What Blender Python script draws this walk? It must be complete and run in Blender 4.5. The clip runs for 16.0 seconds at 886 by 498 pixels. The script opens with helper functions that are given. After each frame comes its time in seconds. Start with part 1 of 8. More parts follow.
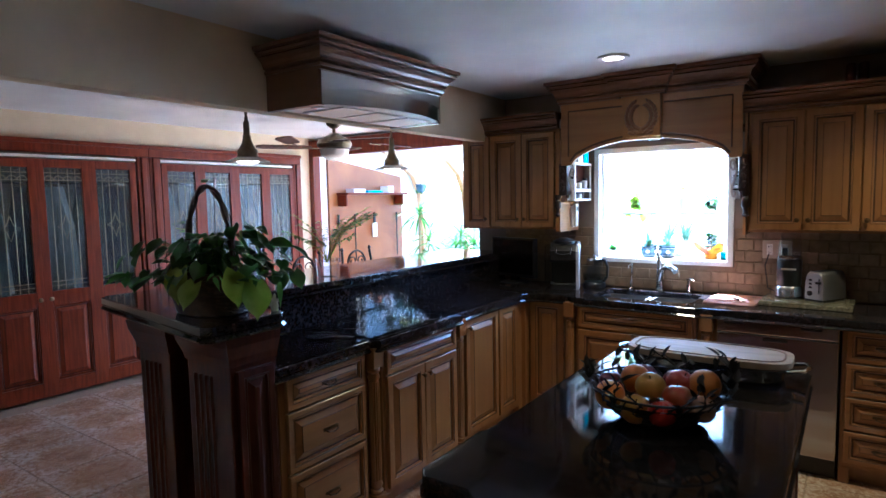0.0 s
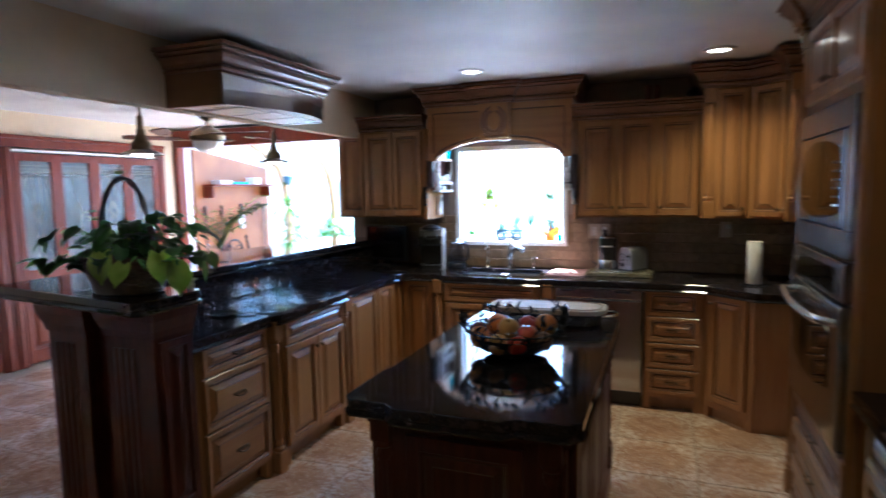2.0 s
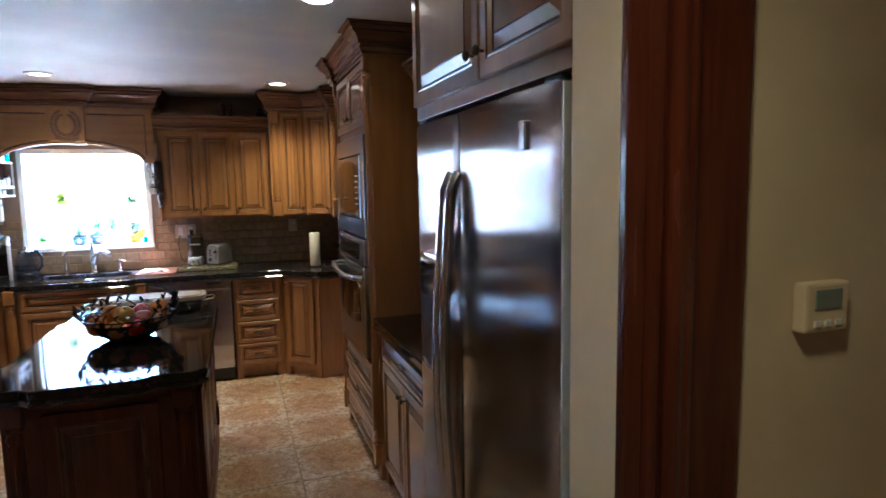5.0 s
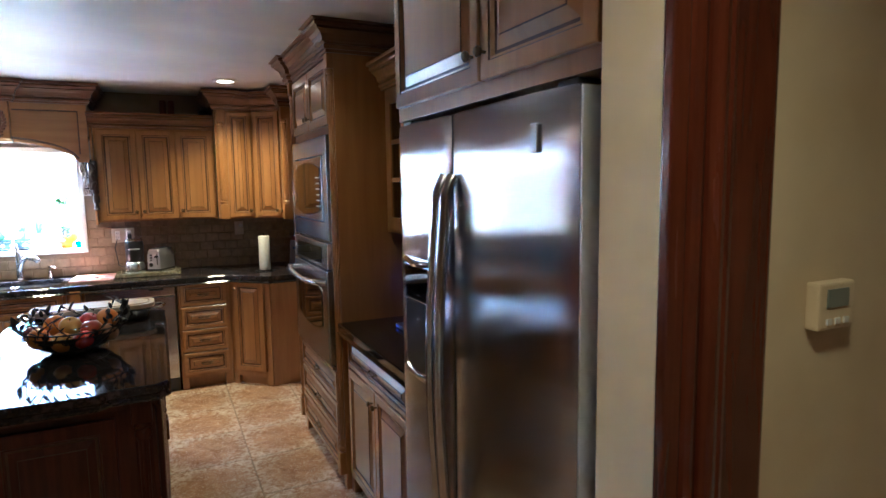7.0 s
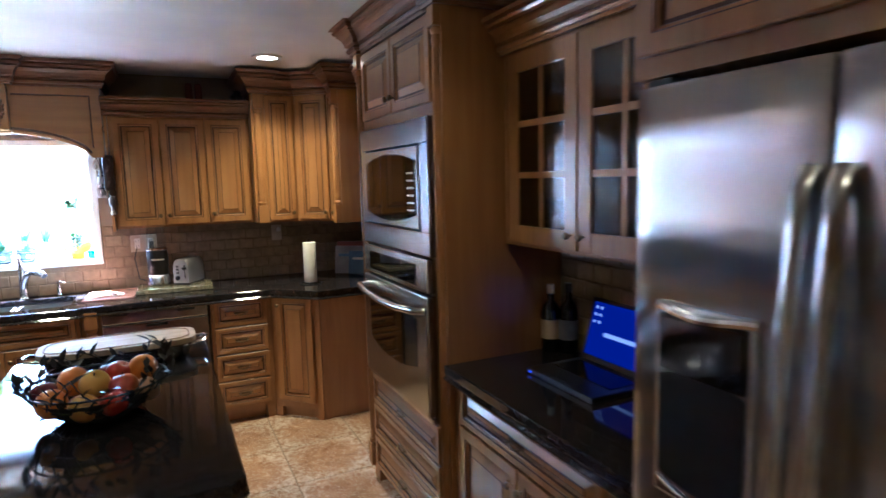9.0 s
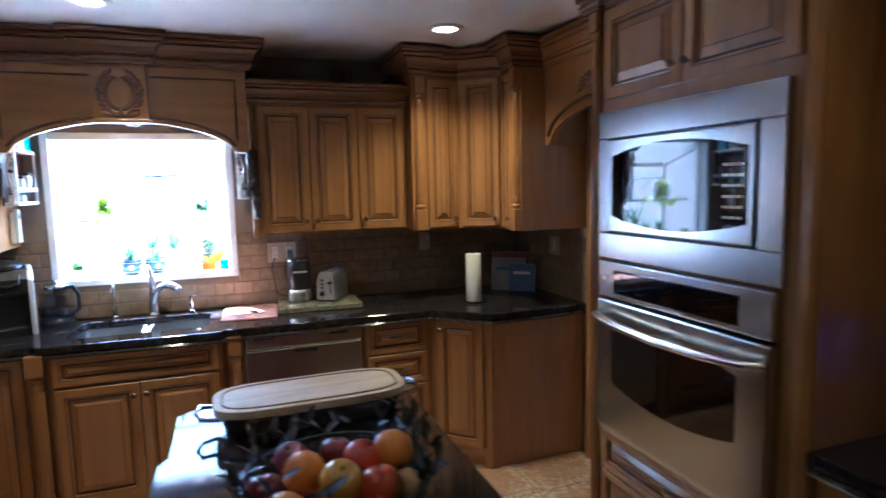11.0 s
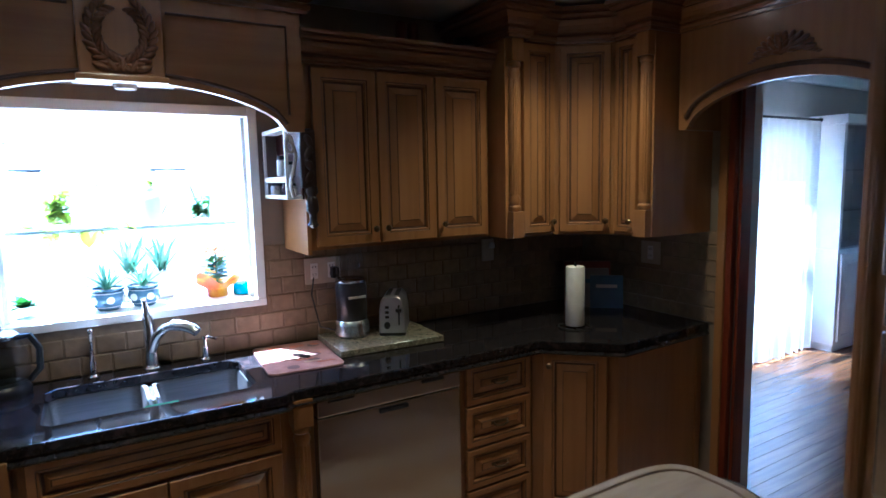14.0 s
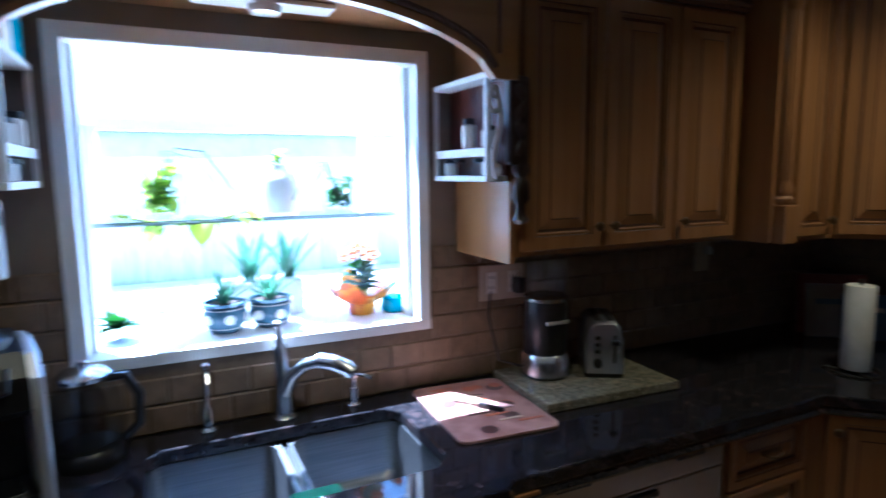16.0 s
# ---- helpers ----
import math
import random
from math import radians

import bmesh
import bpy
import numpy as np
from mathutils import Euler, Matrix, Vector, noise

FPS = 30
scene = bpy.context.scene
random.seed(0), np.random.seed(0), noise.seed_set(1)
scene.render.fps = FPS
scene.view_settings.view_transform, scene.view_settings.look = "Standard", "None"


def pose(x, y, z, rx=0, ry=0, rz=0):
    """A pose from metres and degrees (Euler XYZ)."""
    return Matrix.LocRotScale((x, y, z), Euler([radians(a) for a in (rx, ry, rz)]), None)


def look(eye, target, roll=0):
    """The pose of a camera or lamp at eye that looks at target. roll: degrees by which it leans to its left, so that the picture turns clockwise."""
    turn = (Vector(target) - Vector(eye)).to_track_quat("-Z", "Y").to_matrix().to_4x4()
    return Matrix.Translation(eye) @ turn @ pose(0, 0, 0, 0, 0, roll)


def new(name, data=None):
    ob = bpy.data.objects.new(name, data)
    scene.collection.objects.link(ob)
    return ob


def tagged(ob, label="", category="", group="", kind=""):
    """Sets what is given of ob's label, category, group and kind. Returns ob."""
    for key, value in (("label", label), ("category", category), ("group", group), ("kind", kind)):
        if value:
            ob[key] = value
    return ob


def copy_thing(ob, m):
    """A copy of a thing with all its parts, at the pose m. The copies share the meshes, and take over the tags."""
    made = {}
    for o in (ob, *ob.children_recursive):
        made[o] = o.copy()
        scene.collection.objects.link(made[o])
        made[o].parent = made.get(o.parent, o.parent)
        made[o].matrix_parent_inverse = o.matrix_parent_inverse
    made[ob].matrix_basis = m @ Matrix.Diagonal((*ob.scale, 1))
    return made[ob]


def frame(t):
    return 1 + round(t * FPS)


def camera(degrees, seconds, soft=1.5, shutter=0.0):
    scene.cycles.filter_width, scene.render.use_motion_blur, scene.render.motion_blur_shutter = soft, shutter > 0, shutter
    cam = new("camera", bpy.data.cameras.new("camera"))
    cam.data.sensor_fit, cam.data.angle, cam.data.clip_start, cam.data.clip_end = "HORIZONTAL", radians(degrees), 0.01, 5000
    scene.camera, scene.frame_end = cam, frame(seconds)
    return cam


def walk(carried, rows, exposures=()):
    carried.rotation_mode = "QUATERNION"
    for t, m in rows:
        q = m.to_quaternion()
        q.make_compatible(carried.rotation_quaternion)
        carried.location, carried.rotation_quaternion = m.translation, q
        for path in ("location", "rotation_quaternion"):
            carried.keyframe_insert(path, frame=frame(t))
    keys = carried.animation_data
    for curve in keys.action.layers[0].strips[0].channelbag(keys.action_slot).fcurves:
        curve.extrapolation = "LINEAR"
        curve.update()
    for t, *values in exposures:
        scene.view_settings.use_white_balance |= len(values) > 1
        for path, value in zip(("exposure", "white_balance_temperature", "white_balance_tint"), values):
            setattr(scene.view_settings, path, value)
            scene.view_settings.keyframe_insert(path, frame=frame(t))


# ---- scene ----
cam = camera(74.0, 16.0, 1.5, 0.5)
PATH = [
    (0, (0.583, 0.221, 1.562), (-0.553, 1.858, 1.395), -1.1),
    (0.5, (0.671, 0.119, 1.562), (-0.462, 1.757, 1.391), -1.2),
    (1, (0.686, 0.022, 1.568), (-0.422, 1.677, 1.387), -1.2),
    (1.5, (0.691, -0.138, 1.543), (-0.305, 1.586, 1.362), -1.2),
    (2, (0.693, -0.301, 1.558), (-0.012, 1.56, 1.356), -1.0),
    (2.5, (0.723, -0.46, 1.56), (0.377, 1.498, 1.352), -1.1),
    (3, (0.637, -0.602, 1.593), (0.588, 1.384, 1.364), -1.1),
    (3.5, (0.579, -0.691, 1.56), (0.773, 1.287, 1.337), -1.2),
    (4, (0.57, -0.818, 1.569), (0.961, 1.13, 1.344), -1.1),
    (4.5, (0.611, -0.954, 1.571), (1.148, 0.96, 1.352), -0.9),
    (5, (0.619, -1.075, 1.58), (1.279, 0.799, 1.359), -1.0),
    (7.5, (0.471, -0.911, 1.587), (1.341, 0.876, 1.364), -0.9),
    (8, (0.513, -0.696, 1.608), (1.38, 1.091, 1.374), -1.2),
    (10.3, (0.07, 0.574, 1.598), (0.844, 2.403, 1.365), -1.8),
    (10.5, (0.171, 0.649, 1.611), (0.863, 2.512, 1.384), -1.1),
    (11, (-0.077, 0.834, 1.589), (0.597, 2.705, 1.372), -1.3),
    (11.5, (-0.218, 0.998, 1.605), (0.189, 2.944, 1.387), -1.3),
    (12, (-0.407, 1.076, 1.619), (0.004, 3.021, 1.399), -1.2),
    (12.5, (-0.573, 1.211, 1.629), (-0.03, 3.121, 1.394), -1.1),
    (13, (-0.653, 1.479, 1.599), (0.002, 3.355, 1.375), -1.2),
    (13.5, (-0.649, 1.726, 1.598), (0.164, 3.539, 1.366), -1.2),
    (14, (-0.678, 1.982, 1.599), (0.347, 3.684, 1.364), -1.2),
    (14.5, (-0.737, 2.262, 1.605), (0.309, 3.947, 1.347), -1.0),
    (15, (-0.773, 2.522, 1.552), (-0.234, 4.436, 1.339), -1.4),
    (15.5, (-0.817, 2.746, 1.547), (-0.263, 4.655, 1.331), -1.1),
    (16, (-0.779, 2.881, 1.559), (0.075, 4.671, 1.302), -0.6),
]
EXPOSURES = [(0, 4.5, 4580, 10), (2, 4.75, 4620, 10), (4, 4.9, 4700, 10), (5, 5.3, 4720, 10), (8, 5.8, 4650, 10), (10.5, 5.3, 4520, 10), (12.5, 4.8, 4370, 10), (14.0, 4.1, 4350, 10), (15.0, 3.45, 4230, 10), (16, 3.3, 4250, 10)]
walk(cam, [(t, look(eye, target, roll)) for t, eye, target, roll in PATH], EXPOSURES)

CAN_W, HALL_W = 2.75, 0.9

# ---- light ----
world = bpy.data.worlds.new("sky")
scene.world = world
world.use_nodes = True
wn = world.node_tree.nodes
sky = wn.new("ShaderNodeTexSky")
sky.sky_type, sky.sun_disc = "NISHITA", False
sky.sun_elevation, sky.sun_rotation = radians(63), radians(-32)
world.node_tree.links.new(sky.outputs[0], wn["Background"].inputs[0])
wn["Background"].inputs[1].default_value = 0.15

sun = new("sun", bpy.data.lights.new("sun", "SUN"))
sun.data.energy, sun.data.angle, sun.data.color = 5.0, radians(0.6), (1.0, 0.95, 0.87)
sun.matrix_world = look((-3.2, 9.4, 13.0), (0.0, 4.3, 0.9))


# the last can, in the hall, is unseen: added to light the wall end and casing
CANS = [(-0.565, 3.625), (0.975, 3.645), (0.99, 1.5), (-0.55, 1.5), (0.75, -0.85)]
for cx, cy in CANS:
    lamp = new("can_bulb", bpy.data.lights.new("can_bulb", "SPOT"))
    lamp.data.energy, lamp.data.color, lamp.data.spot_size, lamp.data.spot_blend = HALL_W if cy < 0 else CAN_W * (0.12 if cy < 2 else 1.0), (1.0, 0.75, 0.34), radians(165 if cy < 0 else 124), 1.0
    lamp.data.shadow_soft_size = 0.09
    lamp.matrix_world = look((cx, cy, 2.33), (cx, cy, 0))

# ---- materials ----
def mat(name, c1, c2=None, rough=0.5, metal=0.0, scale=8.0, stretch=(1, 1, 1), bump=0.0, bscale=60.0, coat=0.0,
        rvar=0.08, rand=0.0, low=0.35, high=0.65, distort=0.0, detail=5.0):
    m = bpy.data.materials.new(name)
    m.use_nodes = True
    n, l = m.node_tree.nodes, m.node_tree.links
    b = n["Principled BSDF"]
    tc, mp = n.new("ShaderNodeTexCoord"), n.new("ShaderNodeMapping")
    mp.inputs["Scale"].default_value = stretch
    l.new(tc.outputs["Object"], mp.inputs["Vector"])
    no = n.new("ShaderNodeTexNoise")
    no.inputs["Scale"].default_value, no.inputs["Detail"].default_value = scale, detail
    no.inputs["Distortion"].default_value = distort
    vec = mp.outputs["Vector"]
    oi = n.new("ShaderNodeObjectInfo")
    if rand:
        add = n.new("ShaderNodeVectorMath")
        add.operation = "MULTIPLY_ADD"
        comb = n.new("ShaderNodeCombineXYZ")
        for k in range(3):
            l.new(oi.outputs["Random"], comb.inputs[k])
        add.inputs[1].default_value = (37.0, 53.0, 71.0)
        l.new(comb.outputs[0], add.inputs[0])
        l.new(vec, add.inputs[2])
        vec = add.outputs[0]
    l.new(vec, no.inputs["Vector"])
    ramp = n.new("ShaderNodeValToRGB")
    e = ramp.color_ramp.elements
    e[0].position, e[1].position = low, high
    e[0].color, e[1].color = (*c1, 1), (*(c2 or [min(1, v * 1.15) for v in c1]), 1)
    l.new(no.outputs["Fac"], ramp.inputs[0])
    col = ramp.outputs[0]
    big = n.new("ShaderNodeTexNoise")
    big.inputs["Scale"].default_value = 1.7
    l.new(vec if not rand else tc.outputs["Object"], big.inputs["Vector"])
    hsv = n.new("ShaderNodeHueSaturation")
    mr = n.new("ShaderNodeMapRange")
    mr.inputs[3].default_value, mr.inputs[4].default_value = 0.88, 1.12
    l.new(big.outputs["Fac"], mr.inputs[0])
    val = mr.outputs[0]
    if rand:
        r2 = n.new("ShaderNodeMapRange")
        r2.inputs[3].default_value, r2.inputs[4].default_value = 1 - rand, 1 + rand
        l.new(oi.outputs["Random"], r2.inputs[0])
        mul = n.new("ShaderNodeMath")
        mul.operation = "MULTIPLY"
        l.new(r2.outputs[0], mul.inputs[0])
        l.new(val, mul.inputs[1])
        val = mul.outputs[0]
    l.new(val, hsv.inputs["Value"])
    l.new(col, hsv.inputs["Color"])
    l.new(hsv.outputs[0], b.inputs["Base Color"])
    rr = n.new("ShaderNodeMapRange")
    rr.inputs[3].default_value, rr.inputs[4].default_value = max(0.02, rough - rvar), min(1, rough + rvar)
    l.new(no.outputs["Fac"], rr.inputs[0])
    l.new(rr.outputs[0], b.inputs["Roughness"])
    b.inputs["Metallic"].default_value = metal
    b.inputs["Coat Weight"].default_value = coat
    b.inputs["Coat Roughness"].default_value = 0.12
    if bump:
        bn, bp = n.new("ShaderNodeTexNoise"), n.new("ShaderNodeBump")
        bn.inputs["Scale"].default_value, bn.inputs["Detail"].default_value = bscale, 3
        l.new(vec, bn.inputs["Vector"])
        bp.inputs["Strength"].default_value, bp.inputs["Distance"].default_value = bump, 0.002
        l.new(bn.outputs["Fac"], bp.inputs["Height"])
        l.new(bp.outputs[0], b.inputs["Normal"])
    return m


def glow(name, colour, strength):
    m = bpy.data.materials.new(name)
    m.use_nodes = True
    n, l = m.node_tree.nodes, m.node_tree.links
    e = n.new("ShaderNodeEmission")
    e.inputs[0].default_value, e.inputs[1].default_value = (*colour, 1), strength
    l.new(e.outputs[0], n["Material Output"].inputs[0])
    return m


def glass(name, tint=(0.95, 0.97, 0.97), rough=0.02, ripple=0.0, veil=0.0):
    """A thin pane: clear, with gloss by Fresnel; ripple for textured glass, veil for its haze."""
    m = bpy.data.materials.new(name)
    m.use_nodes = True
    n, l = m.node_tree.nodes, m.node_tree.links
    tr, gl, mix, fr = n.new("ShaderNodeBsdfTransparent"), n.new("ShaderNodeBsdfGlossy"), n.new("ShaderNodeMixShader"), n.new("ShaderNodeLayerWeight")
    pw, ma = n.new("ShaderNodeMath"), n.new("ShaderNodeMath")
    pw.operation, ma.operation = "POWER", "MULTIPLY_ADD"
    pw.inputs[1].default_value, ma.inputs[1].default_value, ma.inputs[2].default_value = 4.0, 0.7, 0.045
    fr.inputs[0].default_value = 0.5
    l.new(fr.outputs["Facing"], pw.inputs[0])
    l.new(pw.outputs[0], ma.inputs[0])
    tr.inputs[0].default_value = (*tint, 1)
    gl.inputs["Roughness"].default_value = rough
    base = tr.outputs[0]
    if veil:
        df, mx = n.new("ShaderNodeBsdfDiffuse"), n.new("ShaderNodeMixShader")
        df.inputs[0].default_value = (0.25, 0.32, 0.34, 1)
        mx.inputs[0].default_value = veil
        l.new(tr.outputs[0], mx.inputs[1])
        l.new(df.outputs[0], mx.inputs[2])
        base = mx.outputs[0]
    if ripple:
        no, bp, tc = n.new("ShaderNodeTexNoise"), n.new("ShaderNodeBump"), n.new("ShaderNodeTexCoord")
        no.inputs["Scale"].default_value = 35
        l.new(tc.outputs["Object"], no.inputs["Vector"])
        bp.inputs["Strength"].default_value, bp.inputs["Distance"].default_value = ripple, 0.004
        l.new(no.outputs["Fac"], bp.inputs["Height"])
        l.new(bp.outputs[0], gl.inputs["Normal"])
    l.new(ma.outputs[0], mix.inputs[0])
    l.new(base, mix.inputs[1])
    l.new(gl.outputs[0], mix.inputs[2])
    l.new(mix.outputs[0], n["Material Output"].inputs[0])
    return m


def thin_cloth(name, colour, see):
    m = bpy.data.materials.new(name)
    m.use_nodes = True
    n, l = m.node_tree.nodes, m.node_tree.links
    tr, tl, df = n.new("ShaderNodeBsdfTransparent"), n.new("ShaderNodeBsdfTranslucent"), n.new("ShaderNodeBsdfDiffuse")
    a, b = n.new("ShaderNodeMixShader"), n.new("ShaderNodeMixShader")
    for k in (tl, df):
        k.inputs[0].default_value = (*colour, 1)
    a.inputs[0].default_value, b.inputs[0].default_value = 0.5, see
    l.new(tl.outputs[0], a.inputs[1])
    l.new(df.outputs[0], a.inputs[2])
    l.new(a.outputs[0], b.inputs[1])
    l.new(tr.outputs[0], b.inputs[2])
    l.new(b.outputs[0], n["Material Output"].inputs[0])
    return m


def granite(name, base, f1, f2):
    m = mat(name, base, [v * 2 for v in base], rough=0.06, rvar=0.02, scale=60)
    n, l = m.node_tree.nodes, m.node_tree.links
    b = n["Principled BSDF"]
    b.inputs["Specular IOR Level"].default_value = 0.42
    src = b.inputs["Base Color"].links[0].from_socket
    tc = n.new("ShaderNodeTexCoord")
    for sc, colour, lo, hi in ((130, f1, 0.56, 0.68), (30, f2, 0.54, 0.66)):
        no, rp, mx = n.new("ShaderNodeTexNoise"), n.new("ShaderNodeValToRGB"), n.new("ShaderNodeMixRGB")
        no.inputs["Scale"].default_value, no.inputs["Detail"].default_value = sc, 6
        l.new(tc.outputs["Object"], no.inputs["Vector"])
        rp.color_ramp.elements[0].position, rp.color_ramp.elements[1].position = lo, hi
        l.new(no.outputs["Fac"], rp.inputs[0])
        l.new(rp.outputs[0], mx.inputs[0])
        l.new(src, mx.inputs[1])
        mx.inputs[2].default_value = (*colour, 1)
        src = mx.outputs[0]
    l.new(src, b.inputs["Base Color"])
    return m


MAPLE = mat("honey_maple", (0.262, 0.116, 0.031), (0.345, 0.166, 0.048), 0.34, scale=3.2, stretch=(9, 9, 0.7), bump=0.06, bscale=16, coat=0.45, distort=0.4, low=0.25, high=0.8)
MAPLE_H = mat("honey_maple_rail", (0.262, 0.116, 0.031), (0.345, 0.166, 0.048), 0.34, scale=3.2, stretch=(0.7, 9, 9), bump=0.06, bscale=16, coat=0.45, distort=0.4, low=0.25, high=0.8)
SCROLL = mat("polished_scroll", (0.48, 0.44, 0.43), (0.58, 0.54, 0.53), 0.25, scale=9, coat=1.0)
GLAZE = mat("dark_glaze", (0.055, 0.022, 0.008), (0.09, 0.037, 0.013), 0.5, scale=20)
WALNUT = mat("walnut_crown", (0.155, 0.068, 0.028), (0.185, 0.085, 0.036), 0.32, scale=2, stretch=(1.2, 5, 5), bump=0.06, bscale=14, coat=0.3, distort=0.5)
MAHOG = mat("mahogany", (0.050, 0.009, 0.004), (0.085, 0.018, 0.007), 0.40, scale=3, stretch=(14, 14, 1.1), bump=0.1, bscale=14, coat=0.3, distort=0.5)
CHERRY = mat("cherry_red", (0.115, 0.018, 0.005), (0.185, 0.034, 0.009), 0.36, scale=3, stretch=(14, 14, 1.1), bump=0.1, bscale=14, coat=0.12, distort=0.5)
DARKCHERRY = mat("dark_polished_cherry", (0.062, 0.013, 0.005), (0.10, 0.022, 0.008), 0.24, scale=3, stretch=(14, 14, 1.1), bump=0.05, bscale=14, coat=0.35, distort=0.5)
CHERRY_H = mat("cherry_red_rail", (0.115, 0.018, 0.005), (0.185, 0.034, 0.009), 0.36, scale=3, stretch=(14, 1.1, 14), bump=0.1, bscale=14, coat=0.3, distort=0.5)
PINE = mat("orange_pine", (0.22, 0.07, 0.014), (0.30, 0.11, 0.025), 0.42, scale=2.5, stretch=(8, 1.0, 1.0), bump=0.1, bscale=20, distort=0.8)
CREAM = mat("cream_paint", (0.64, 0.525, 0.35), (0.70, 0.58, 0.40), 0.7, scale=5, bump=0.15, bscale=140)
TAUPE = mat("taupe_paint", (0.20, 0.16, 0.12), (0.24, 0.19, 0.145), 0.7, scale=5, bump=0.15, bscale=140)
WHITE = mat("white_paint", (0.76, 0.77, 0.78), (0.82, 0.82, 0.82), 0.5, scale=4, bump=0.08, bscale=120)
CEIL = mat("ceiling_paint", (0.72, 0.73, 0.76), (0.78, 0.79, 0.81), 0.62, scale=3, bump=0.2, bscale=160)
for wood, gloss in ((CHERRY, 0.22), (CHERRY_H, 0.22), (MAHOG, 0.3)):
    wood.node_tree.nodes["Principled BSDF"].inputs["Specular IOR Level"].default_value = gloss
    wood.node_tree.nodes["Principled BSDF"].inputs["Coat Weight"].default_value = 0.06
OFFWHITE = mat("pale_grey_paint", (0.50, 0.48, 0.44), (0.56, 0.54, 0.50), 0.7, scale=4, bump=0.1, bscale=120)
GRANITE = granite("black_granite", (0.009, 0.009, 0.011), (0.04, 0.027, 0.025), (0.042, 0.030, 0.031))
SLAB = granite("green_granite", (0.12, 0.11, 0.075), (0.42, 0.37, 0.27), (0.28, 0.23, 0.15))
STEEL = mat("brushed_steel", (0.57, 0.58, 0.60), (0.585, 0.595, 0.615), 0.165, 1.0, scale=4, stretch=(1.0, 1.0, 40), rvar=0.015, bump=0.03, bscale=2.2)
STEEL_H = mat("brushed_steel_flat", (0.58, 0.59, 0.61), (0.595, 0.605, 0.625), 0.26, 1.0, scale=4, stretch=(1.0, 40, 40), rvar=0.015)
SATIN = mat("satin_steel", (0.62, 0.63, 0.64), (0.68, 0.69, 0.70), 0.45, 0.6, scale=6, rvar=0.04)
TOASTER = mat("toaster_steel", (0.50, 0.51, 0.53), (0.54, 0.55, 0.57), 0.33, 0.92, scale=6, rvar=0.03)
HOODPLATE = mat("hood_face", (0.56, 0.56, 0.57), (0.60, 0.60, 0.61), 0.20, 0.9, scale=6, stretch=(1, 1, 20), rvar=0.03)
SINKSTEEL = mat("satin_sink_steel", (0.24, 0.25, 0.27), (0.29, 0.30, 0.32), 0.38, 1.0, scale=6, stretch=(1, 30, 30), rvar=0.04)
CHROME = mat("chrome", (0.75, 0.75, 0.76), (0.8, 0.8, 0.8), 0.1, 1.0, rvar=0.04)
BRONZE = mat("aged_bronze", (0.10, 0.065, 0.035), (0.20, 0.135, 0.07), 0.35, 0.85, scale=40)
BRASS = mat("antique_brass", (0.15, 0.115, 0.065), (0.24, 0.185, 0.11), 0.3, 0.9, scale=30)
BLACK = mat("black_plastic", (0.010, 0.010, 0.011), (0.016, 0.016, 0.017), 0.32, scale=30)
GLOSS = mat("black_glass", (0.004, 0.004, 0.005), (0.006, 0.006, 0.007), 0.04, rvar=0.01)
IRON = mat("black_iron", (0.008, 0.007, 0.007), (0.018, 0.016, 0.015), 0.55, 0.1, scale=40)
PAPER = mat("paper_white", (0.74, 0.72, 0.68), (0.8, 0.78, 0.75), 0.85, scale=30)
BOARD = mat("worn_maple_board", (0.42, 0.31, 0.20), (0.52, 0.40, 0.27), 0.6, scale=3, stretch=(2, 16, 2), bump=0.1, distort=0.4)
GROUT = mat("grout", (0.165, 0.115, 0.072), (0.205, 0.145, 0.092), 0.85, scale=50, bump=0.2)
FLOORGROUT = mat("floor_grout", (0.24, 0.165, 0.10), (0.30, 0.21, 0.13), 0.85, scale=50, bump=0.2)
TRAV = mat("travertine_tile", (0.175, 0.118, 0.070), (0.265, 0.185, 0.112), 0.5, scale=22, bump=0.35, bscale=70, rand=0.11, low=0.3, high=0.7)
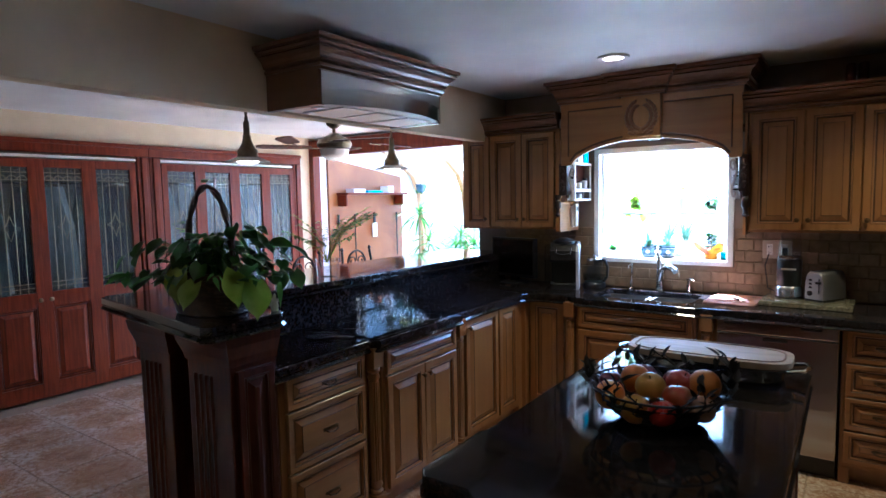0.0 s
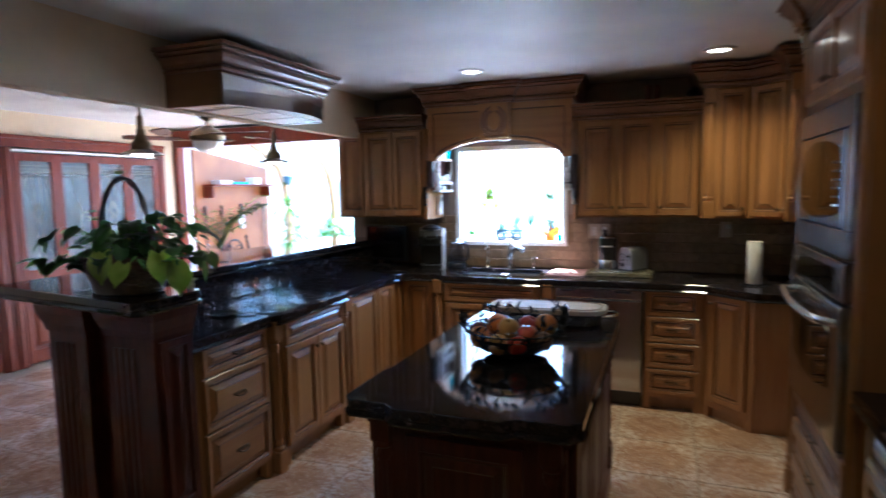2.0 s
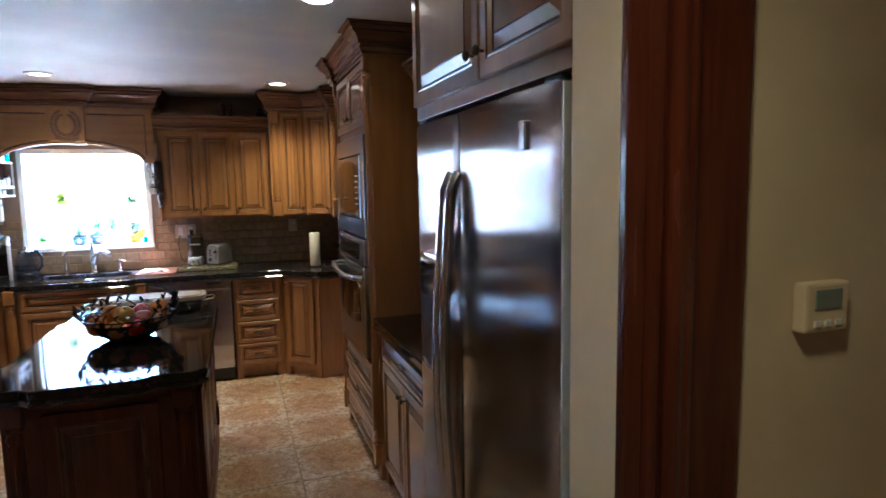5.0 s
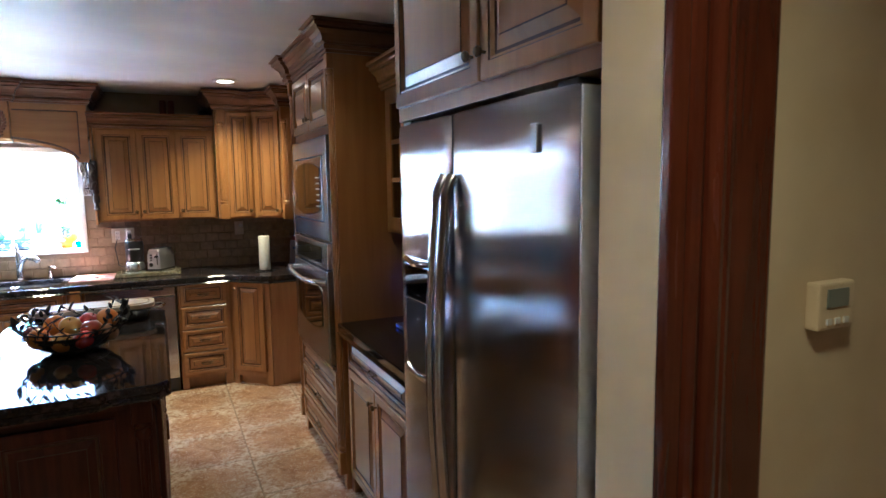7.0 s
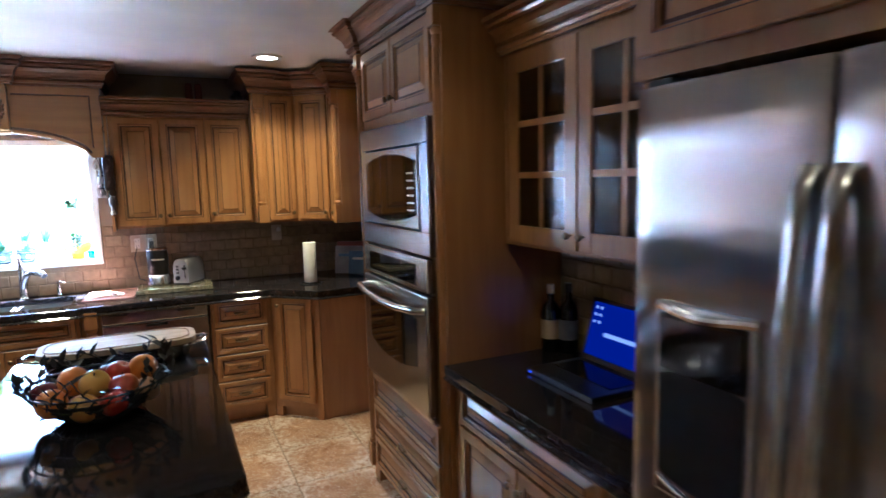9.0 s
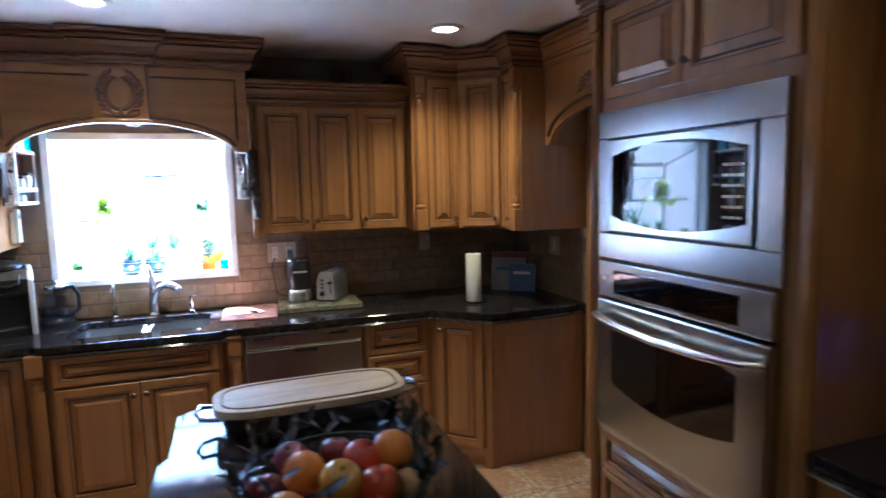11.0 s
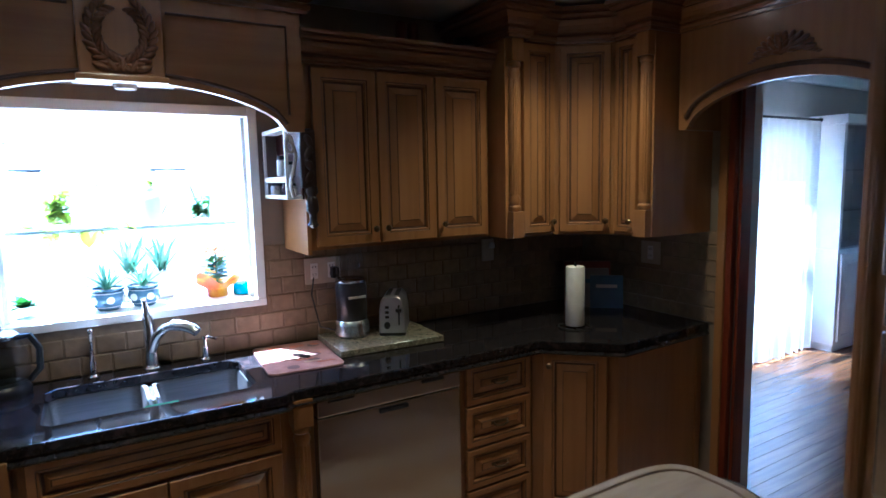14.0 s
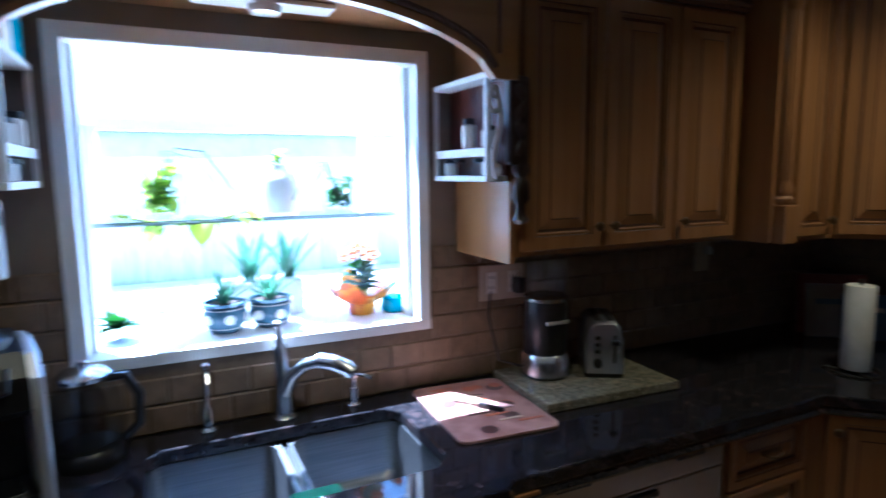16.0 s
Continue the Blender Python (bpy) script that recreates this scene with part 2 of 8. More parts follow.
def floor_ceramic():
    """A printed tile: mottled terracotta field, a paler veined band along its edges and corners."""
    m = mat("slate_look_tile", (0.27, 0.135, 0.066), (0.47, 0.29, 0.165), 0.24, scale=9, bump=0.35, bscale=30, rand=0.07, low=0.3, high=0.72, distort=1.2, detail=8)
    n, l = m.node_tree.nodes, m.node_tree.links
    hsv = [k for k in n if k.type == "HUE_SAT"][0]
    src = hsv.inputs["Color"].links[0].from_socket
    tc, sp = n.new("ShaderNodeTexCoord"), n.new("ShaderNodeSeparateXYZ")
    l.new(tc.outputs["Object"], sp.inputs[0])

    def op(kind, a, b=None):
        k = n.new("ShaderNodeMath")
        k.operation = kind
        for i, v in enumerate((a, b)):
            if v is None:
                continue
            if isinstance(v, (int, float)):
                k.inputs[i].default_value = v
            else:
                l.new(v, k.inputs[i])
        return k.outputs[0]
    ax, ay = op("ABSOLUTE", sp.outputs[0]), op("ABSOLUTE", sp.outputs[1])
    no = n.new("ShaderNodeTexNoise")
    no.inputs["Scale"].default_value, no.inputs["Detail"].default_value, no.inputs["Distortion"].default_value = 22, 6, 1.5
    l.new(tc.outputs["Object"], no.inputs["Vector"])
    wob = op("MULTIPLY", op("SUBTRACT", no.outputs["Fac"], 0.5), 0.16)
    edge = op("ADD", op("MAXIMUM", op("MAXIMUM", ax, ay), op("MULTIPLY", op("ADD", ax, ay), 0.72)), wob)
    mr = n.new("ShaderNodeMapRange")
    mr.inputs[1].default_value, mr.inputs[2].default_value = 0.15, 0.235
    l.new(edge, mr.inputs[0])
    vein = n.new("ShaderNodeValToRGB")
    e = vein.color_ramp.elements
    e[0].position, e[1].position = 0.42, 0.60
    e[0].color, e[1].color = (0.36, 0.225, 0.14, 1), (0.66, 0.54, 0.42, 1)
    l.new(no.outputs["Fac"], vein.inputs[0])
    mx = n.new("ShaderNodeMixRGB")
    l.new(op("MULTIPLY", mr.outputs[0], 0.75), mx.inputs[0])
    l.new(src, mx.inputs[1])
    l.new(vein.outputs[0], mx.inputs[2])
    # pale wavering strokes over the whole tile, of their own in each
    oi, sh = n.new("ShaderNodeObjectInfo"), n.new("ShaderNodeVectorMath")
    sh.operation = "MULTIPLY_ADD"
    cb = n.new("ShaderNodeCombineXYZ")
    for k in range(3):
        l.new(oi.outputs["Random"], cb.inputs[k])
    sh.inputs[1].default_value = (19.0, 31.0, 7.0)
    l.new(cb.outputs[0], sh.inputs[0])
    l.new(tc.outputs["Object"], sh.inputs[2])
    st = n.new("ShaderNodeTexNoise")
    st.inputs["Scale"].default_value, st.inputs["Detail"].default_value, st.inputs["Distortion"].default_value = 13, 3, 2.6
    l.new(sh.outputs[0], st.inputs["Vector"])
    ridge = op("ABSOLUTE", op("SUBTRACT", st.outputs["Fac"], 0.5))
    thin = n.new("ShaderNodeMapRange")
    thin.inputs[1].default_value, thin.inputs[2].default_value, thin.inputs[3].default_value, thin.inputs[4].default_value = 0.0, 0.022, 0.62, 0.0
    l.new(ridge, thin.inputs[0])
    stroke = n.new("ShaderNodeMixRGB")
    stroke.inputs[2].default_value = (0.68, 0.55, 0.43, 1)
    l.new(thin.outputs[0], stroke.inputs[0])
    l.new(mx.outputs[0], stroke.inputs[1])
    l.new(stroke.outputs[0], hsv.inputs["Color"])
    return m


FLOORTILE = floor_ceramic()
OAK = mat("oak_floor", (0.20, 0.09, 0.04), (0.30, 0.15, 0.065), 0.22, scale=3, stretch=(1.0, 12, 3), bump=0.1, rand=0.15, coat=0.3)
CLEAR = glass("clear_glass")
# the grey of these two panes is set to cut the daylight coming through
EASTGLASS = glass("dimming_glass", (0.83, 0.85, 0.86))
SUNGLASS = glass("dimming_sunroom_glass", (0.53, 0.545, 0.55))
FRIDGE = mat("brushed_steel_doors", (0.46, 0.47, 0.49), (0.475, 0.485, 0.505), 0.18, 1.0, scale=1.5, stretch=(0.5, 1.0, 2.0), rvar=0.005, bump=1.0, bscale=3.0)
vt = FRIDGE.node_tree.nodes.new("ShaderNodeVectorTransform")
vt.vector_type, vt.convert_from, vt.convert_to = "VECTOR", "OBJECT", "WORLD"
vt.inputs[0].default_value = (1, 0, 0)
FRIDGE.node_tree.links.new(vt.outputs[0], FRIDGE.node_tree.nodes["Principled BSDF"].inputs["Tangent"])
FRIDGE.node_tree.nodes["Principled BSDF"].inputs["Anisotropic"].default_value = 1.0
OVENSTEEL = mat("oven_steel", (0.42, 0.43, 0.45), (0.435, 0.445, 0.465), 0.22, 1.0, scale=1.5, rvar=0.01)
CAME = mat("bright_brass_came", (0.26, 0.23, 0.15), (0.34, 0.30, 0.20), 0.4, 0.4, scale=40)
LEADED = glass("textured_glass", (0.68, 0.75, 0.77), 0.08, 0.6, 0.13)
CABGLASS = glass("rippled_glass", (0.62, 0.60, 0.56), 0.08, 0.5)
JAR = glass("jar_glass", (0.90, 0.92, 0.93))
SHEER = thin_cloth("sheer_curtain", (0.85, 0.86, 0.88), 0.16)
GLASSEDGE = thin_cloth("glass_edge", (0.55, 0.66, 0.66), 0.45)
LEAF = mat("pothos_leaf", (0.022, 0.065, 0.013), (0.05, 0.125, 0.022), 0.4, scale=12, rand=0.3)
LEAF_Y = mat("lime_leaf", (0.17, 0.24, 0.03), (0.27, 0.33, 0.06), 0.4, scale=14, rand=0.2)
LEAF_P = mat("palm_leaf", (0.06, 0.15, 0.03), (0.12, 0.24, 0.06), 0.45, scale=14, rand=0.25)


def let_light_through(m, share_of=0.4):
    """Leaves glow when lit from behind."""
    n, l = m.node_tree.nodes, m.node_tree.links
    b = n["Principled BSDF"]
    tl, mx, br = n.new("ShaderNodeBsdfTranslucent"), n.new("ShaderNodeMixShader"), n.new("ShaderNodeHueSaturation")
    br.inputs["Value"].default_value, br.inputs["Saturation"].default_value = 2.2, 1.1
    l.new(b.inputs["Base Color"].links[0].from_socket, br.inputs["Color"])
    l.new(br.outputs[0], tl.inputs[0])
    mx.inputs[0].default_value = share_of
    l.new(b.outputs[0], mx.inputs[1])
    l.new(tl.outputs[0], mx.inputs[2])
    l.new(mx.outputs[0], n["Material Output"].inputs[0])


let_light_through(LEAF, 0.22)
let_light_through(LEAF_Y)
let_light_through(LEAF_P)
SOIL = mat("soil", (0.03, 0.02, 0.014), (0.06, 0.04, 0.025), 0.9, scale=60, bump=0.6)
WICKER = mat("dark_wicker", (0.03, 0.015, 0.008), (0.07, 0.035, 0.018), 0.5, scale=50, bump=0.4)
BLUECER = mat("blue_ceramic", (0.05, 0.11, 0.17), (0.11, 0.20, 0.28), 0.15, scale=16, coat=0.5)
WHITECER = mat("white_ceramic", (0.7, 0.7, 0.68), (0.78, 0.78, 0.76), 0.2, scale=10, coat=0.4)
ORANGE = mat("orange_foil", (0.55, 0.085, 0.004), (0.68, 0.30, 0.006), 0.3, scale=11, low=0.46, high=0.56, coat=0.3)

CYAN = mat("blue_tin", (0.02, 0.30, 0.50), (0.04, 0.42, 0.62), 0.25, scale=9)
F_ORANGE = mat("orange_peel", (0.52, 0.15, 0.01), (0.64, 0.24, 0.02), 0.4, scale=9, bump=0.3, bscale=220, rand=0.08)
F_RED = mat("red_apple_skin", (0.36, 0.02, 0.012), (0.55, 0.10, 0.03), 0.28, scale=5, stretch=(1, 1, 0.35), rand=0.1, low=0.42, high=0.7)
F_PEACH = mat("blush_apple_skin", (0.40, 0.05, 0.018), (0.56, 0.32, 0.05), 0.3, scale=4, rand=0.1, low=0.44, high=0.6)
F_PLUM = mat("plum_skin", (0.09, 0.012, 0.02), (0.18, 0.03, 0.035), 0.35, scale=7, rand=0.1)
F_BROWN = mat("brown_pear_skin", (0.24, 0.12, 0.06), (0.36, 0.21, 0.11), 0.5, scale=12)
MATPRINT = mat("printed_mat", (0.32, 0.15, 0.12), (0.46, 0.26, 0.21), 0.4, scale=14, low=0.4, high=0.6)
WARM = glow("warm_bulb", (1.0, 0.78, 0.5), 0.4)
SCREEN = glow("blue_screen", (0.01, 0.03, 0.45), 0.008)
SCREEN_HI = glow("screen_glare", (0.35, 0.45, 0.85), 0.02)
LED = glow("blue_led", (0.05, 0.1, 1.0), 0.08)
GREEN = mat("green_sponge", (0.05, 0.22, 0.12), (0.08, 0.3, 0.17), 0.9, scale=60, bump=0.5)

# ---- builders ----
ORG = [0.0, 0.0, 0.0]


def origin(x=0.0, y=0.0, z=0.0):
    """Where the plan of the next section has its zero."""
    ORG[:] = (x, y, z)


def thing(name, label, category, x=0.0, y=0.0, z=0.0, rz=0.0, group=""):
    ob = new(name)
    ob.empty_display_size = 0.05
    ob.matrix_world = pose(x + ORG[0], y + ORG[1], z + ORG[2], 0, 0, rz)
    return tagged(ob, label, category, group)


def part(name, bm, material, parent=None, label="", smooth=False):
    me = bpy.data.meshes.new(name)
    bm.normal_update()
    bm.to_mesh(me)
    bm.free()
    for m in material if isinstance(material, (list, tuple)) else [material]:
        me.materials.append(m)
    if smooth:
        me.polygons.foreach_set("use_smooth", [True] * len(me.polygons))
    if any(p.use_smooth for p in me.polygons):
        me.set_sharp_from_angle(angle=radians(42))
    ob = new(name, me)
    if parent is None:
        ob.location = ORG
    ob.parent = parent
    if label:
        ob["label"] = label
    return ob


def structure(name, bm, material, label, category, smooth=False):
    return tagged(part(name, bm, material, None, "", smooth), label, category, kind="structure")


def solid(name, bm, material, label, category, group="", smooth=False):
    return tagged(part(name, bm, material, None, "", smooth), label, category, group)


def share(name, ob, parent, m, label=""):
    """Another object on ob's mesh."""
    o = new(name, ob.data if hasattr(ob, "data") else ob)
    o.parent = parent
    o.matrix_local = m
    if label:
        o["label"] = label
    return o


def box(x0, x1, y0, y1, z0, z1, bev=0.0, bm=None, slot=0):
    own = bmesh.new()
    bmesh.ops.create_cube(own, size=1.0)
    for v in own.verts:
        v.co = ((x0 + x1) / 2 + v.co.x * (x1 - x0), (y0 + y1) / 2 + v.co.y * (y1 - y0), (z0 + z1) / 2 + v.co.z * (z1 - z0))
    if bev:
        bmesh.ops.bevel(own, geom=own.edges[:], offset=bev, segments=2, profile=0.6, affect="EDGES", clamp_overlap=True)
    for f in own.faces:
        f.material_index = slot
    return own if bm is None else merge(bm, own)


def merge(bm, other, m=None):
    if m is not None:
        bmesh.ops.transform(other, matrix=m, verts=other.verts)
    made = {v: bm.verts.new(v.co) for v in other.verts}
    for f in other.faces:
        try:
            g = bm.faces.new([made[v] for v in f.verts])
            g.material_index, g.smooth = f.material_index, f.smooth
        except ValueError:
            pass
    other.free()
    return bm


def rings(bm, loops, close=True, cap0=False, cap1=False, slots=None):
    """Joins loops of points with quads."""
    vs = [[bm.verts.new(p) for p in lp] for lp in loops]
    n = len(vs[0])
    for k in range(len(vs) - 1):
        for i in range(n if close else n - 1):
            f = bm.faces.new((vs[k][i], vs[k][(i + 1) % n], vs[k + 1][(i + 1) % n], vs[k + 1][i]))
            if slots:
                f.material_index = slots[k]
    if cap0:
        bm.faces.new(vs[0][::-1])
    if cap1:
        bm.faces.new(vs[-1])
    return bm


def lathe(profile, segs=24, bm=None, at=(0, 0, 0), flute=0, depth=0.0, cap=True, slots=None):
    """profile: (radius, height) from the bottom up; flute: how many grooves, only where a third value is 1."""
    own = bmesh.new()
    loops = []
    for p in profile:
        fl = flute and len(p) > 2 and p[2]
        loops.append([(at[0] + (r := p[0] * (1 - (depth * abs(math.sin(flute * a / 2)) ** 2 if fl else 0))) * math.cos(a), at[1] + r * math.sin(a), at[2] + p[1])
                      for a in (2 * math.pi * i / segs for i in range(segs))])
    rings(own, loops, True, cap, cap, slots)
    for f in own.faces:
        f.smooth = True
    return own if bm is None else merge(bm, own)


def tube(pts, r, segs=8, bm=None, r1=None):
    """A round bar along pts."""
    own = bmesh.new()
    P = [Vector(p) for p in pts]
    loops = []
    up = None
    for i, p in enumerate(P):
        d = (P[min(i + 1, len(P) - 1)] - P[max(i - 1, 0)]).normalized()
        if up is None:
            up = d.orthogonal().normalized()
        up = (up - d * up.dot(d)).normalized()
        side = d.cross(up)
        q = r if r1 is None else r + (r1 - r) * i / (len(P) - 1)
        loops.append([p + (up * math.cos(a) + side * math.sin(a)) * q for a in (2 * math.pi * k / segs for k in range(segs))])
    rings(own, loops, True, True, True)
    for f in own.faces:
        f.smooth = True
    return own if bm is None else merge(bm, own)


def arc(c, r, a0, a1, n, plane="xz", sx=1.0):
    out = []
    for i in range(n + 1):
        a = radians(a0 + (a1 - a0) * i / n)
        u, v = r * math.cos(a) * sx, r * math.sin(a)
        out.append({"xz": (c[0] + u, c[1], c[2] + v), "xy": (c[0] + u, c[1] + v, c[2]), "yz": (c[0], c[1] + u, c[2] + v)}[plane])
    return out


def sweep(path, profile, bm=None, closed=False):
    """Runs a profile of (out, z) along a plan path of (x, y), mitred; out is to the right of the way walked."""
    own = bmesh.new()
    n = len(path)
    loops = []
    for i in range(n):
        p = Vector(path[i])
        dirs = []
        if i > 0 or closed:
            dirs.append((p - Vector(path[i - 1])).normalized())
        if i < n - 1 or closed:
            dirs.append((Vector(path[(i + 1) % n]) - p).normalized())
        nrm = [Vector((d.y, -d.x)) for d in dirs]
        m = nrm[0] if len(nrm) == 1 else (nrm[0] + nrm[1]) / max(0.25, 1 + nrm[0].dot(nrm[1]))
        loops.append([(p.x + m.x * o, p.y + m.y * o, z) for o, z in profile])
    if closed:
        loops.append(loops[0])
    rings(own, loops, True, not closed, not closed)
    return own if bm is None else merge(bm, own)


def prism(outer, z0, z1, holes=(), bev=0.0, bm=None):
    """A flat slab from a plan outline, with holes."""
    own = bmesh.new()
    for z in (z1, z0):
        edges = []
        for lp in (outer, *holes):
            vs = [own.verts.new((x, y, z)) for x, y in lp]
            edges += [own.edges.new((vs[i], vs[(i + 1) % len(vs)])) for i in range(len(vs))]
        bmesh.ops.triangle_fill(own, edges=edges, use_beauty=True)
    for lp in (outer, *holes):
        n = len(lp)
        va, vb = ([own.verts.new((x, y, z)) for x, y in lp] for z in (z1, z0))
        for i in range(n):
            own.faces.new((va[i], va[(i + 1) % n], vb[(i + 1) % n], vb[i]))
    bmesh.ops.remove_doubles(own, verts=own.verts, dist=1e-5)
    bmesh.ops.recalc_face_normals(own, faces=own.faces)
    if bev:
        tops = [e for e in own.edges if len(e.link_faces) == 2 and abs(e.calc_face_angle(0) - math.pi / 2) < 0.3
                and abs(e.verts[0].co.z - e.verts[1].co.z) < 1e-6]
        bmesh.ops.bevel(own, geom=tops, offset=bev, segments=3, profile=0.5, affect="EDGES", clamp_overlap=True)
    return own if bm is None else merge(bm, own)


def rail(x0, x1, z0, z1, y, y1):
    return [[(x0, y, z0), (x1, y, z0), (x1, y, z1), (x0, y, z1)]] + [[(x0, y1, z0), (x1, y1, z0), (x1, y1, z1), (x0, y1, z1)]]


def raised(w, h, fr=0.055, t=0.020, arch=0.0):
    """A raised-panel front, 0..w by 0..h, its back at y=0 and its face at y=-t; slot 1 is the dark glaze in the grooves."""
    bm = bmesh.new()
    steps = [(0.0, 0.0, 0), (0.0, -t + 0.003, 0), (0.003, -t, 0), (fr - 0.012, -t, 1), (fr - 0.009, -t + 0.003, 0), (fr - 0.004, -t + 0.001, 0),
             (fr, -t + 0.011, 1), (fr + 0.008, -t + 0.012, 0), (min(fr + 0.034, w / 2 - 0.012, h / 2 - 0.012), -t + 0.001, 1),
             (min(fr + 0.037, w / 2 - 0.008, h / 2 - 0.008), -t - 0.001, 0)]
    loops = [[(i, y, i), (w - i, y, i), (w - i, y, h - i), (i, y, h - i)] for i, y, _ in steps]
    rings(bm, loops, True, True, True, [s for _, _, s in steps][:-1])
    return bm


def knob_mesh():
    bm = lathe([(0.004, 0), (0.004, 0.012), (0.012, 0.016), (0.014, 0.022), (0.009, 0.028), (0.002, 0.029)], 10)
    bmesh.ops.rotate(bm, verts=bm.verts, cent=(0, 0, 0), matrix=Matrix.Rotation(radians(90), 3, "X"))
    return bm


def bail_mesh():
    """A drop pull on a leaf-shaped plate."""
    bm = tube([(-0.035, -0.004, 0.0), (-0.03, -0.018, -0.006), (0, -0.022, -0.012), (0.03, -0.018, -0.006), (0.035, -0.004, 0.0)], 0.004, 6)
    box(-0.045, 0.045, -0.005, 0.0, -0.006, 0.008, 0.002, bm)
    return bm


KNOB = part("handle", knob_mesh(), BRONZE)
BAIL = part("handle", bail_mesh(), BRONZE)
KNOB_ME, BAIL_ME = KNOB.data, BAIL.data
for ob in (KNOB, BAIL):
    bpy.data.objects.remove(ob)


def fit_handle(door, mesh, x, z, t=0.02):
    o = new("handle", mesh)
    o.parent = door
    o.location = (x, -t, z)
    o["label"] = "aged bronze pull"
    return o


def cabinet(name, label, x, y, rz, w, d, z0, z1, fronts, material=None, foot=0.0, category="cabinet", group="", open_top=False):
    """A cabinet unit; local x runs along its face, which looks to -y. fronts: (kind, x0, x1, z0, z1, handle side)."""
    wood = material or MAPLE
    root = thing(name, label, category, x, y, 0, rz, group)
    body = box(0, w, 0.0, d, z0 + foot, z1, 0.002)
    if foot:
        for a, b in ((0, 0.05), (w - 0.05, w)):
            box(a, b, 0.0, 0.05, z0, z0 + foot, 0.003, body)
        box(0.0, w, 0.06, d, z0, z0 + foot, 0, body)
    part("body", body, wood, root)
    for kind, a, b, c, e, side in fronts:
        horizontal = kind == "drawer"
        f = part(kind, raised(b - a, e - c, 0.036 if horizontal else 0.05), [MAPLE_H if horizontal and wood is MAPLE else wood, GLAZE], root)
        f.location = (a, -0.002, c)
        if horizontal:
            if side:
                fit_handle(f, BAIL_ME, (b - a) / 2, (e - c) / 2)
        elif side:
            hx = 0.025 if side[0] == "l" else b - a - 0.025
            hz = (e - c) - 0.06 if side.endswith("t") else 0.06
            fit_handle(f, KNOB_ME, hx, hz)
    return root


def post(name, label, x, y, z0, z1, r=0.032, rz=0, material=None, half=True, group="turned posts on the cabinets"):
    """A turned and fluted post between two square blocks."""
    root = thing(name, label, "post", x, y, 0, rz, group)
    h = z1 - z0
    cap = min(0.10, h * 0.16)
    mt = material or MAPLE
    part("base_block", box(-r, r, -r, r, z0, z0 + cap * 1.2, 0.004), mt, root)
    part("top_block", box(-r, r, -r, r, z1 - cap, z1, 0.004), mt, root)
    a, b = z0 + cap * 1.2, z1 - cap
    q = r * 0.92
    prof = [(q * 0.8, a), (q, a + 0.008), (q, a + 0.02), (q * 0.72, a + 0.028), (q * 0.95, a + 0.05), (q * 0.72, a + 0.07), (q * 0.86, a + 0.078, 1),
            (q * 0.86, b - 0.078, 1), (q * 0.72, b - 0.07), (q * 0.95, b - 0.05), (q * 0.72, b - 0.028), (q, b - 0.02), (q, b - 0.008), (q * 0.8, b)]
    part("shaft", lathe(prof, 48, None, (0, 0, 0), 14, 0.2), [mt], root)
    return root


CROWN = [(0.0, 0.0), (0.012, 0.0), (0.012, 0.012), (0.020, 0.013), (0.024, 0.022), (0.020, 0.030), (0.014, 0.033), (0.030, 0.040), (0.031, 0.050), (0.038, 0.064), (0.052, 0.076), (0.062, 0.080), (0.056, 0.085), (0.070, 0.090), (0.074, 0.099), (0.068, 0.105), (0.086, 0.109), (0.086, 0.125), (0.0, 0.125)]


def crown(z, h=0.125, out=0.086):
    return [(o / 0.086 * out, z + v / 0.125 * h) for o, v in CROWN]


def wall_with_hole(name, axis, at, thick, a0, a1, z1, hole, material, label):
    """A wall along x (axis 'y' = at) or along y (axis 'x' = at), with an opening (b0, b1, c0, c1)."""
    bm = bmesh.new()
    b0, b1, c0, c1 = hole
    for s0, s1, t0, t1 in ((a0, b0, 0, z1), (b1, a1, 0, z1), (b0, b1, c1, z1), (b0, b1, 0, c0)):
        if s1 - s0 > 0.001 and t1 - t0 > 0.001:
            if axis == "y":
                box(s0, s1, at, at + thick, t0, t1, 0, bm)
            else:
                box(at, at + thick, s0, s1, t0, t1, 0, bm)
    return structure(name, bm, material, label, "wall")

# ---- large structure ----
CEIL_Z, CT, ISL = 2.36, 0.895, 0.868
DIN_X, DIN_Z = -4.80, 2.32

structure("floor", box(-5.7, 6.5, -3.0, 7.7, -0.12, -0.004), FLOORGROUT, "grey-brown grout bed under patterned floor tiles", "floor")
structure("ceiling", box(-1.76, 1.95, -3.0, 4.65, CEIL_Z, CEIL_Z + 0.1), CEIL, "white painted plaster kitchen ceiling", "ceiling")
structure("ceiling_dining", box(-4.92, -1.85, 0.25, 5.27, DIN_Z, DIN_Z + 0.1), CEIL, "white painted dining room ceiling", "ceiling")
structure("ceiling_beam", box(-1.85, -1.76, 0.25, 4.52, 2.005, CEIL_Z + 0.1), CREAM, "cream painted ceiling beam over the breakfast bar", "beam")

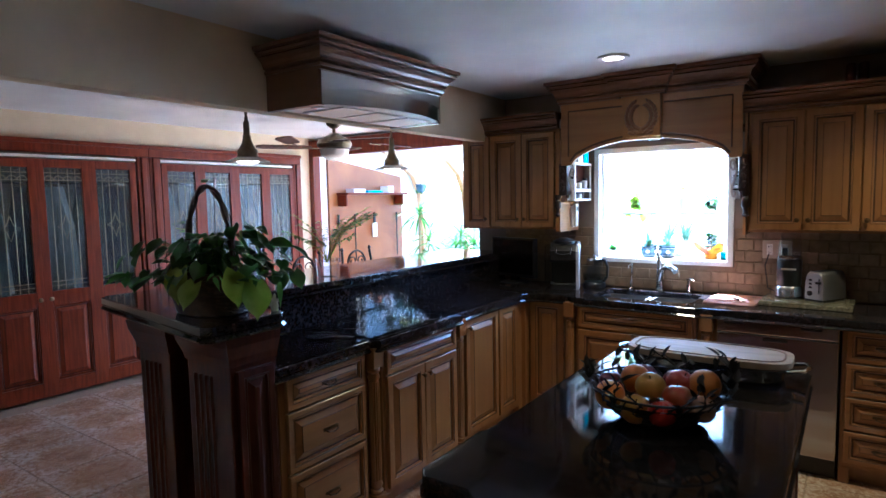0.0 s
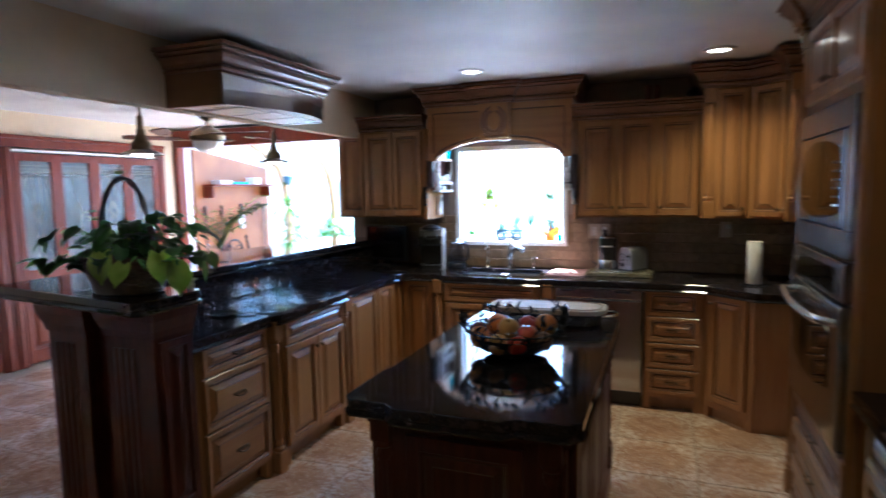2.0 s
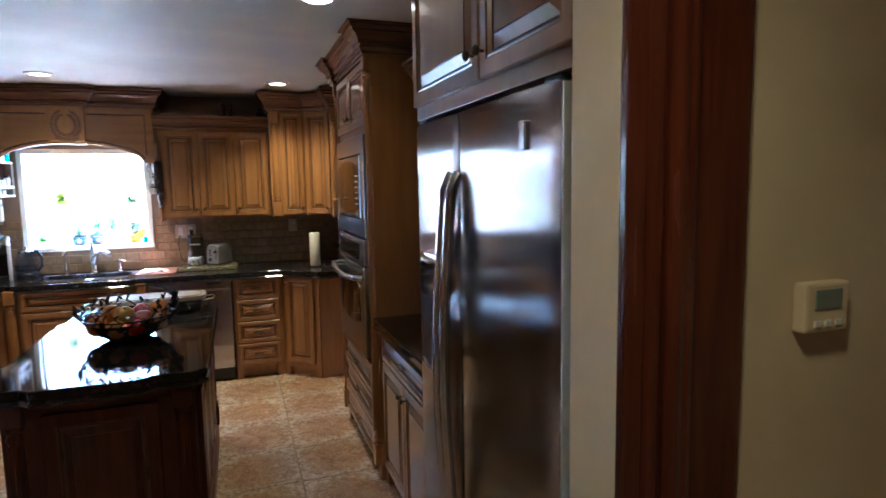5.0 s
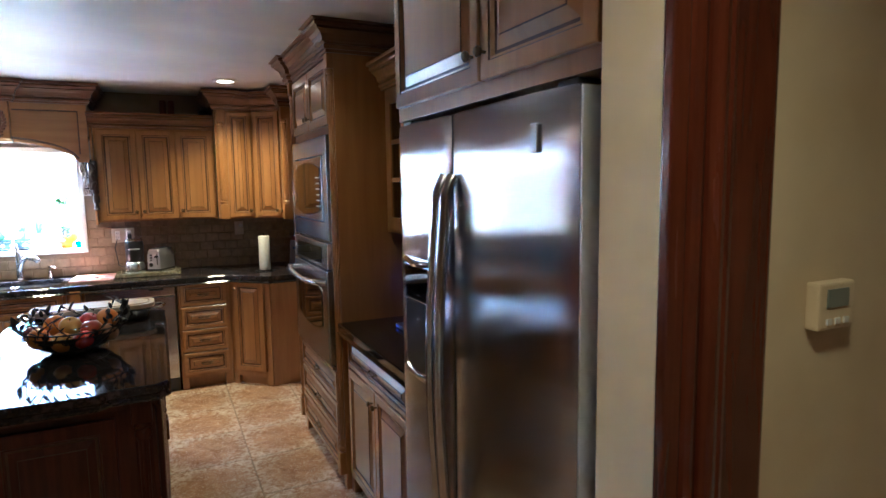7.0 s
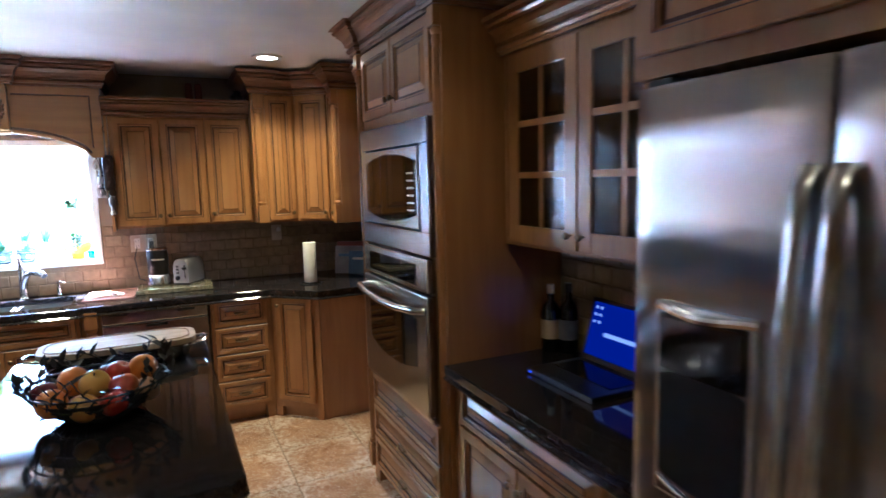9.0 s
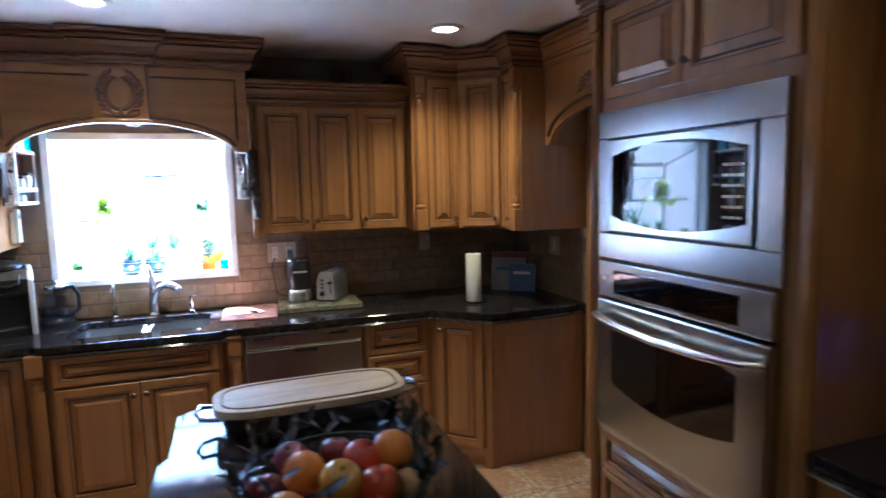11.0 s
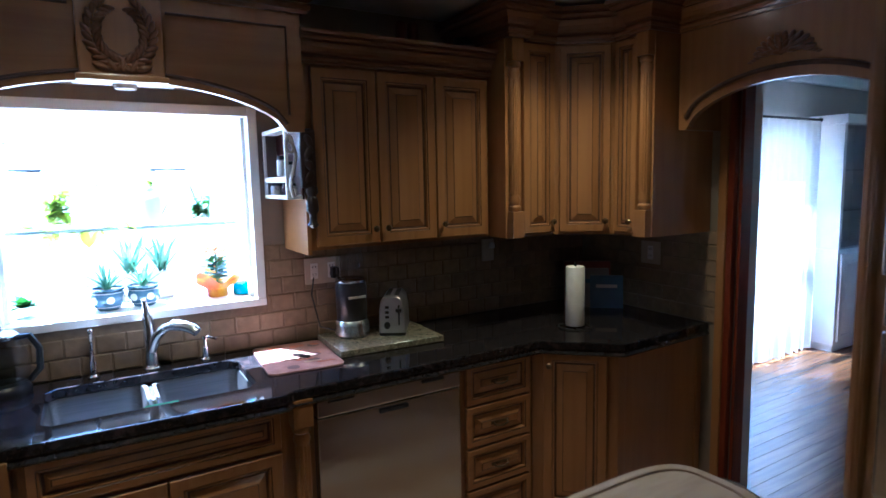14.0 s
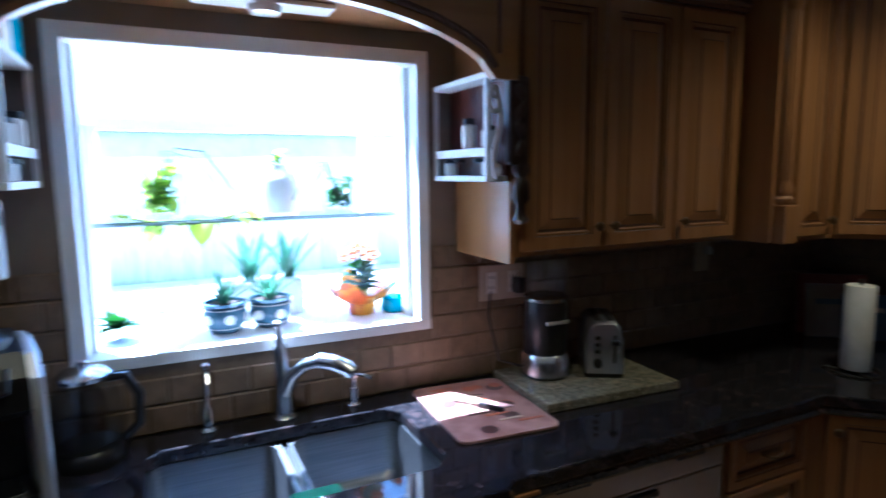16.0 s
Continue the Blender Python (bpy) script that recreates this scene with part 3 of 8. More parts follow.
wall_with_hole("wall_north", "y", 4.52, 0.14, -2.02, 1.96, CEIL_Z, (-0.998, -0.052, 1.09, 1.902), TAUPE, "taupe painted kitchen wall round the sink window")
wall_with_hole("wall_east", "x", 1.82, 0.14, -0.35, 4.52, CEIL_Z, (2.86, 3.555, 0, 2.02), TAUPE, "taupe painted wall with a cased doorway")
origin(0.06)
structure("wall_stub", box(1.09, 2.6, -0.35, -0.215, 0, CEIL_Z, 0.004), CREAM, "cream painted wall end beside the refrigerator", "wall")
origin(0.03, -0.185)
structure("wall_bifold", box(DIN_X - 0.12, DIN_X, 0.25, 1.56, 0, DIN_Z), CREAM, "cream painted dining wall", "wall")
bm = box(DIN_X - 0.12, DIN_X, 1.56, 5.16, 2.0, DIN_Z)
box(DIN_X - 0.12, DIN_X, 5.16, 5.45, 0, DIN_Z, 0, bm)
box(DIN_X - 0.12, DIN_X, 3.25, 3.47, 0, 2.0, 0, bm)
structure("wall_closet", bm, CREAM, "cream painted wall above the closet doors", "wall")
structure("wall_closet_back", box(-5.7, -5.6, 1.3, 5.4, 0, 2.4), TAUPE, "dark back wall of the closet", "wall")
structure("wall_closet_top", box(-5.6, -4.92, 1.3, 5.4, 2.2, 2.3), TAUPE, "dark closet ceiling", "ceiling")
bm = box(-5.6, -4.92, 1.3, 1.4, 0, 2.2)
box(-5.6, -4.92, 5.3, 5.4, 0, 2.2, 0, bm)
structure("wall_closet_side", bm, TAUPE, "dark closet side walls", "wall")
origin()
structure("wall_dining_south", box(-4.92, -0.52, 0.25, 0.39, 0, CEIL_Z, 0.004), CREAM, "cream painted wall end beside the passage", "wall")
structure("wall_hall_west", box(-1.70, -1.58, -3.0, 0.25, 0, CEIL_Z), CREAM, "cream painted hall wall", "wall")
structure("wall_hall_south", box(-1.70, 2.6, -3.12, -3.0, 0, CEIL_Z), CREAM, "cream painted hall wall", "wall")
structure("wall_hall_east", box(2.6, 2.72, -3.0, -0.2, 0, CEIL_Z), CREAM, "cream painted hall wall", "wall")
structure("ceiling_hall", box(1.95, 2.72, -3.0, -0.2, CEIL_Z, CEIL_Z + 0.1), CEIL, "white painted hall ceiling", "ceiling")

# room to the east, seen through the doorway
wall_with_hole("wall_east_room_north", "y", 4.85, 0.14, 1.96, 6.4, 2.5, (3.6, 4.7, 0.3, 1.98), OFFWHITE, "pale grey painted wall with a tall window")
wall_with_hole("wall_east_room_east", "x", 6.4, 0.14, 0.6, 4.99, 2.5, (2.6, 3.5, 0.9, 2.1), OFFWHITE, "pale grey painted wall with a window")
# unseen block added in the wall gap to keep sun and sky out
structure("wall_corner_pier", box(1.82, 1.96, 4.66, 4.99, 0, 2.5), OFFWHITE, "pale grey infill block added to close the next room's corner", "wall")
structure("wall_east_room_south", box(1.96, 6.4, 0.5, 0.62, 0, 2.5), OFFWHITE, "pale grey painted wall", "wall")
structure("ceiling_east_room", box(1.70, 6.54, 0.5, 4.99, 2.45, 2.55), CEIL, "white ceiling of the next room", "ceiling")
structure("baseboard", box(1.96, 6.4, 4.83, 4.848, 0, 0.14, 0.004), CHERRY_H, "red-stained wooden baseboard", "baseboard")
structure("trim_cornice", box(1.96, 6.4, 4.77, 4.848, 2.36, 2.45, 0.02), WHITE, "white plaster cornice", "trim")

# doorway casing
bm = box(1.785, 1.818, 3.557, 3.588, 0, 2.02, 0.006)
box(1.82, 1.895, 3.540, 3.555, 0, 2.02, 0.002, bm)
box(1.785, 1.818, 2.81, 2.858, 0, 2.02, 0.006, bm)
box(1.82, 1.865, 2.86, 2.875, 0, 2.02, 0.002, bm)
box(1.82, 1.96, 2.875, 3.540, 2.005, 2.02, 0.002, bm)
structure("trim_doorway_stile", box(1.783, 1.818, 3.591, 3.632, 0, 2.02, 0.006), MAPLE, "honey maple stile beside the doorway casing", "trim")
structure("trim_doorway", bm, CHERRY, "red-stained wooden doorway casing", "trim")
bm = box(1.897, 1.962, 3.545, 3.5545, 0, 2.004)
box(1.866, 1.962, 2.8605, 2.87, 0, 2.004, 0, bm)
structure("trim_doorway_lining", bm, OFFWHITE, "pale painted lining of the doorway on the far side", "trim")

# tall stained casing beside the thermostat wall
origin(0.06)
bm = box(1.085, 1.12, -0.372, -0.352, 0, CEIL_Z, 0.004)
for x0, x1, d in ((1.12, 1.150, 0.028), (1.150, 1.178, 0.042), (1.178, 1.20, 0.036), (1.20, 1.312, 0.020)):
    box(x0, x1, -0.352 - d, -0.352, 0, CEIL_Z, min(0.012, d * 0.4), bm)
structure("trim_hall_casing", bm, DARKCHERRY, "glossy red-stained wooden door casing", "trim")

# closet casings
origin(0.03, -0.185)
bm = bmesh.new()
for y0, y1 in ((1.52, 1.63), (3.25, 3.36), (3.36, 3.47), (5.07, 5.18)):
    box(DIN_X - 0.02, DIN_X + 0.03, y0, y1, 0, 2.0, 0.008, bm)
    box(DIN_X + 0.02, DIN_X + 0.045, y0 + 0.03, y1 - 0.03, 0, 2.0, 0.008, bm)
for y0, y1 in ((1.52, 3.36), (3.36, 5.18)):
    box(DIN_X - 0.02, DIN_X + 0.032, y0, y1, 2.0, 2.10, 0.008, bm)
    box(DIN_X - 0.02, DIN_X + 0.05, y0, y1, 2.075, 2.11, 0.008, bm)
structure("trim_closet", bm, CHERRY, "red-stained wooden closet casings", "trim")
bm = box(DIN_X - 0.03, DIN_X + 0.015, 1.63, 3.25, 1.962, 1.985, 0.002)
box(DIN_X - 0.03, DIN_X + 0.015, 3.47, 5.07, 1.962, 1.985, 0.002, bm)
structure("trim_closet_track", bm, WHITE, "white metal folding-door track", "trim")

# sunroom end of the dining room
bm = box(DIN_X - 0.02, DIN_X + 0.07, 5.34, 5.45, 0, 2.15, 0.006)
box(DIN_X - 0.02, -1.98, 5.34, 5.48, 2.10, 2.29, 0.006, bm)
structure("trim_sunroom_header", bm, CHERRY, "red-stained header and post of the sunroom opening", "beam")
structure("wall_sunroom_end", box(DIN_X - 0.12, DIN_X, 5.46, 8.0, 0, 3.2), WHITE, "white painted sunroom end wall", "wall")
bm = bmesh.new()
rings(bm, [[(DIN_X + 0.002, 5.62, 0), (DIN_X + 0.002, 7.05, 0), (DIN_X + 0.002, 7.05, 1.90), (DIN_X + 0.002, 5.62, 2.10)],
           [(DIN_X + 0.03, 5.62, 0), (DIN_X + 0.03, 7.05, 0), (DIN_X + 0.03, 7.05, 1.90), (DIN_X + 0.03, 5.62, 2.10)]], True, True, True)
structure("wall_panel", bm, PINE, "orange-brown wood panelling in the sunroom", "panelling")
origin()
structure("wall_sunroom_kitchen", box(-1.98, -1.84, 4.66, 8.0, 0, 2.6), WHITE, "white outside wall of the kitchen", "wall")
structure("wall_sunroom_knee", box(DIN_X, -1.98, 7.55, 7.65, 0, 0.45), WHITE, "low white sunroom wall", "wall")

# ---- kitchen: worktops ----
outer = [(-1.79, 1.72), (-1.285, 1.72), (-1.285, 2.29), (-1.25, 2.325), (-1.25, 3.05), (-1.285, 3.085), (-1.285, 3.84), (-1.26, 3.91), (-1.19, 3.94), (-0.975, 3.94),
         (-0.94, 3.905), (-0.155, 3.875), (-0.125, 3.90), (0.62, 3.90), (0.955, 3.90), (1.215, 3.655), (1.815, 3.68), (1.815, 4.515), (-1.79, 4.515)]
hole = [(-0.85, 4.06), (-0.82, 4.03), (-0.25, 4.03), (-0.21, 4.07), (-0.21, 4.36), (-0.24, 4.40), (-0.82, 4.40), (-0.85, 4.37)]


def worktop(name, outline, z, label, holes=(), front=None):
    root = thing(name, label, "worktop")
    part("slab", prism(outline, z - 0.036, z, holes, 0.006), GRANITE, root)
    if front:
        part("ogee_edge", sweep(front, [(-0.02, z - 0.058), (0.002, z - 0.058), (0.006, z - 0.05), (-0.004, z - 0.040), (-0.004, z - 0.0365), (-0.02, z - 0.0365)]), GRANITE, root)
    return root


worktop("worktop", outer, CT, "polished black granite worktop round the kitchen", [hole], outer[:17])
worktop("nook_worktop", [(1.265, 0.825), (1.815, 0.825), (1.815, 1.868), (1.265, 1.868)], CT, "polished black granite worktop of the side nook", (), [(1.265, 1.868), (1.265, 0.825)])
isl = [(-0.315, 1.40), (-0.285, 1.36), (-0.15, 1.36), (-0.11, 1.325), (0.25, 1.325), (0.29, 1.36), (0.44, 1.36), (0.48, 1.40), (0.48, 2.83), (0.44, 2.875), (-0.235, 2.875), (-0.275, 2.84), (-0.275, 2.53), (-0.30, 2.48), (-0.30, 1.72), (-0.315, 1.69)]
worktop("island_top", isl, ISL, "polished black granite island top with notched corners", (), isl + isl[:1])

# raised breakfast bar
bm = box(-2.06, -1.795, 1.76, 4.51, 0, 1.09)
structure("wall_breakfast_bar", bm, MAHOG, "dark mahogany low wall under the breakfast bar", "wall")
structure("trim_bar_splash", box(-1.793, -1.767, 1.73, 4.51, CT + 0.001, 1.088, 0.003), GRANITE, "black granite upstand behind the cooktop", "backsplash")
ledge = [(-2.37, 1.60), (-2.33, 1.565), (-1.28, 1.40), (-1.245, 1.425), (-1.245, 1.735), (-1.275, 1.77), (-1.735, 1.77), (-1.735, 4.51), (-2.30, 4.51)]
worktop("breakfast_bar_counter", ledge, 1.13, "polished black granite breakfast bar top", (), ledge[-1:] + ledge[:8])

# pedestal at the end of the bar
origin(-0.04, 0.03)
root = thing("bar_pedestal", "dark mahogany panelled pedestal at the end of the breakfast bar", "pedestal")
part("core", box(-1.86, -1.29, 1.58, 1.705, 0, 1.09), MAHOG, root)
for x0, x1 in ((-1.90, -1.67), (-1.54, -1.265)):
    p = part("pilaster", box(x0, x1, 1.50, 1.715, 0.10, 0.98, 0.006), MAHOG, root)
    for k in range(4):
        gx = x0 + 0.05 + k * 0.035
        part("flute", tube([(gx, 1.502, 0.17), (gx, 1.502, 0.90)], 0.010, 6), MAHOG, p)
    ring = [(x0, 1.715), (x0, 1.50), (x1, 1.50), (x1, 1.715)]
    part("plinth", sweep(ring, [(-0.01, 0.0), (0.03, 0.0), (0.03, 0.1), (0.02, 0.125), (0.004, 0.14), (-0.01, 0.14)]), MAHOG, root)
    part("capital", sweep(ring, [(-0.01, 0.95), (0.006, 0.95), (0.012, 0.98), (0.03, 1.03), (0.036, 1.072), (-0.01, 1.072)]), MAHOG, root)
p = part("side_panel", raised(0.17, 0.76, 0.04), [MAHOG, GLAZE], root)
p.matrix_world = pose(-1.304, 1.55, 0.17, 0, 0, 90)

# ---- base cabinets of the peninsula: local x runs along +y ----
origin()
PX = -1.315
drw = [("drawer", 0.03, 0.50, 0.70, 0.845, "c"), ("drawer", 0.03, 0.50, 0.43, 0.69, "c"), ("drawer", 0.03, 0.50, 0.12, 0.42, "c")]
cabinet("drawer_base_cabinet", "honey maple base cabinet with three glazed drawers", PX, 1.755, 90, 0.525, 0.46, 0, 0.858, drw, foot=0.09)
cabinet("cooktop_base_cabinet", "honey maple base cabinet under the cooktop", PX + 0.025, 2.37, 90, 0.66, 0.48, 0, 0.858,
        [("drawer", 0.02, 0.64, 0.705, 0.845, ""), ("door", 0.02, 0.328, 0.12, 0.695, "rt"), ("door", 0.332, 0.64, 0.12, 0.695, "lt")], foot=0.09)
cabinet("corner_base_cabinet", "honey maple base cabinet beside the inner corner", PX, 3.125, 90, 0.79, 0.46, 0, 0.858,
        [("door", 0.03, 0.42, 0.12, 0.845, "lt"), ("door", 0.44, 0.69, 0.12, 0.845, "")], foot=0.09)
for yy in (2.325, 3.08):
    post("turned_post", "turned and fluted honey maple post on the base cabinets", PX + 0.012, yy, 0.0, 0.858, 0.036, 90)

# ---- base cabinets of the sink wall ----
SY = 3.945
cabinet("corner_door_cabinet", "honey maple base cabinet with a tall raised-panel door", -1.285, SY + 0.035, 0, 0.285, 0.5, 0, 0.858,
        [("door", 0.02, 0.27, 0.12, 0.845, "")], foot=0.09)
cabinet("sink_base_cabinet", "honey maple sink cabinet with a false drawer over two doors", -0.905, SY - 0.02, 0, 0.75, 0.10, 0, 0.858,
        [("drawer", 0.02, 0.73, 0.70, 0.84, ""), ("door", 0.02, 0.372, 0.12, 0.685, "rt"), ("door", 0.378, 0.73, 0.12, 0.685, "lt")], foot=0.09)
for xx in (-0.955, -0.097):
    post("turned_post", "turned and fluted honey maple post on the base cabinets", xx, SY - 0.012, 0.0, 0.858, 0.036)
st = [("drawer", 0.02, 0.352, 0.12 + k * 0.183, 0.12 + k * 0.183 + 0.173, "c") for k in range(4)]
cabinet("drawer_stack_cabinet", "honey maple base cabinet with four small drawers", 0.57, SY, 0, 0.372, 0.55, 0, 0.858, st, foot=0.09)
dl = math.hypot(0.27, 0.255)
cabinet("diagonal_base_cabinet", "honey maple diagonal base cabinet with one door", 0.955, 3.95, math.degrees(math.atan2(-0.255, 0.27)), dl, 0.03, 0, 0.858,
        [("door", 0.05, dl - 0.05, 0.12, 0.845, "lt")], foot=0.07)
root = thing("end_cabinet", "plain honey maple end panel of the base cabinets", "cabinet")
part("body", prism([(0.985, 3.985), (1.25, 3.735), (1.805, 3.735), (1.805, 4.51), (0.985, 4.51)], 0.0, 0.858), MAPLE, root)
part("side_panel", box(1.24, 1.81, 3.713, 3.733, 0.0, 0.858, 0.002), MAPLE, root, "plain maple end panel")
part("corner_stile", box(1.236, 1.28, 3.705, 3.73, 0.0, 0.858, 0.003), MAPLE, root)
part("back_stile", box(1.77, 1.812, 3.707, 3.73, 0.0, 0.858, 0.003), MAPLE, root)

# stiles that close the run behind the posts and in the inner corner
bm = box(-1.0, -0.905, SY + 0.022, SY + 0.04, 0.085, 0.858, 0.002)
box(-0.155, -0.043, SY + 0.012, SY + 0.03, 0.0, 0.858, 0.002, bm)
box(PX - 0.04, PX - 0.022, 2.28, 2.37, 0.085, 0.858, 0.002, bm)
box(PX - 0.04, PX - 0.022, 3.03, 3.125, 0.085, 0.858, 0.002, bm)
box(PX - 0.02, -1.286, 3.915, 3.995, 0.0, 0.858, 0.002, bm)
box(0.942, 0.965, SY + 0.012, SY + 0.03, 0.0, 0.858, 0.002, bm)
structure("trim_cabinet_stile", bm, MAPLE, "honey maple stiles between the base cabinets", "trim")

# dishwasher
root = thing("dishwasher", "stainless steel dishwasher under the black worktop", "dishwasher", -0.042, SY - 0.012)
part("body", box(0, 0.598, 0.03, 0.5, 0.1, 0.855), BLACK, root)
part("door", box(0, 0.598, -0.012, 0.028, 0.115, 0.765, 0.006), FRIDGE, root, "brushed steel door")
pn = part("control_panel", box(0, 0.598, -0.016, 0.028, 0.768, 0.855, 0.006), FRIDGE, root, "brushed steel control strip")
part("handle_slot", box(0.24, 0.36, -0.02, -0.012, 0.735, 0.752, 0.004), BLACK, root, "black recessed grip")
part("vent_slot", box(0.04, 0.14, -0.0185, -0.014, 0.82, 0.828, 0.001), BLACK, pn, "dark vent")
part("badge", box(0.42, 0.52, -0.0185, -0.014, 0.815, 0.83, 0.001), BLACK, pn, "small dark display")
part("kick_plate", box(0.0, 0.598, 0.04, 0.06, 0.0, 0.11), BLACK, root)

# ---- upper cabinets of the sink wall ----
origin(-0.065)
UY, UZ0, UZ1 = 4.215, 1.33, 2.05
cabinet("upper_cabinet", "honey maple upper cabinet with three raised-panel doors", -1.915, UY, 0, 0.815, 0.30, UZ0, UZ1,
        [("door", 0.03, 0.25, 1.345, 2.035, "r"), ("door", 0.268, 0.528, 1.345, 2.035, "r"), ("door", 0.534, 0.794, 1.345, 2.035, "l")])
cabinet("upper_cabinet", "honey maple upper cabinet with three raised-panel doors", 0.13, UY, 0, 0.855, 0.30, UZ0, UZ1,
        [("door", 0.02, 0.288, 1.345, 2.035, "r"), ("door", 0.294, 0.562, 1.345, 2.035, "l"), ("door", 0.568, 0.836, 1.345, 2.035, "l")])
structure("trim_crown_left", sweep([(-1.93, 4.515), (-1.93, 4.205), (-1.09, 4.205)], crown(2.045, 0.125, 0.075)), WALNUT, "dark walnut crown moulding on the upper cabinet", "trim")
structure("trim_crown_right", sweep([(0.10, 4.205), (1.0, 4.205)], crown(2.045, 0.115, 0.075)), WALNUT, "dark walnut crown moulding on the upper cabinet", "trim")
bm = box(-1.93, -1.09, 4.21, 4.51, 2.16, 2.166)
box(0.10, 1.0, 4.21, 4.51, 2.15, 2.158, 0, bm)
structure("trim_cabinet_top", bm, MAPLE, "flat tops of the upper cabinets", "trim")

# valance over the window
origin(-0.052)
VX0, VX1, VY = -1.06, 0.09, 4.15


def arched(x0, x1, z1, s0, s1, zs, za, y0, y1, n=28):
    """A board with an arch cut in its lower edge, from (s0, zs) over za to (s1, zs)."""
    bm = bmesh.new()
    low = [(x0, zs)] + [(s0 + (s1 - s0) * i / n, zs + (za - zs) * (1 - (2 * i / n - 1) ** 2) ** 0.62) for i in range(n + 1)] + [(x1, zs)]
    loops = [[(x, y0, z) for x, z in low], [(x, y0, z1) for x, z in low], [(x, y1, z1) for x, z in low], [(x, y1, z) for x, z in low]]
    loops.append(loops[0])
    rings(bm, loops, False)
    bmesh.ops.remove_doubles(bm, verts=bm.verts, dist=1e-5)
    bmesh.ops.recalc_face_normals(bm, faces=bm.faces)
    return bm


root = thing("window_valance", "honey maple arched valance over the sink window", "valance")
part("arched_board", arched(VX0, VX1, 2.21, -0.99, 0.025, 1.785, 1.934, VY, VY + 0.03), MAPLE_H, root)
bead = [(-0.99 + 1.015 * i / 28, VY - 0.003, 1.812 + 0.150 * (1 - (2 * i / 28 - 1) ** 2) ** 0.62) for i in range(29)]
part("arch_bead", tube([(b[0], b[1], b[2]) for b in bead], 0.008, 6), GLAZE, root, "dark arched bead")
for x0, x1 in ((VX0 + 0.055, -0.63), (VX1 - 0.055, -0.36)):
    part("panel_bead", tube([(x0, VY - 0.002, 1.845), (x0, VY - 0.002, 2.155), (x1, VY - 0.002, 2.155)], 0.005, 6), GLAZE, root, "dark panel bead")
key = part("keystone", box(-0.615, -0.375, VY - 0.035, VY + 0.01, 1.935, 2.21, 0.006), MAPLE, root, "carved maple keystone")
part("keystone_foot", box(-0.625, -0.365, VY - 0.042, VY + 0.01, 1.925, 1.945, 0.005), MAPLE, root)
own = bmesh.new()
bmesh.ops.create_icosphere(own, subdivisions=2, radius=0.017)
bmesh.ops.scale(own, verts=own.verts, vec=(0.42, 0.45, 1.0))
leaf = part("carved_leaf", own, WALNUT, None, "", True)
CARVED = leaf.data
bpy.data.objects.remove(leaf)


def carved(parent, x, y, z, turn, size=1.0):
    o = new("carved_leaf", CARVED)
    o.parent = parent
    o.matrix_local = Matrix.Translation((x, y, z)) @ Matrix.Rotation(turn, 4, "Y") @ Matrix.Diagonal((size, size, size, 1))


for s in (-1, 1):
    for i in range(13):
        a = radians(-86 + i * 12.5)
        for off, lean in ((-0.013, 0.75), (0.014, -0.75)):
            carved(key, -0.495 + s * (0.078 + off) * math.cos(a), VY - 0.038, 2.072 + (0.092 + off) * math.sin(a), -s * (a + (lean if i % 2 else lean * 0.7)), 1.5 - 0.03 * i)
for k in range(5):
    carved(key, -0.495 + (k - 2) * 0.03, VY - 0.04, 1.975 - 0.004 * abs(k - 2), (k - 2) * 0.6, 1.5)
VC = [(-1.06, 4.515), (-1.06, 4.145), (-0.635, 4.145), (-0.635, 4.10), (-0.355, 4.10), (-0.355, 4.145), (0.10, 4.145), (0.10, 4.515)]
structure("trim_crown_valance", sweep(VC, crown(2.205, 0.15, 0.09)), WALNUT, "dark walnut crown moulding over the window valance", "trim")
structure("valance_soffit", box(-1.05, 0.09, 4.18, 4.515, 1.965, 1.98), MAPLE, "maple soffit behind the valance", "trim")

# small shelves and scrolled brackets beside the window
origin()
EBONY = mat("dark_stained_maple", (0.016, 0.008, 0.005), (0.034, 0.014, 0.008), 0.36, scale=3, stretch=(14, 14, 1.1), bump=0.1, bscale=14, coat=0.3, distort=0.5)
CARVED_EBONY = CARVED.copy()
CARVED_EBONY.materials.clear()
CARVED_EBONY.materials.append(EBONY)


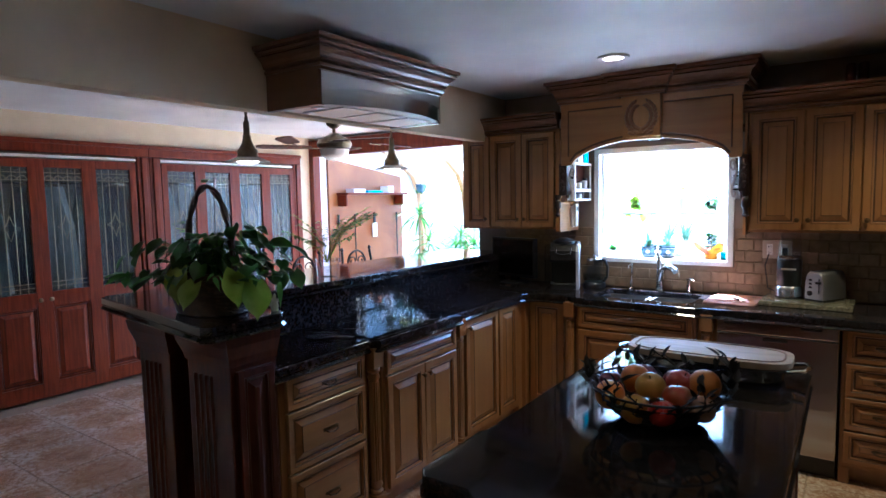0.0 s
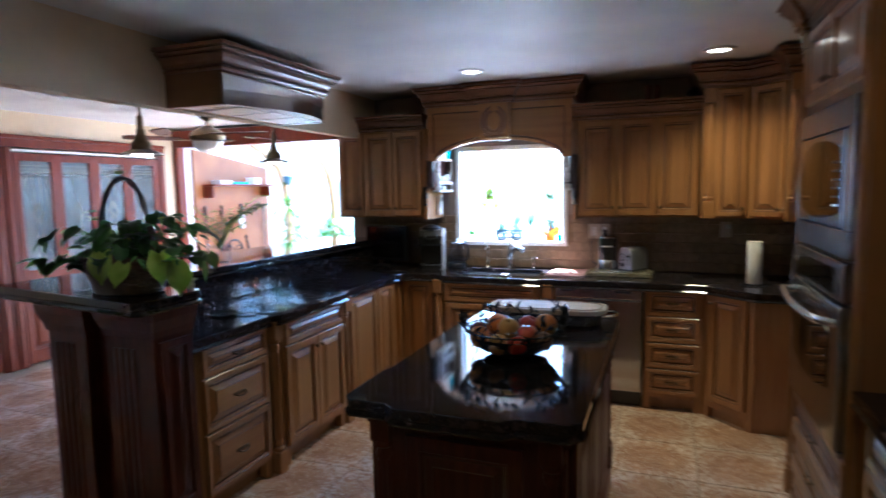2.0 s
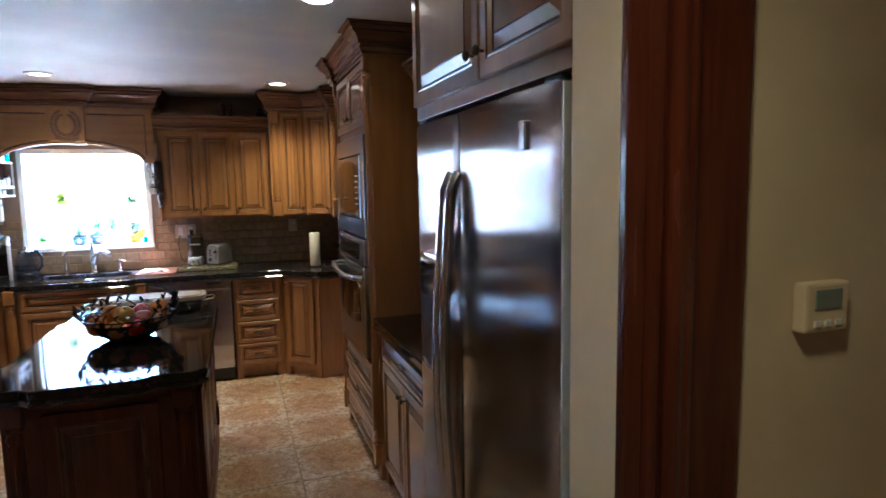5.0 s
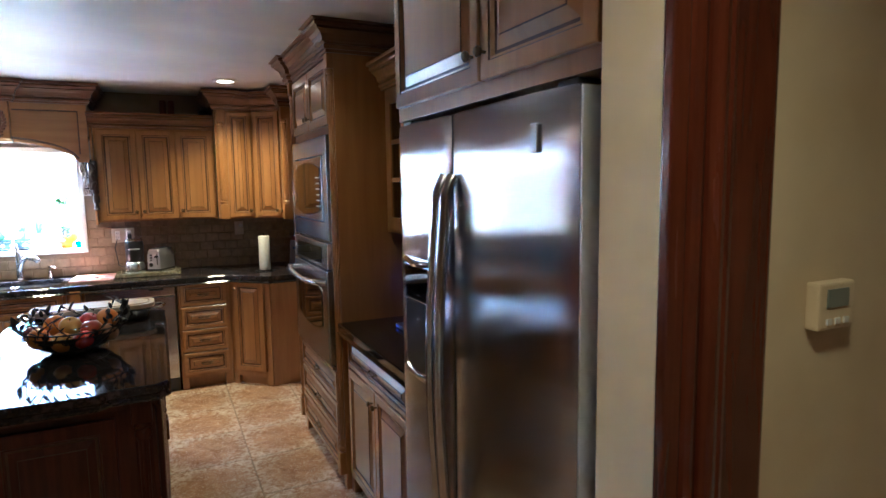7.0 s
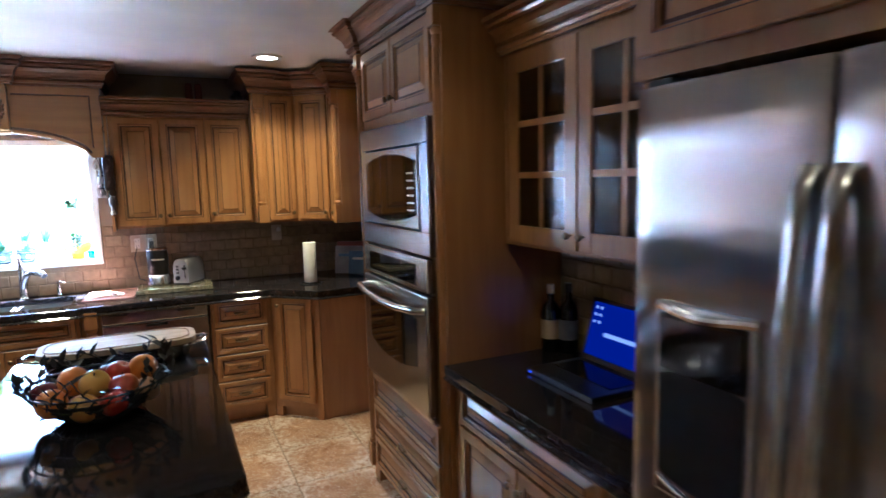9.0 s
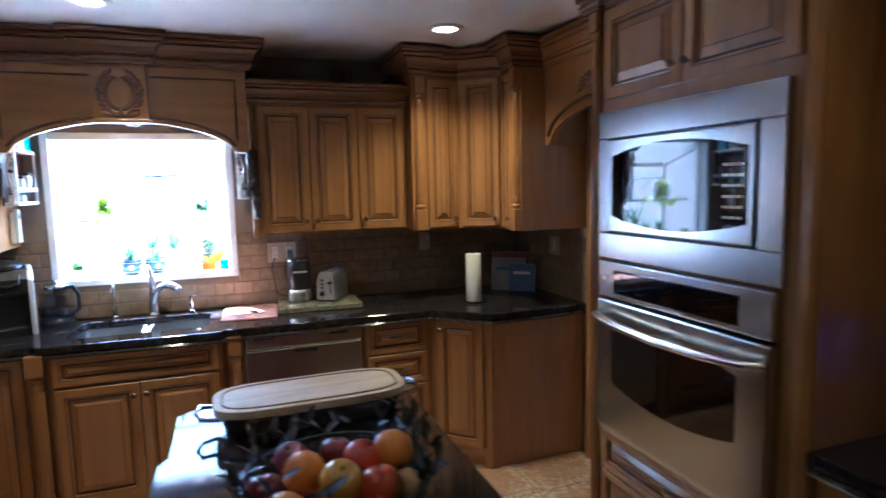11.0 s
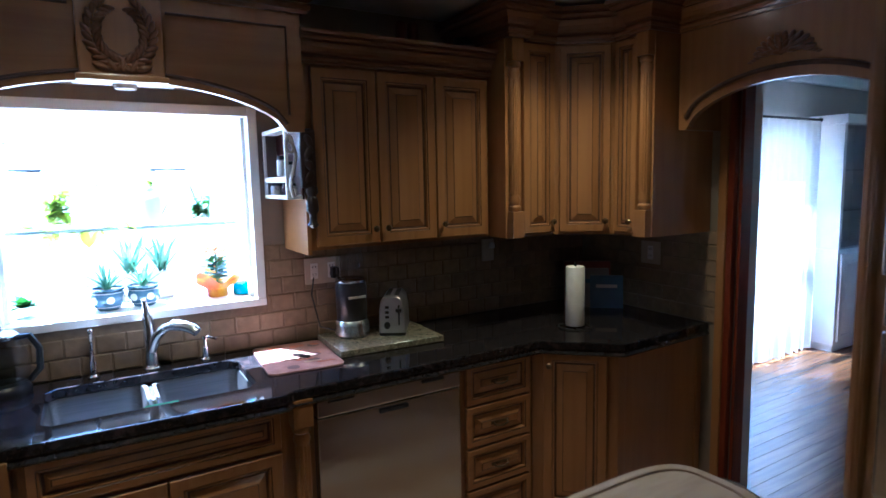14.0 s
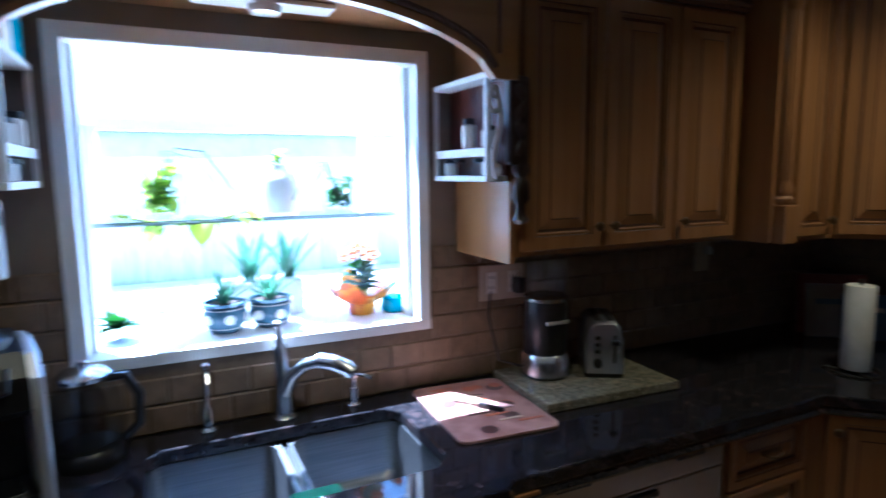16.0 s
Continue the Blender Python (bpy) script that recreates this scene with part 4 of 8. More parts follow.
def side_shelf(x, s):
    """x: the face towards the window; s: the way to the cabinet behind."""
    root = thing("spice_shelf", "narrow white-edged spice shelf beside the sink window", "shelf", x, 0, 0, 0, "shelves beside the window")

    def at(a, b):
        return sorted((s * a, s * b))
    part("shelf_back", box(*at(0.060, 0.068), 4.19, 4.515, 1.535, 1.81), MAHOG, root, "dark wood back")
    for z0, z1 in ((1.535, 1.550), (1.795, 1.81)):
        part("shelf_board", box(*at(0, 0.06), 4.19, 4.51, z0, z1, 0.002), WHITE, root, "white shelf board")
    part("shelf_rail", box(*at(0, 0.008), 4.20, 4.51, 1.60, 1.622, 0.002), WHITE, root, "white shelf rail")
    for y0 in (4.19, 4.495):
        part("shelf_stile", box(*at(0, 0.012), y0, y0 + 0.014, 1.55, 1.795, 0.002), WHITE, root, "white shelf stile")
    pts = []
    for i in range(26):
        q = i / 25 * 2.2 * math.pi
        r = 0.036 * (1 - 0.72 * i / 25)
        pts.append((s * 0.020 - s * 0.6 * r * math.sin(q), 4.180, 1.735 + r * math.cos(q)))
    low = [(s * 0.022 + 0.013 * (1 - 0.7 * i / 16) * math.sin(i / 16 * 6.5) * s, 4.180, 1.565 - 0.02 * (1 - 0.7 * i / 16) * math.cos(i / 16 * 6.5)) for i in range(17)]
    br = bmesh.new()
    tube(pts[::-1], 0.0065, 6, br)
    tube([pts[0], (s * 0.038, 4.180, 1.70), (s * 0.030, 4.180, 1.655), (s * 0.016, 4.180, 1.61), (s * 0.014, 4.180, 1.58), low[0]], 0.0075, 6, br)
    tube(low, 0.0055, 6, br)
    part("scroll_bracket", br, SCROLL, root, "silvery polished scroll bracket", True)
    blk = part("bracket_block", box(*at(0.050, 0.112), 4.158, 4.19, 1.575, 1.80, 0.014), EBONY, root, "near-black carved bracket block")
    for k, z in enumerate((1.62, 1.665, 1.71, 1.755)):
        o = new("carved_leaf", CARVED_EBONY)
        o.parent = blk
        o.matrix_local = Matrix.Translation((s * 0.081, 4.157, z)) @ Matrix.Rotation(0.5 * (-1) ** k, 4, "Y") @ Matrix.Diagonal((2.0, 1.0, 1.5, 1))
    part("bracket_foot", lathe([(0.012, 1.425), (0.022, 1.435), (0.014, 1.45), (0.013, 1.475), (0.024, 1.49), (0.022, 1.53), (0.015, 1.545), (0.024, 1.56), (0.022, 1.58)], 16, None, (s * (0.092 if s > 0 else 0.122), 4.174, 0)), EBONY, root, "dark turned drop")
    return root


side_shelf(-0.03, 1)
side_shelf(-1.025, -1)
bm = box(0.045, 0.062, 4.20, 4.515, 1.315, 2.05, 0.002)
box(-1.163, -1.126, 4.168, 4.515, 1.315, 2.05, 0.002, bm)
structure("trim_cabinet_side", bm, MAPLE, "honey maple side panels facing the window", "trim")

# ---- corner upper cabinets, taller ----
HZ = 2.20
root = thing("corner_upper_cabinet", "tall honey maple corner cabinet with three narrow doors", "cabinet")
plan = [(0.92, 4.085), (1.205, 4.085), (1.41, 3.905), (1.41, 3.69), (1.815, 3.69), (1.815, 4.515), (0.925, 4.515)]
part("body", prism(plan, UZ0, HZ), MAPLE, root)


def face_door(x0, y0, x1, y1, z0, z1, side, fr=0.045):
    w = math.hypot(x1 - x0, y1 - y0)
    d = part("door", raised(w, z1 - z0, fr), [MAPLE, GLAZE], root)
    d.matrix_world = pose(x0, y0, z0, 0, 0, math.degrees(math.atan2(y1 - y0, x1 - x0)))
    if side:
        fit_handle(d, KNOB_ME, 0.022 if side == "l" else w - 0.022, 0.05)
    return d


face_door(1.008, 4.083, 1.19, 4.083, 1.345, 2.185, "r", 0.042)
face_door(1.222, 4.068, 1.393, 3.918, 1.345, 2.185, "r")
face_door(1.408, 3.89, 1.408, 3.765, 1.345, 2.185, "r", 0.035)
for px, py, rz in ((0.962, 4.075, 0), (1.40, 3.725, -90)):
    post("turned_post", "turned and fluted honey maple half post on the corner cabinet", px, py, UZ0, HZ, 0.032, rz)
structure("trim_crown_corner", sweep([(0.912, 4.515), (0.912, 4.04), (1.006, 4.04), (1.006, 4.08), (1.205, 4.08), (1.405, 3.902), (1.405, 3.77), (1.365, 3.77), (1.365, 3.682), (1.545, 3.682)],
                                     crown(HZ - 0.005, 0.145, 0.085)), WALNUT, "dark walnut crown moulding stepping round the corner cabinet", "trim")

# arched panel over the doorway
root = thing("doorway_valance", "honey maple arched panel over the doorway", "valance", 1.547, 3.672, 0, -90)
root.scale = (1.064, 1.0, 1.0)
part("arched_board", arched(0.0, 0.81, 2.22, 0.035, 0.80, 1.79, 1.945, 0.0, 0.03), MAPLE, root)
part("arch_bead", tube([(0.035 + 0.765 * i / 28, -0.004, 1.835 + 0.155 * (1 - (2 * i / 28 - 1) ** 2) ** 0.62) for i in range(29)], 0.010, 6), GLAZE, root, "dark arched bead")
part("soffit", box(0.0, 0.035, 0.03, 0.30, 1.79, 2.22), MAPLE, root)
for k, (rr, count, size) in enumerate(((0.068, 11, 1.4), (0.05, 8, 1.4), (0.03, 6, 1.3), (0.012, 3, 1.3))):
    for i in range(count):
        a = radians(6 + 168 * (i + 0.3 * (k % 2)) / max(1, count - 1 + 0.3))
        carved(root, 0.415 + rr * 1.25 * math.cos(a), -0.006 - 0.004 * k, 2.035 + rr * 0.78 * math.sin(a), math.pi / 2 - a, size)
for sd in (-1, 1):
    for i in range(4):
        carved(root, 0.415 + sd * (0.082 + 0.012 * i), -0.006, 2.035 - 0.006 * i, sd * 1.3, 0.9 - 0.12 * i)
structure("trim_crown_doorway", sweep([(1.545, 3.68), (1.545, 2.82)], crown(HZ - 0.005, 0.135, 0.07)), MAPLE, "maple crown moulding over the doorway arch", "trim")

# ---- tall oven cabinet: local x runs along -y ----
TX, TY0, TW = 1.285, 2.80, 0.93
root = cabinet("oven_cabinet", "tall honey maple oven cabinet with drawers below", TX, TY0, -90, TW, 0.53, 0, 2.25,
               [("door", 0.065, 0.458, 1.89, 2.205, "r"), ("door", 0.466, 0.865, 1.89, 2.205, "l"),
                ("drawer", 0.065, 0.865, 0.46, 0.615, "c"), ("drawer", 0.065, 0.865, 0.285, 0.45, "c"), ("drawer", 0.065, 0.865, 0.105, 0.275, "c")], foot=0.085)
for u in (0.028, TW - 0.028):
    post("turned_post", "turned and fluted honey maple half post on the oven cabinet", TX - 0.005, TY0 - u + (0.03 if u < 0.2 else 0.0), 0.085, 2.25, 0.027, -90)
structure("trim_oven_filler", box(TX + 0.004, 1.78, TY0 + 0.001, TY0 + 0.036, 0.0, 2.245, 0.003), MAPLE, "honey maple end panel of the oven cabinet", "trim")
structure("trim_crown_oven", sweep([(1.815, 2.84), (1.258, 2.84), (1.258, 2.76), (1.283, 2.76), (1.283, 1.945), (1.258, 1.945), (1.258, 1.862), (1.815, 1.862)][::-1],
                                   [(-o, z) for o, z in crown(2.22, 0.155, 0.095)]), WALNUT, "walnut crown moulding round the oven cabinet", "trim")

# wall oven and microwave: local x along -y, face at -y
def rounded_window(w, h, x, z, bow, y0, y1, lift=0.0):
    """A window whose upper and lower edges bow outwards."""
    n = 18
    top = [(x + w * i / n, z + h + bow * (1 - (2 * i / n - 1) ** 2)) for i in range(n + 1)]
    bot = [(x + w * i / n, z - bow * (1 - (2 * i / n - 1) ** 2)) for i in range(n + 1)]
    lp = bot + top[::-1]
    bm = bmesh.new()
    rings(bm, [[(a, y1, b) for a, b in lp], [(a, y0, b) for a, b in lp]], True, False, True)
    return bm


root = thing("wall_oven", "stainless steel built-in wall oven with a dark bowed window", "oven", TX, TY0 + 0.004, 0, -90)
root.scale = (1.02, 1.0, 1.0)
part("body", box(0.06, 0.825, 0.0, 0.50, 0.625, 1.292), BLACK, root)
d = part("door", box(0.06, 0.825, -0.045, -0.002, 0.645, 1.145, 0.008), OVENSTEEL, root, "brushed steel oven door")
part("door_window", rounded_window(0.56, 0.195, 0.155, 0.835, 0.04, -0.048, -0.04), GLOSS, d, "dark glass window")
part("handle", tube([(0.085, -0.045, 1.085), (0.10, -0.085, 1.088), (0.25, -0.098, 1.075), (0.44, -0.102, 1.07), (0.63, -0.098, 1.075), (0.785, -0.085, 1.088), (0.80, -0.045, 1.085)], 0.015, 10), STEEL_H, d, "bowed steel handle")
c = part("control_panel", box(0.06, 0.825, -0.04, -0.002, 1.155, 1.29, 0.006), OVENSTEEL, root, "brushed steel control panel")
part("display", box(0.155, 0.715, -0.043, -0.038, 1.175, 1.262, 0.002), GLOSS, c, "black glass display")
part("badge", lathe([(0.0, 0), (0.012, 0.0), (0.012, 0.004)], 16, None, (0, 0, 0)), CHROME, c, "small round badge").matrix_local = pose(0.10, -0.04, 1.225, 90)
part("base_strip", box(0.06, 0.825, -0.03, -0.002, 0.622, 0.642, 0.003), STEEL_H, root)

root = thing("microwave_oven", "stainless steel built-in microwave with a bowed dark window", "microwave", TX, TY0 + 0.004, 0, -90)
root.scale = (1.02, 1.0, 1.0)
fr = bmesh.new()
for a, b, c0, c1 in ((0.045, 0.835, 1.745, 1.842), (0.045, 0.835, 1.30, 1.395), (0.045, 0.105, 1.395, 1.745), (0.755, 0.835, 1.395, 1.745)):
    box(a, b, -0.03, -0.002, c0, c1, 0.004, fr)
part("trim_frame", fr, OVENSTEEL, root, "brushed steel surround")
part("body", box(0.10, 0.76, -0.004, 0.45, 1.39, 1.75), BLACK, root)
d = part("door", box(0.112, 0.748, -0.035, -0.006, 1.402, 1.738, 0.005), OVENSTEEL, root, "brushed steel microwave door")
part("door_window", rounded_window(0.59, 0.215, 0.135, 1.462, 0.038, -0.038, -0.03), GLOSS, d, "dark glass window")
kp = part("key_pad", box(0.64, 0.722, -0.0385, -0.03, 1.46, 1.68, 0.003), GLOSS, d, "black key pad")
for r in range(6):
    for q in range(3):
        part("button", box(0.648 + q * 0.024, 0.664 + q * 0.024, -0.0402, -0.038, 1.475 + r * 0.03, 1.482 + r * 0.03, 0.0005), PAPER, kp)

# ---- side nook ----
cabinet("nook_base_cabinet", "honey maple base cabinet with a drawer over two doors", 1.31, 1.868, -90, 1.045, 0.50, 0, 0.858,
        [("drawer", 0.075, 0.865, 0.69, 0.845, "c"), ("door", 0.075, 0.466, 0.12, 0.68, "rt"), ("door", 0.474, 0.865, 0.12, 0.68, "lt")], foot=0.09)
origin(0.045, -0.035)
root = thing("glass_cabinet", "honey maple upper cabinet with glazed doors", "cabinet", 1.50, 1.90, 0, -90)
part("bottom_rail", box(0.02, 1.06, 0.0, 0.02, 1.365, 1.375), MAPLE, root)
for x0, x1 in ((0, 0.02), (1.06, 1.08)):
    part("side_panel", box(x0, x1, 0.0, 0.31, 1.345, 2.06), MAPLE, root)
part("bottom_board", box(0.02, 1.06, 0.0, 0.31, 1.345, 1.365), MAPLE, root)
part("top_board", box(0.02, 1.06, 0.0, 0.31, 2.04, 2.06), MAPLE, root)
part("back_panel", box(0.02, 1.06, 0.295, 0.31, 1.365, 2.04), MAPLE, root)
part("divider", box(0.50, 0.53, 0.0, 0.29, 1.375, 2.04), MAPLE, root)
for z in (1.60, 1.82):
    part("glass_shelf", box(0.02, 1.06, 0.03, 0.29, z, z + 0.006), CLEAR, root)
for a in (0.06, 0.47, 0.88):
    w = 0.40 if a < 0.8 else 0.18
    d = part("door", box(0, 0.06, -0.02, 0, 0, 0.68, 0.003), MAPLE, root)
    part("stile", box(w - 0.06, w, -0.02, 0, 0, 0.68, 0.003), MAPLE, d)
    for c0, c1 in ((0, 0.065), (0.615, 0.68)):
        part("rail", box(0.06, w - 0.06, -0.02, 0, c0, c1, 0.003), MAPLE, d)
    if w > 0.3:
        part("glazing_bar", box(w / 2 - 0.011, w / 2 + 0.011, -0.016, -0.004, 0.065, 0.615, 0.002), MAPLE, d)
    for k in (1, 2):
        z = 0.065 + 0.55 * k / 3
        part("glazing_bar", box(0.06, w - 0.06, -0.0155, -0.0045, z - 0.011, z + 0.011, 0.002), MAPLE, d)
    d.location = (a, -0.002, 1.36)
    part("pane", box(0.055, w - 0.055, -0.011, -0.008, 0.06, 0.62), CABGLASS, d, "rippled glass")
    fit_handle(d, KNOB_ME, w - 0.028 if a == 0.06 else 0.028, 0.05)
structure("trim_crown_nook", sweep([(1.49, 1.90), (1.49, 0.82)], crown(2.055, 0.13, 0.085)), MAPLE, "maple crown moulding over the glazed cabinet", "trim")

# cabinet over the refrigerator
origin(0.04, 0.02)
cabinet("over_fridge_cabinet", "honey maple cabinet over the refrigerator", 1.165, 0.80, -90, 1.0, 0.605, 1.785, 2.25,
        [("door", 0.03, 0.565, 1.825, 2.235, "r"), ("door", 0.575, 0.985, 1.825, 2.235, "l")])
structure("trim_crown_fridge", sweep([(1.775, 0.81), (1.155, 0.81), (1.155, -0.20)], crown(2.235, 0.115, 0.085)), WALNUT, "walnut crown moulding over the refrigerator cabinet", "trim")
bm = box(1.19, 1.775, 0.782, 0.80, 0, 1.783)
structure("trim_fridge_panel", bm, MAPLE, "honey maple side panel beside the refrigerator", "trim")

# refrigerator, local x along -y
root = thing("refrigerator", "stainless steel side-by-side refrigerator with an ice dispenser", "refrigerator", 1.155, 0.775, 0, -90)
part("body", box(0.0, 0.905, 0.075, 0.615, 0.02, 1.755, 0.006), BLACK, root)


def fridge_door(x0, x1):
    """A door whose face bows out a little."""
    n = 36
    bm = bmesh.new()
    lo = [(x0 + (x1 - x0) * i / n, -0.006 * (1 - (2 * i / n - 1) ** 2) - 0.006 * (1 - (2 * i / n - 1) ** 12)) for i in range(n + 1)]
    lp = lo + [(x1, 0.068), (x0, 0.068)]
    rings(bm, [[(a, b, 0.06) for a, b in lp], [(a, b, 1.765) for a, b in lp]], True, True, True)
    return bm


a = part("freezer_door", fridge_door(0.0, 0.375), FRIDGE, root, "brushed steel freezer door", True)
b = part("fridge_door", fridge_door(0.383, 0.905), FRIDGE, root, "brushed steel refrigerator door", True)
part("door_edge", box(0.9055, 0.911, 0.0, 0.066, 0.062, 1.763, 0.002), SATIN, b, "grey steel door edge")
for x, o in ((0.355, a), (0.405, b)):
    pts = [(x, -0.012, 1.605), (x, -0.022, 1.59), (x, -0.034, 1.56)] + [(x, -0.038 - 0.026 * math.sin(math.pi * i / 12), 1.52 - 0.92 * i / 12) for i in range(13)] + [(x, -0.034, 0.56), (x, -0.012, 0.52)]
    part("handle", tube(pts, 0.0155, 10), STEEL, o, "bowed steel handle")
dp = part("ice_dispenser", box(0.075, 0.285, -0.020, -0.006, 0.985, 1.365, 0.008), STEEL_H, a, "steel dispenser surround")
part("dispenser_panel", box(0.088, 0.272, -0.026, -0.018, 1.235, 1.345, 0.004), GLOSS, dp, "black dispenser controls")
part("dispenser_recess", rounded_window(0.184, 0.19, 0.088, 1.035, 0.018, -0.0225, -0.018), BLACK, dp, "black dispenser recess")
part("dispenser_lip", tube([(0.075 + 0.21 * i / 12, -0.014 - 0.016 * math.sin(math.pi * i / 12), 1.352 + 0.004 * math.cos(math.pi * i / 6)) for i in range(13)], 0.009, 8), CHROME, dp, "curved bright lip")
part("dispenser_lip", tube([(0.085 + 0.19 * i / 12, -0.020, 1.018 - 0.018 * (1 - (i / 6 - 1) ** 2)) for i in range(13)], 0.005, 8), CHROME, dp, "curved bright lip")
for x in (0.04, 0.85):
    part("hinge_cover", box(x - 0.03, x + 0.03, 0.01, 0.08, 1.766, 1.782, 0.006), BLACK, root, "black hinge cover")
part("magnet", box(0.765, 0.79, -0.018, -0.009, 1.645, 1.705, 0.003), OVENSTEEL, b, "small grey magnet")

# ---- island base ----
origin(0.025, -0.05, 0.008)
root = thing("kitchen_island", "dark mahogany kitchen island with raised panels", "island")
part("body", box(-0.27, 0.40, 1.50, 2.80, 0.08, 0.82), MAHOG, root)
part("plinth", sweep([(-0.275, 1.495), (0.405, 1.495), (0.405, 2.805), (-0.275, 2.805)], [(-0.02, 0), (0.022, 0), (0.022, 0.09), (0.012, 0.11), (0.002, 0.12), (-0.02, 0.12)], None, True), MAHOG, root)
part("frieze", sweep([(-0.275, 1.495), (0.405, 1.495), (0.405, 2.805), (-0.275, 2.805)], [(-0.02, 0.755), (0.004, 0.755), (0.012, 0.775), (0.03, 0.79), (0.036, 0.801), (-0.02, 0.801)], None, True), MAHOG, root)
p = part("end_panel", raised(0.40, 0.58, 0.06), [MAHOG, GLAZE], root)
p.location = (-0.135, 1.498, 0.15)
for k in range(3):
    for rz, ox, oy in ((90, 0.402, 1.57 + k * 0.40), (-90, -0.272, 1.94 + k * 0.40)):
        p = part("side_panel", raised(0.37, 0.58, 0.055), [MAHOG, GLAZE], root)
        p.matrix_world = pose(ox + ORG[0], oy + ORG[1], 0.158, 0, 0, rz)
for xx, yy in ((-0.225, 1.50), (0.355, 1.50), (0.40, 2.755), (-0.27, 2.755)):
    post("turned_post", "turned and fluted dark mahogany post on the island", xx, yy, 0.12, 0.80, 0.036, 0, MAHOG, group="island posts")

origin()

# ---- outside ----
GRASS = mat("lawn", (0.09, 0.12, 0.05), (0.15, 0.17, 0.09), 0.9, scale=3, bump=0.6, bscale=40)
PATIO = mat("concrete_patio", (0.46, 0.45, 0.43), (0.56, 0.55, 0.52), 0.8, scale=2, bump=0.2)
FENCE = mat("grey_fence", (0.42, 0.41, 0.40), (0.52, 0.51, 0.50), 0.8, scale=4, stretch=(10, 10, 1), bump=0.2, rand=0.12)
SIDING = mat("pale_siding", (0.60, 0.62, 0.64), (0.68, 0.70, 0.71), 0.7, scale=3)
ROOF = mat("grey_roof", (0.14, 0.14, 0.15), (0.2, 0.2, 0.21), 0.9, scale=14, bump=0.4)
structure("ground", box(-400, 400, -400, 400, -0.6, -0.15), GRASS, "green lawn around the house", "ground")
structure("pavement", box(-9, 9, 7.7, 13.0, -0.15, -0.10), PATIO, "pale concrete patio behind the house", "patio")
fence = thing("garden_fence", "weathered grey wooden board fence behind the patio", "fence", 0, 13.2)
board = part("board", box(-0.072, 0.072, -0.01, 0.01, -0.15, 1.85, 0.003), FENCE, fence)
board.location = (-9, 0, 0)
for k in range(1, 120):
    share("board", board, fence, pose(-9 + 0.15 * k, 0.012 * (k % 2), 0.01 * math.sin(k * 1.7)))
for z in (0.3, 1.5):
    part("fence_rail", box(-9.1, 9.0, 0.03, 0.07, z, z + 0.09), FENCE, fence)
house = thing("neighbour_house", "pale sided neighbouring house with a grey roof", "house", 2.0, 26)
part("wall", box(-7, 7, 0, 8, -0.15, 3.1), SIDING, house)
bm = bmesh.new()
rings(bm, [[(-7.5, -0.6, 3.05), (-7.5, 8.6, 3.05), (-7.5, 4, 5.6)], [(7.5, -0.6, 3.05), (7.5, 8.6, 3.05), (7.5, 4, 5.6)]], True, True, True)
part("roof", bm, ROOF, house)
for x in (-4.5, 0.0, 4.0):
    part("window", box(x - 0.6, x + 0.6, -0.04, 0.02, 0.9, 2.2, 0.01), GLOSS, house, "dark window")

# ---- garden window over the sink ----
W0, W1, WZ0, WZ1, WY = -0.993, -0.057, 1.092, 1.90, 4.52
root = tagged(thing("window_1", "white greenhouse window over the sink with a glass shelf", "window"), kind="structure")
fr = bmesh.new()
for a, b, c, d in ((W0 - 0.008, W0 + 0.03, WZ0 - 0.01, WZ1 + 0.012), (W1 - 0.03, W1 + 0.008, WZ0 - 0.01, WZ1 + 0.012), (W0 + 0.03, W1 - 0.03, WZ1 - 0.028, WZ1 + 0.012)):
    box(a, b, WY - 0.018, WY + 0.05, c, d, 0.005, fr)
part("window_frame", fr, WHITE, root, "white painted frame")
part("window_sill", box(W0 - 0.008, W1 + 0.008, WY - 0.022, 5.03, WZ0 - 0.012, WZ0 + 0.02, 0.004), WHITE, root, "white deep sill")
bx = bmesh.new()
for x0, x1 in ((W0 + 0.0, W0 + 0.045), (W1 - 0.045, W1 - 0.0)):
    box(x0, x1, 4.985, 5.03, WZ0 + 0.02, 1.74, 0.004, bx)
    rings(bx, [[(x0, 4.57, 1.885), (x1, 4.57, 1.885), (x1, 4.57, 1.845), (x0, 4.57, 1.845)], [(x0, 5.03, 1.74), (x1, 5.03, 1.74), (x1, 5.03, 1.70), (x0, 5.03, 1.70)]], True, True, True)
    box(x0, x1, 4.57, 4.61, WZ0 + 0.02, 1.85, 0.004, bx)
box(W0 + 0.045, W1 - 0.045, 4.985, 5.03, 1.70, 1.74, 0.004, bx)
box(W0 + 0.045, W1 - 0.045, 4.985, 5.03, WZ0 + 0.02, WZ0 + 0.055, 0.004, bx)
part("box_frame", bx, WHITE, root, "white greenhouse frame")
